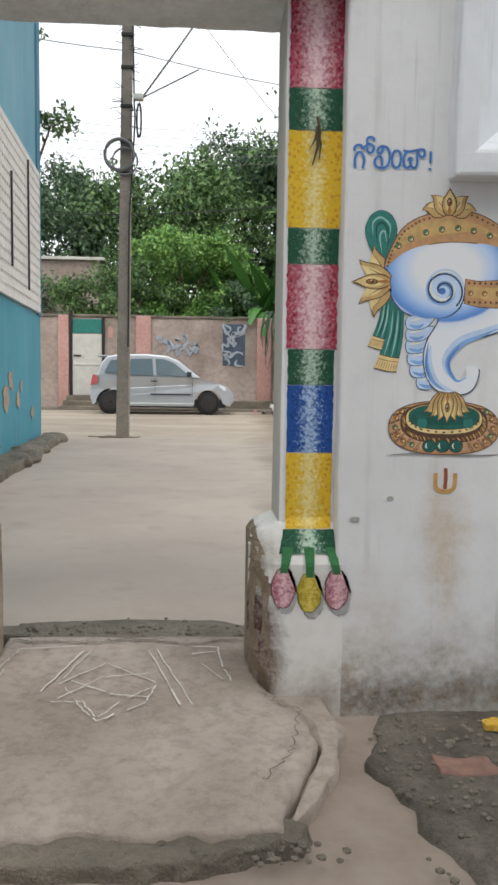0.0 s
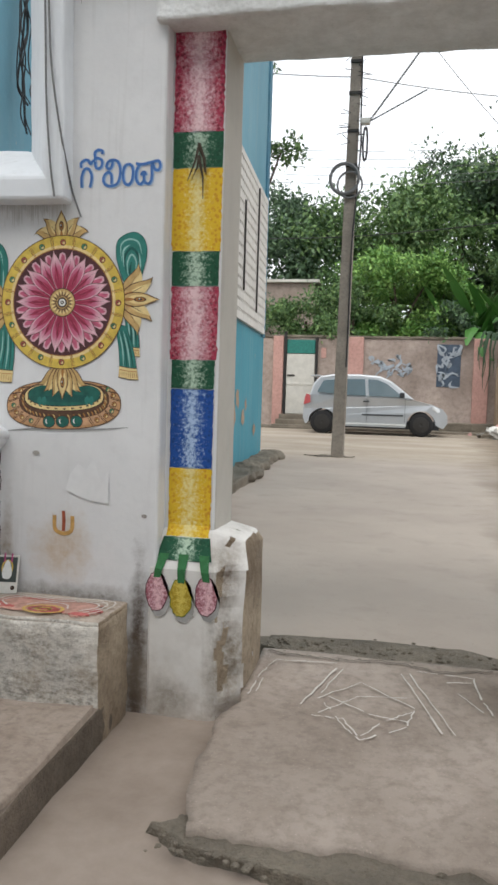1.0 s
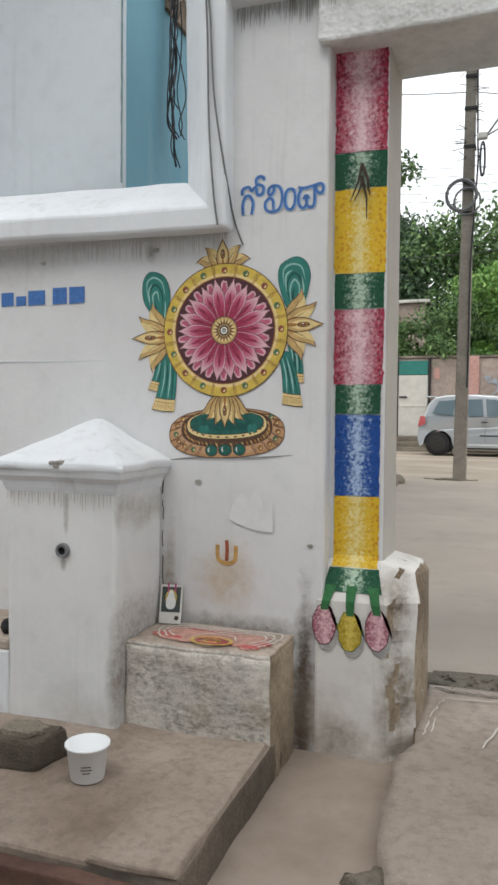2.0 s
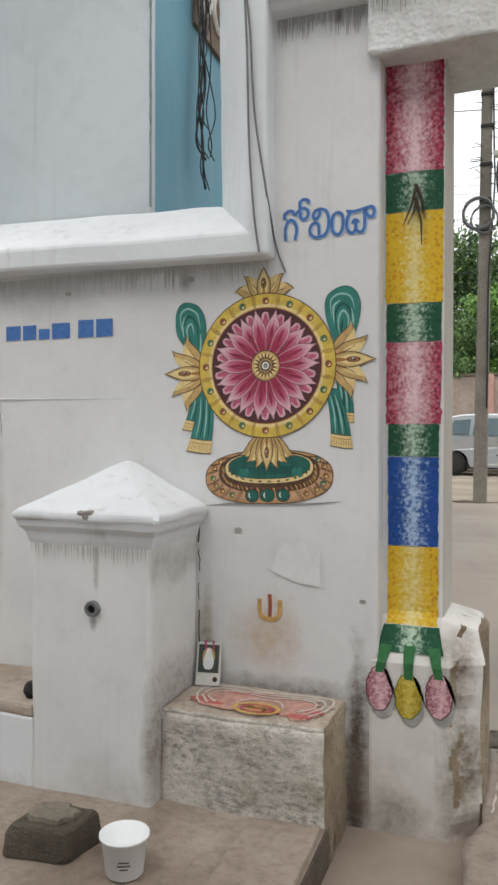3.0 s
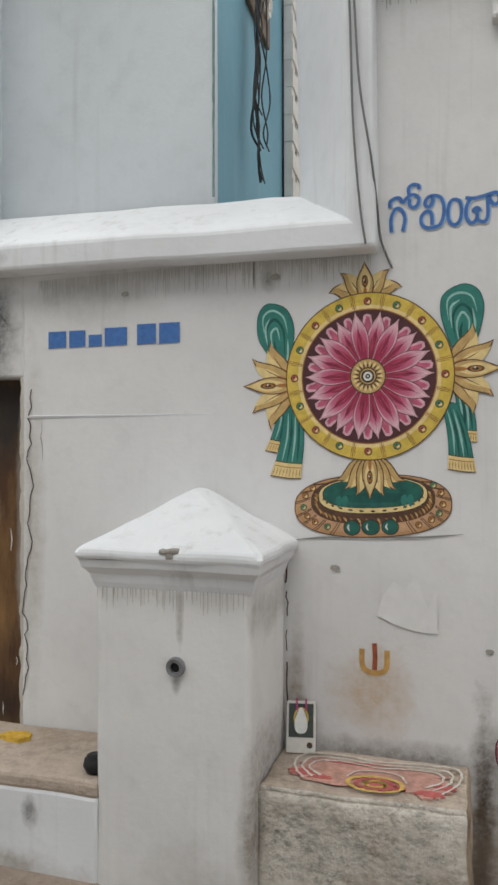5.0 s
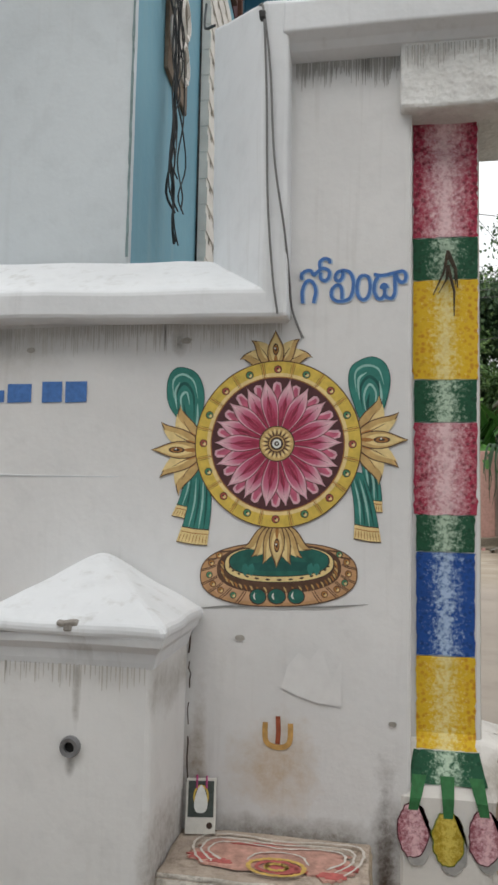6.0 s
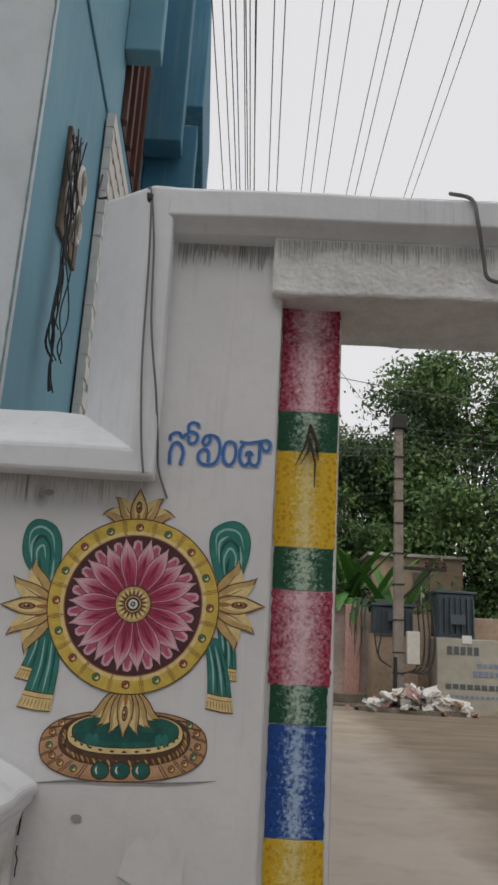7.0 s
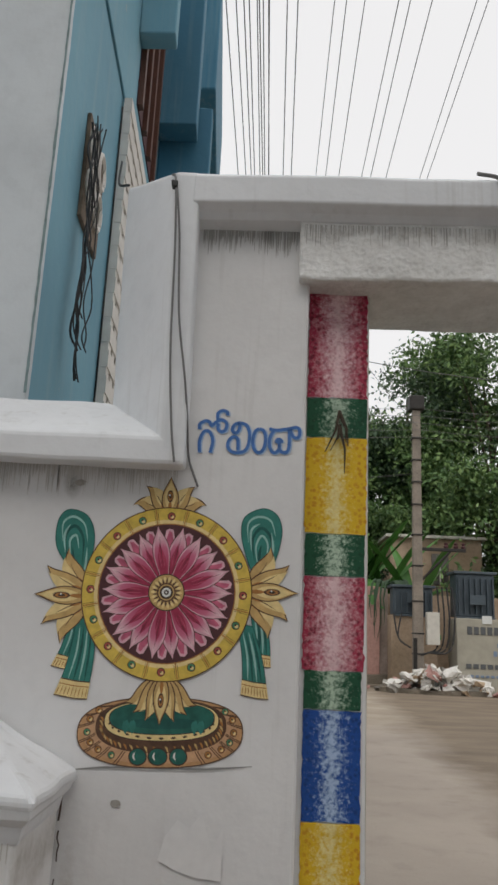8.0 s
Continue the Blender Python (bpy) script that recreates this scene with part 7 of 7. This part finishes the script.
def transformer(x0, x1, y0, y1, z0, z1):
    t = thing("transformer_box", "grey steel transformer cabinet on a masonry plinth", "transformer", "power cabinets", at=((x0 + x1) / 2, (y0 + y1) / 2, z0))
    inv = t.matrix_basis.inverted()
    def add(nm, bm, m=TRANSFORMER):
        q = part(nm, bm, m, t)
        q.matrix_parent_inverse = inv
    add("case", box(x0, x1, y0, y1, z0, z1, 0.03))
    add("lid", box(x0 - 0.07, x1 + 0.07, y0 - 0.07, y1 + 0.05, z1, z1 + 0.07, 0.015))
    n = max(3, int((x1 - x0) / 0.14))
    for i in range(n):
        x = x0 + 0.06 + (x1 - x0 - 0.12) * i / (n - 1)
        add("fin", box(x - 0.012, x + 0.012, y0 - 0.1, y0, z0 + 0.08, z1 - 0.12, 0.004))
    add("front_box", box((x0 + x1) / 2 - 0.18, (x0 + x1) / 2 + 0.22, y0 - 0.17, y0 - 0.1, z0 + 0.3, z0 + 0.55, 0.01))
    add("foot_rail", box(x0, x1, y0 - 0.06, y0 + 0.02, z0 - 0.05, z0, 0.008))


transformer(3.55, 4.55, 18.5, 19.2, 1.95, 3.05)
transformer(1.95, 3.0, 18.75, 19.3, 1.95, 2.65)
tagged(part("equipment_plinth", roughen(box(1.9, 3.1, 18.75, 19.4, -0.1, 1.92, 0.02), 0.3, 0.012, 3), BUFF), "buff plastered plinth under the power cabinet", "plinth", kind="structure")
tagged(part("sign_wall", roughen(box(3.5, 5.3, 18.3, 19.3, -0.1, 1.9, 0.03), 0.3, 0.012, 3), paint("pale_painted_wall", rgb("aaa698"), 0.85, 0.15, 3)), "pale painted masonry plinth with a hand-painted sign", "plinth", kind="structure")
t = thing("painted_sign", "rows of dark painted bars and blue smears on a plinth", "sign", at=(4.3, 18.28, 1.0))
tinv = t.matrix_basis.inverted()
grey_ink = paint("grey_sign_paint", rgb("5d6062"), 0.85, 0.2, 20, 0)
blue_ink = paint("blue_sign_paint", rgb("7d8fa8"), 0.85, 0.2, 20, 0)
for row, (z, h, x0, x1, n, m) in enumerate(((1.50, 0.2, 3.75, 4.6, 5, grey_ink), (1.2, 0.1, 4.5, 5.1, 4, blue_ink), (0.98, 0.13, 4.4, 5.1, 5, blue_ink), (0.66, 0.12, 3.7, 5.15, 8, grey_ink), (0.45, 0.06, 3.8, 5.1, 10, blue_ink))):
    for i in range(n):
        w = (x1 - x0) / n
        q = part("bar", box(x0 + i * w + 0.02, x0 + (i + 1) * w - 0.025, 18.283, 18.289, z, z + h, 0.002), m, t)
        q.matrix_parent_inverse = tinv
q = part("white_tag", box(4.15, 4.4, 18.27, 18.28, 1.78, 1.98, 0.002), PALE, t)
q.matrix_parent_inverse = tinv


def rubbish():
    rs = random.Random(23)
    mats = [paint("rubbish_white", rgb("dedcd6"), 0.7, 0.12, 8), paint("rubbish_grey", rgb("9a968f"), 0.8, 0.2, 8), paint("rubbish_buff", rgb("b09a80"), 0.85, 0.2, 8), paint("rubbish_dark", rgb("5a4c44"), 0.85, 0.2, 8), paint("rubbish_pink", rgb("b88f88"), 0.8, 0.2, 8)]
    tagged(part("rubbish_mound", roughen(blob(2.8, 17.6, 1.3, 0.5, 0.16, 0.16, 33.0, 30, 0.3), 0.12, 0.04, 4), RUBBLE), "low mound of dirt under the rubbish", "mound", kind="stuff")
    for i in range(150):
        u = rs.gauss(0, 0.5)
        x, y = 2.8 + u * 1.15, 17.55 + rs.gauss(0, 0.22)
        hgt = 0.5 * math.exp(-u * u * 1.1)
        z = 0.05 + rs.uniform(0, 1) * hgt + 0.06
        r = rs.uniform(0.07, 0.26)
        bm = bmesh.new()
        bmesh.ops.create_cube(bm, size=1)
        bmesh.ops.subdivide_edges(bm, edges=bm.edges, cuts=1, use_grid_fill=True)
        sx, sy, sz = r * rs.uniform(0.7, 1.6), r * rs.uniform(0.5, 1.1), r * rs.uniform(0.15, 0.7)
        for v in bm.verts:
            v.co = Vector((v.co.x * sx, v.co.y * sy, v.co.z * sz)) + noise.noise_vector(v.co * 2 + Vector((i * 1.7, 0, 0))) * r * 0.45
        ob = part("rubbish_piece", bm, mats[rs.choice((0, 0, 0, 0, 0, 1, 2, 4))])
        tagged(ob, rs.choice(("crumpled white plastic bag on the roadside heap", "crumpled paper scrap on the roadside heap")), "rubbish", "roadside rubbish heap")
        ob.location, ob.rotation_euler = (x, y, z), (rs.uniform(-0.7, 0.7), rs.uniform(-0.7, 0.7), rs.uniform(0, 6))
    ob = tagged(part("cardboard_sheet", box(-0.34, 0.34, -0.01, 0.01, 0, 0.42, 0.004), mats[0]), "pale torn cardboard sheet leaning on the heap", "cardboard")
    ob.location, ob.rotation_euler = (3.75, 17.35, 0.05), (radians(-22), radians(8), 0.1)
    ob = tagged(part("yellow_sack", roughen(box(-0.4, 0.4, -0.2, 0.2, 0, 0.22, 0.08), 0.15, 0.05, 4), paint("yellow_sack", rgb("bfa14a"), 0.8, 0.2, 8)), "yellow plastic sack lying by the road", "sack")
    ob.location = (5.2, 17.5, 0.04)


rubbish()


# ---------------------------------------------------------------- planting
def leaf_mat(name, a, b, c):
    n = Nodes(name)
    r = n.t.nodes.new("ShaderNodeNewGeometry").outputs["Random Per Island"]
    col = n.ramp(r, (0.0, a), (0.5, b), (1.0, c))
    col = n.mix(n.math("MULTIPLY", n.noise(0.6, 3), 0.5), col, a)
    n.put(n.b.inputs["Transmission Weight"], 0.0)
    n.put(n.b.inputs["Subsurface Weight"], 0.0)
    return n.done(col, 0.55)


LEAF1 = leaf_mat("leaf_mid_green", rgb("3d5a33"), rgb("5b7d45"), rgb("88a562"))
LEAF2 = leaf_mat("leaf_dark_green", rgb("344b36"), rgb("4b6749"), rgb("6d8a5c"))
LEAF3 = leaf_mat("leaf_bright_green", rgb("4b7535"), rgb("6f9c48"), rgb("9cc065"))
BANANA = leaf_mat("banana_leaf", rgb("3a6a2c"), rgb("558a3c"), rgb("7aa84e"))


def crown(seed, centres, leaves, size):
    """Leaves in loose clumps: each leaf a folded blade of two halves."""
    rng = np.random.default_rng(seed)
    blocks = []
    for (cx, cy, cz, rx, ry, rz) in centres:
        sub = rng.normal(0, 0.5, (9, 3))
        s = sub[rng.integers(0, 9, leaves)] + rng.normal(0, 0.30, (leaves, 3))
        p = np.array((cx, cy, cz)) + s * np.array((rx, ry, rz))
        d = rng.normal(0, 1, (leaves, 3))
        d[:, 2] -= 0.5
        d /= np.linalg.norm(d, axis=1, keepdims=True)
        e = np.cross(d, rng.normal(0, 1, (leaves, 3)))
        e /= np.linalg.norm(e, axis=1, keepdims=True) + 1e-9
        f = np.cross(d, e)
        L = size * rng.uniform(0.6, 1.4, (leaves, 1))
        mid = p + d * L * 0.5 + f * L * 0.08
        blocks.append(np.stack((p, mid + e * L * 0.24, p + d * L, mid - e * L * 0.24), 1).reshape(-1, 3))
    verts = np.concatenate(blocks)
    k = np.arange(len(verts) // 4)[:, None] * 4
    faces = np.concatenate((k + np.array((0, 1, 2)), k + np.array((0, 2, 3)))).tolist()
    verts = verts.tolist()
    me = bpy.data.meshes.new("crown")
    me.from_pydata(verts, [], faces)
    return me


def tree(x, y, h, spread, seed, m, label, leaves=420, size=0.24, low=0.35, n=14, flat_top=0.0):
    t = thing("tree", label, "tree", at=(x, y, 0))
    rs = random.Random(seed)
    part("trunk", tube(curve_pts([(0, 0, -0.1), (rs.uniform(-0.1, 0.1), 0, h * 0.25), (rs.uniform(-0.2, 0.2), rs.uniform(-0.2, 0.2), h * 0.5), (rs.uniform(-0.3, 0.3), 0, h * 0.8)], 6), 0.16 + 0.01 * h, 8, 0.04), BARK, t)
    cs = []
    for i in range(n):
        a = 2 * math.pi * i / n + rs.uniform(-0.4, 0.4)
        z = h * (low + (0.95 - low) * rs.random())
        wd = spread * math.sin(math.pi * min(0.95, max(0.2, (z / h - low * 0.7) / (1.1 - low * 0.7)))) * rs.uniform(0.35, 1.0)
        c = (math.cos(a) * wd, math.sin(a) * wd * 0.8, z)
        part("limb", tube(curve_pts([(0, 0, z * 0.6), (c[0] * 0.4, c[1] * 0.4, z * 0.8), c], 4), 0.05, 5, 0.012), BARK, t)
        r = spread * rs.uniform(0.28, 0.5)
        cs.append((*c, r, r, r * 0.75))
    me = crown(seed, cs, int(leaves * 2.6), size * 0.74)
    me.materials.append(m)
    ob = new("crown", me)
    ob.parent = t
    return t


tree(-7.5, 26, 7.6, 3.2, 1, LEAF2, "broad dark green tree behind the compound wall", 520, 0.26)
tree(-4.2, 28, 8.6, 3.0, 2, LEAF2, "dark green tree behind the pink house", 520, 0.26)
tree(-1.6, 26, 8.0, 2.8, 3, LEAF1, "green tree behind the compound wall", 560, 0.25)
tree(1.4, 27, 9.6, 2.8, 4, LEAF1, "tall green tree behind the compound wall", 560, 0.25)
tree(3.2, 30, 10.5, 3.4, 5, LEAF2, "tall dark green tree behind the outbuilding", 480, 0.28)
tree(6.4, 25, 13.0, 3.6, 6, LEAF1, "very tall leafy tree beside the transformers", 700, 0.27, 0.15, 24)
tree(4.0, 28, 13.5, 3.2, 16, LEAF2, "tall dark tree with gaps of sky in its crown", 620, 0.26, 0.35, 20)
tree(10.5, 25, 12.0, 4.0, 7, LEAF2, "tall dark green tree along the road", 600, 0.28, 0.2, 18)
tree(-12, 27, 9.0, 4.0, 8, LEAF2, "broad dark green tree behind the wall", 500, 0.28)
# shrubs leaning over the wall
tree(-2.3, 21.6, 4.6, 1.5, 9, LEAF1, "leafy shrub leaning over the compound wall", 520, 0.16, 0.45, 12)
tree(-0.8, 21.8, 5.6, 1.6, 10, LEAF3, "bright green bush rising above the compound wall", 620, 0.17, 0.4, 14)
tree(0.4, 21.5, 5.2, 1.3, 12, LEAF3, "bright green bush behind the compound wall", 560, 0.17, 0.4, 12)
tree(-3.9, 22.0, 4.2, 1.2, 13, LEAF1, "small shrub by the gate", 360, 0.15, 0.5, 9)
tree(1.0, 21.3, 3.9, 1.2, 14, LEAF2, "dark shrub behind the compound wall", 420, 0.17, 0.5, 10)
tree(-3.1, 9.9, 6.6, 0.65, 15, LEAF1, "leafy branches beyond the blue house corner", 160, 0.13, 0.75, 6)
tree(8.2, 21.5, 6.0, 2.0, 17, LEAF1, "leafy bush overhanging the far wall", 620, 0.18, 0.3, 14)


def banana(x, y, seed, h=4.6):
    t = thing("banana_plant", "banana plant with long drooping leaves behind the wall", "plant", "banana plants", at=(x, y, 0))
    rs = random.Random(seed)
    part("stem", tube([(0, 0, -0.1), (0.03, 0, h * 0.35), (0.05, 0, h * 0.6)], 0.14, 10, 0.07), BANANA, t)
    for i in range(10):
        a = 2 * math.pi * i / 10 + rs.uniform(-0.3, 0.3)
        L = rs.uniform(1.6, 2.5)
        up = rs.uniform(0.5, 1.5) if i % 3 else 1.9
        d = Vector((math.cos(a), math.sin(a) * 0.7, 0))
        side_v = Vector((-math.sin(a), math.cos(a), 0))
        bm = bmesh.new()
        prev = None
        for k in range(13):
            s = k / 12
            c = Vector((0.05, 0, h * 0.58)) + d * L * (s * 0.75) + Vector((0, 0, up * s * 1.5 - 2.0 * s * s * (0.85 if i % 3 else 0.45)))
            w = 0.2 * math.sin(math.pi * min(0.98, s * 0.92 + 0.06)) ** 0.7 * (1 - 0.15 * rs.random())
            cur = [bm.verts.new(c - side_v * w + Vector((0, 0, -0.3 * w))), bm.verts.new(c), bm.verts.new(c + side_v * w + Vector((0, 0, -0.3 * w)))]
            if prev:
                bm.faces.new((prev[0], cur[0], cur[1], prev[1]))
                bm.faces.new((prev[1], cur[1], cur[2], prev[2]))
            prev = cur
        part("leaf", bm, BANANA, t)


banana(1.45, 20.9, 1, 4.8)
banana(2.0, 21.2, 2, 4.2)
banana(0.9, 21.0, 4, 4.0)
banana(2.9, 20.9, 3, 3.8)
# palm fronds hanging over the wall near the pilaster
t = thing("hanging_fronds", "long narrow fronds hanging down over the wall", "plant", at=(2.0, 19.8, 2.8))
rs = random.Random(31)
for i in range(16):
    x0 = rs.uniform(-0.35, 0.35)
    bm = bmesh.new()
    prev = None
    L = rs.uniform(0.9, 1.9)
    for k in range(9):
        s = k / 8
        c = Vector((x0 + 0.25 * s * rs.uniform(0.6, 1.2) * (1 if x0 > 0 else -1), -0.1 - 0.15 * s, 0.35 * math.sin(s * 2.2) - L * s * s))
        w = 0.05 * (1 - s) + 0.006
        cur = [bm.verts.new(c + Vector((-w, 0, 0))), bm.verts.new(c + Vector((w, 0.01, 0)))]
        if prev:
            bm.faces.new((prev[0], cur[0], cur[1], prev[1]))
        prev = cur
    part("frond", bm, LEAF2, t)

t = thing("weeds", "small green weeds at the foot of the old door", "plant", at=(-2.86, -0.3, 0.02))
me = crown(77, [(0.0, 0.0, 0.08, 0.08, 0.06, 0.07), (0.09, -0.03, 0.05, 0.06, 0.05, 0.05)], 130, 0.035)
me.materials.append(LEAF1)
ob = new("foliage", me)
ob.parent = t
part("stalk", tube([(0, 0, -0.02), (0.01, 0, 0.06), (0.0, 0.01, 0.12)], 0.004, 5), LEAF2, t)

# ---------------------------------------------------------------- unseen block added behind the camera to dim the temple wall
tagged(part("sky_light_blocker", box(-14, 12, -8.4, -7.0, -0.3, 9.0), WHITE2), "unseen pale block added to hold back sky light", "building", kind="structure")
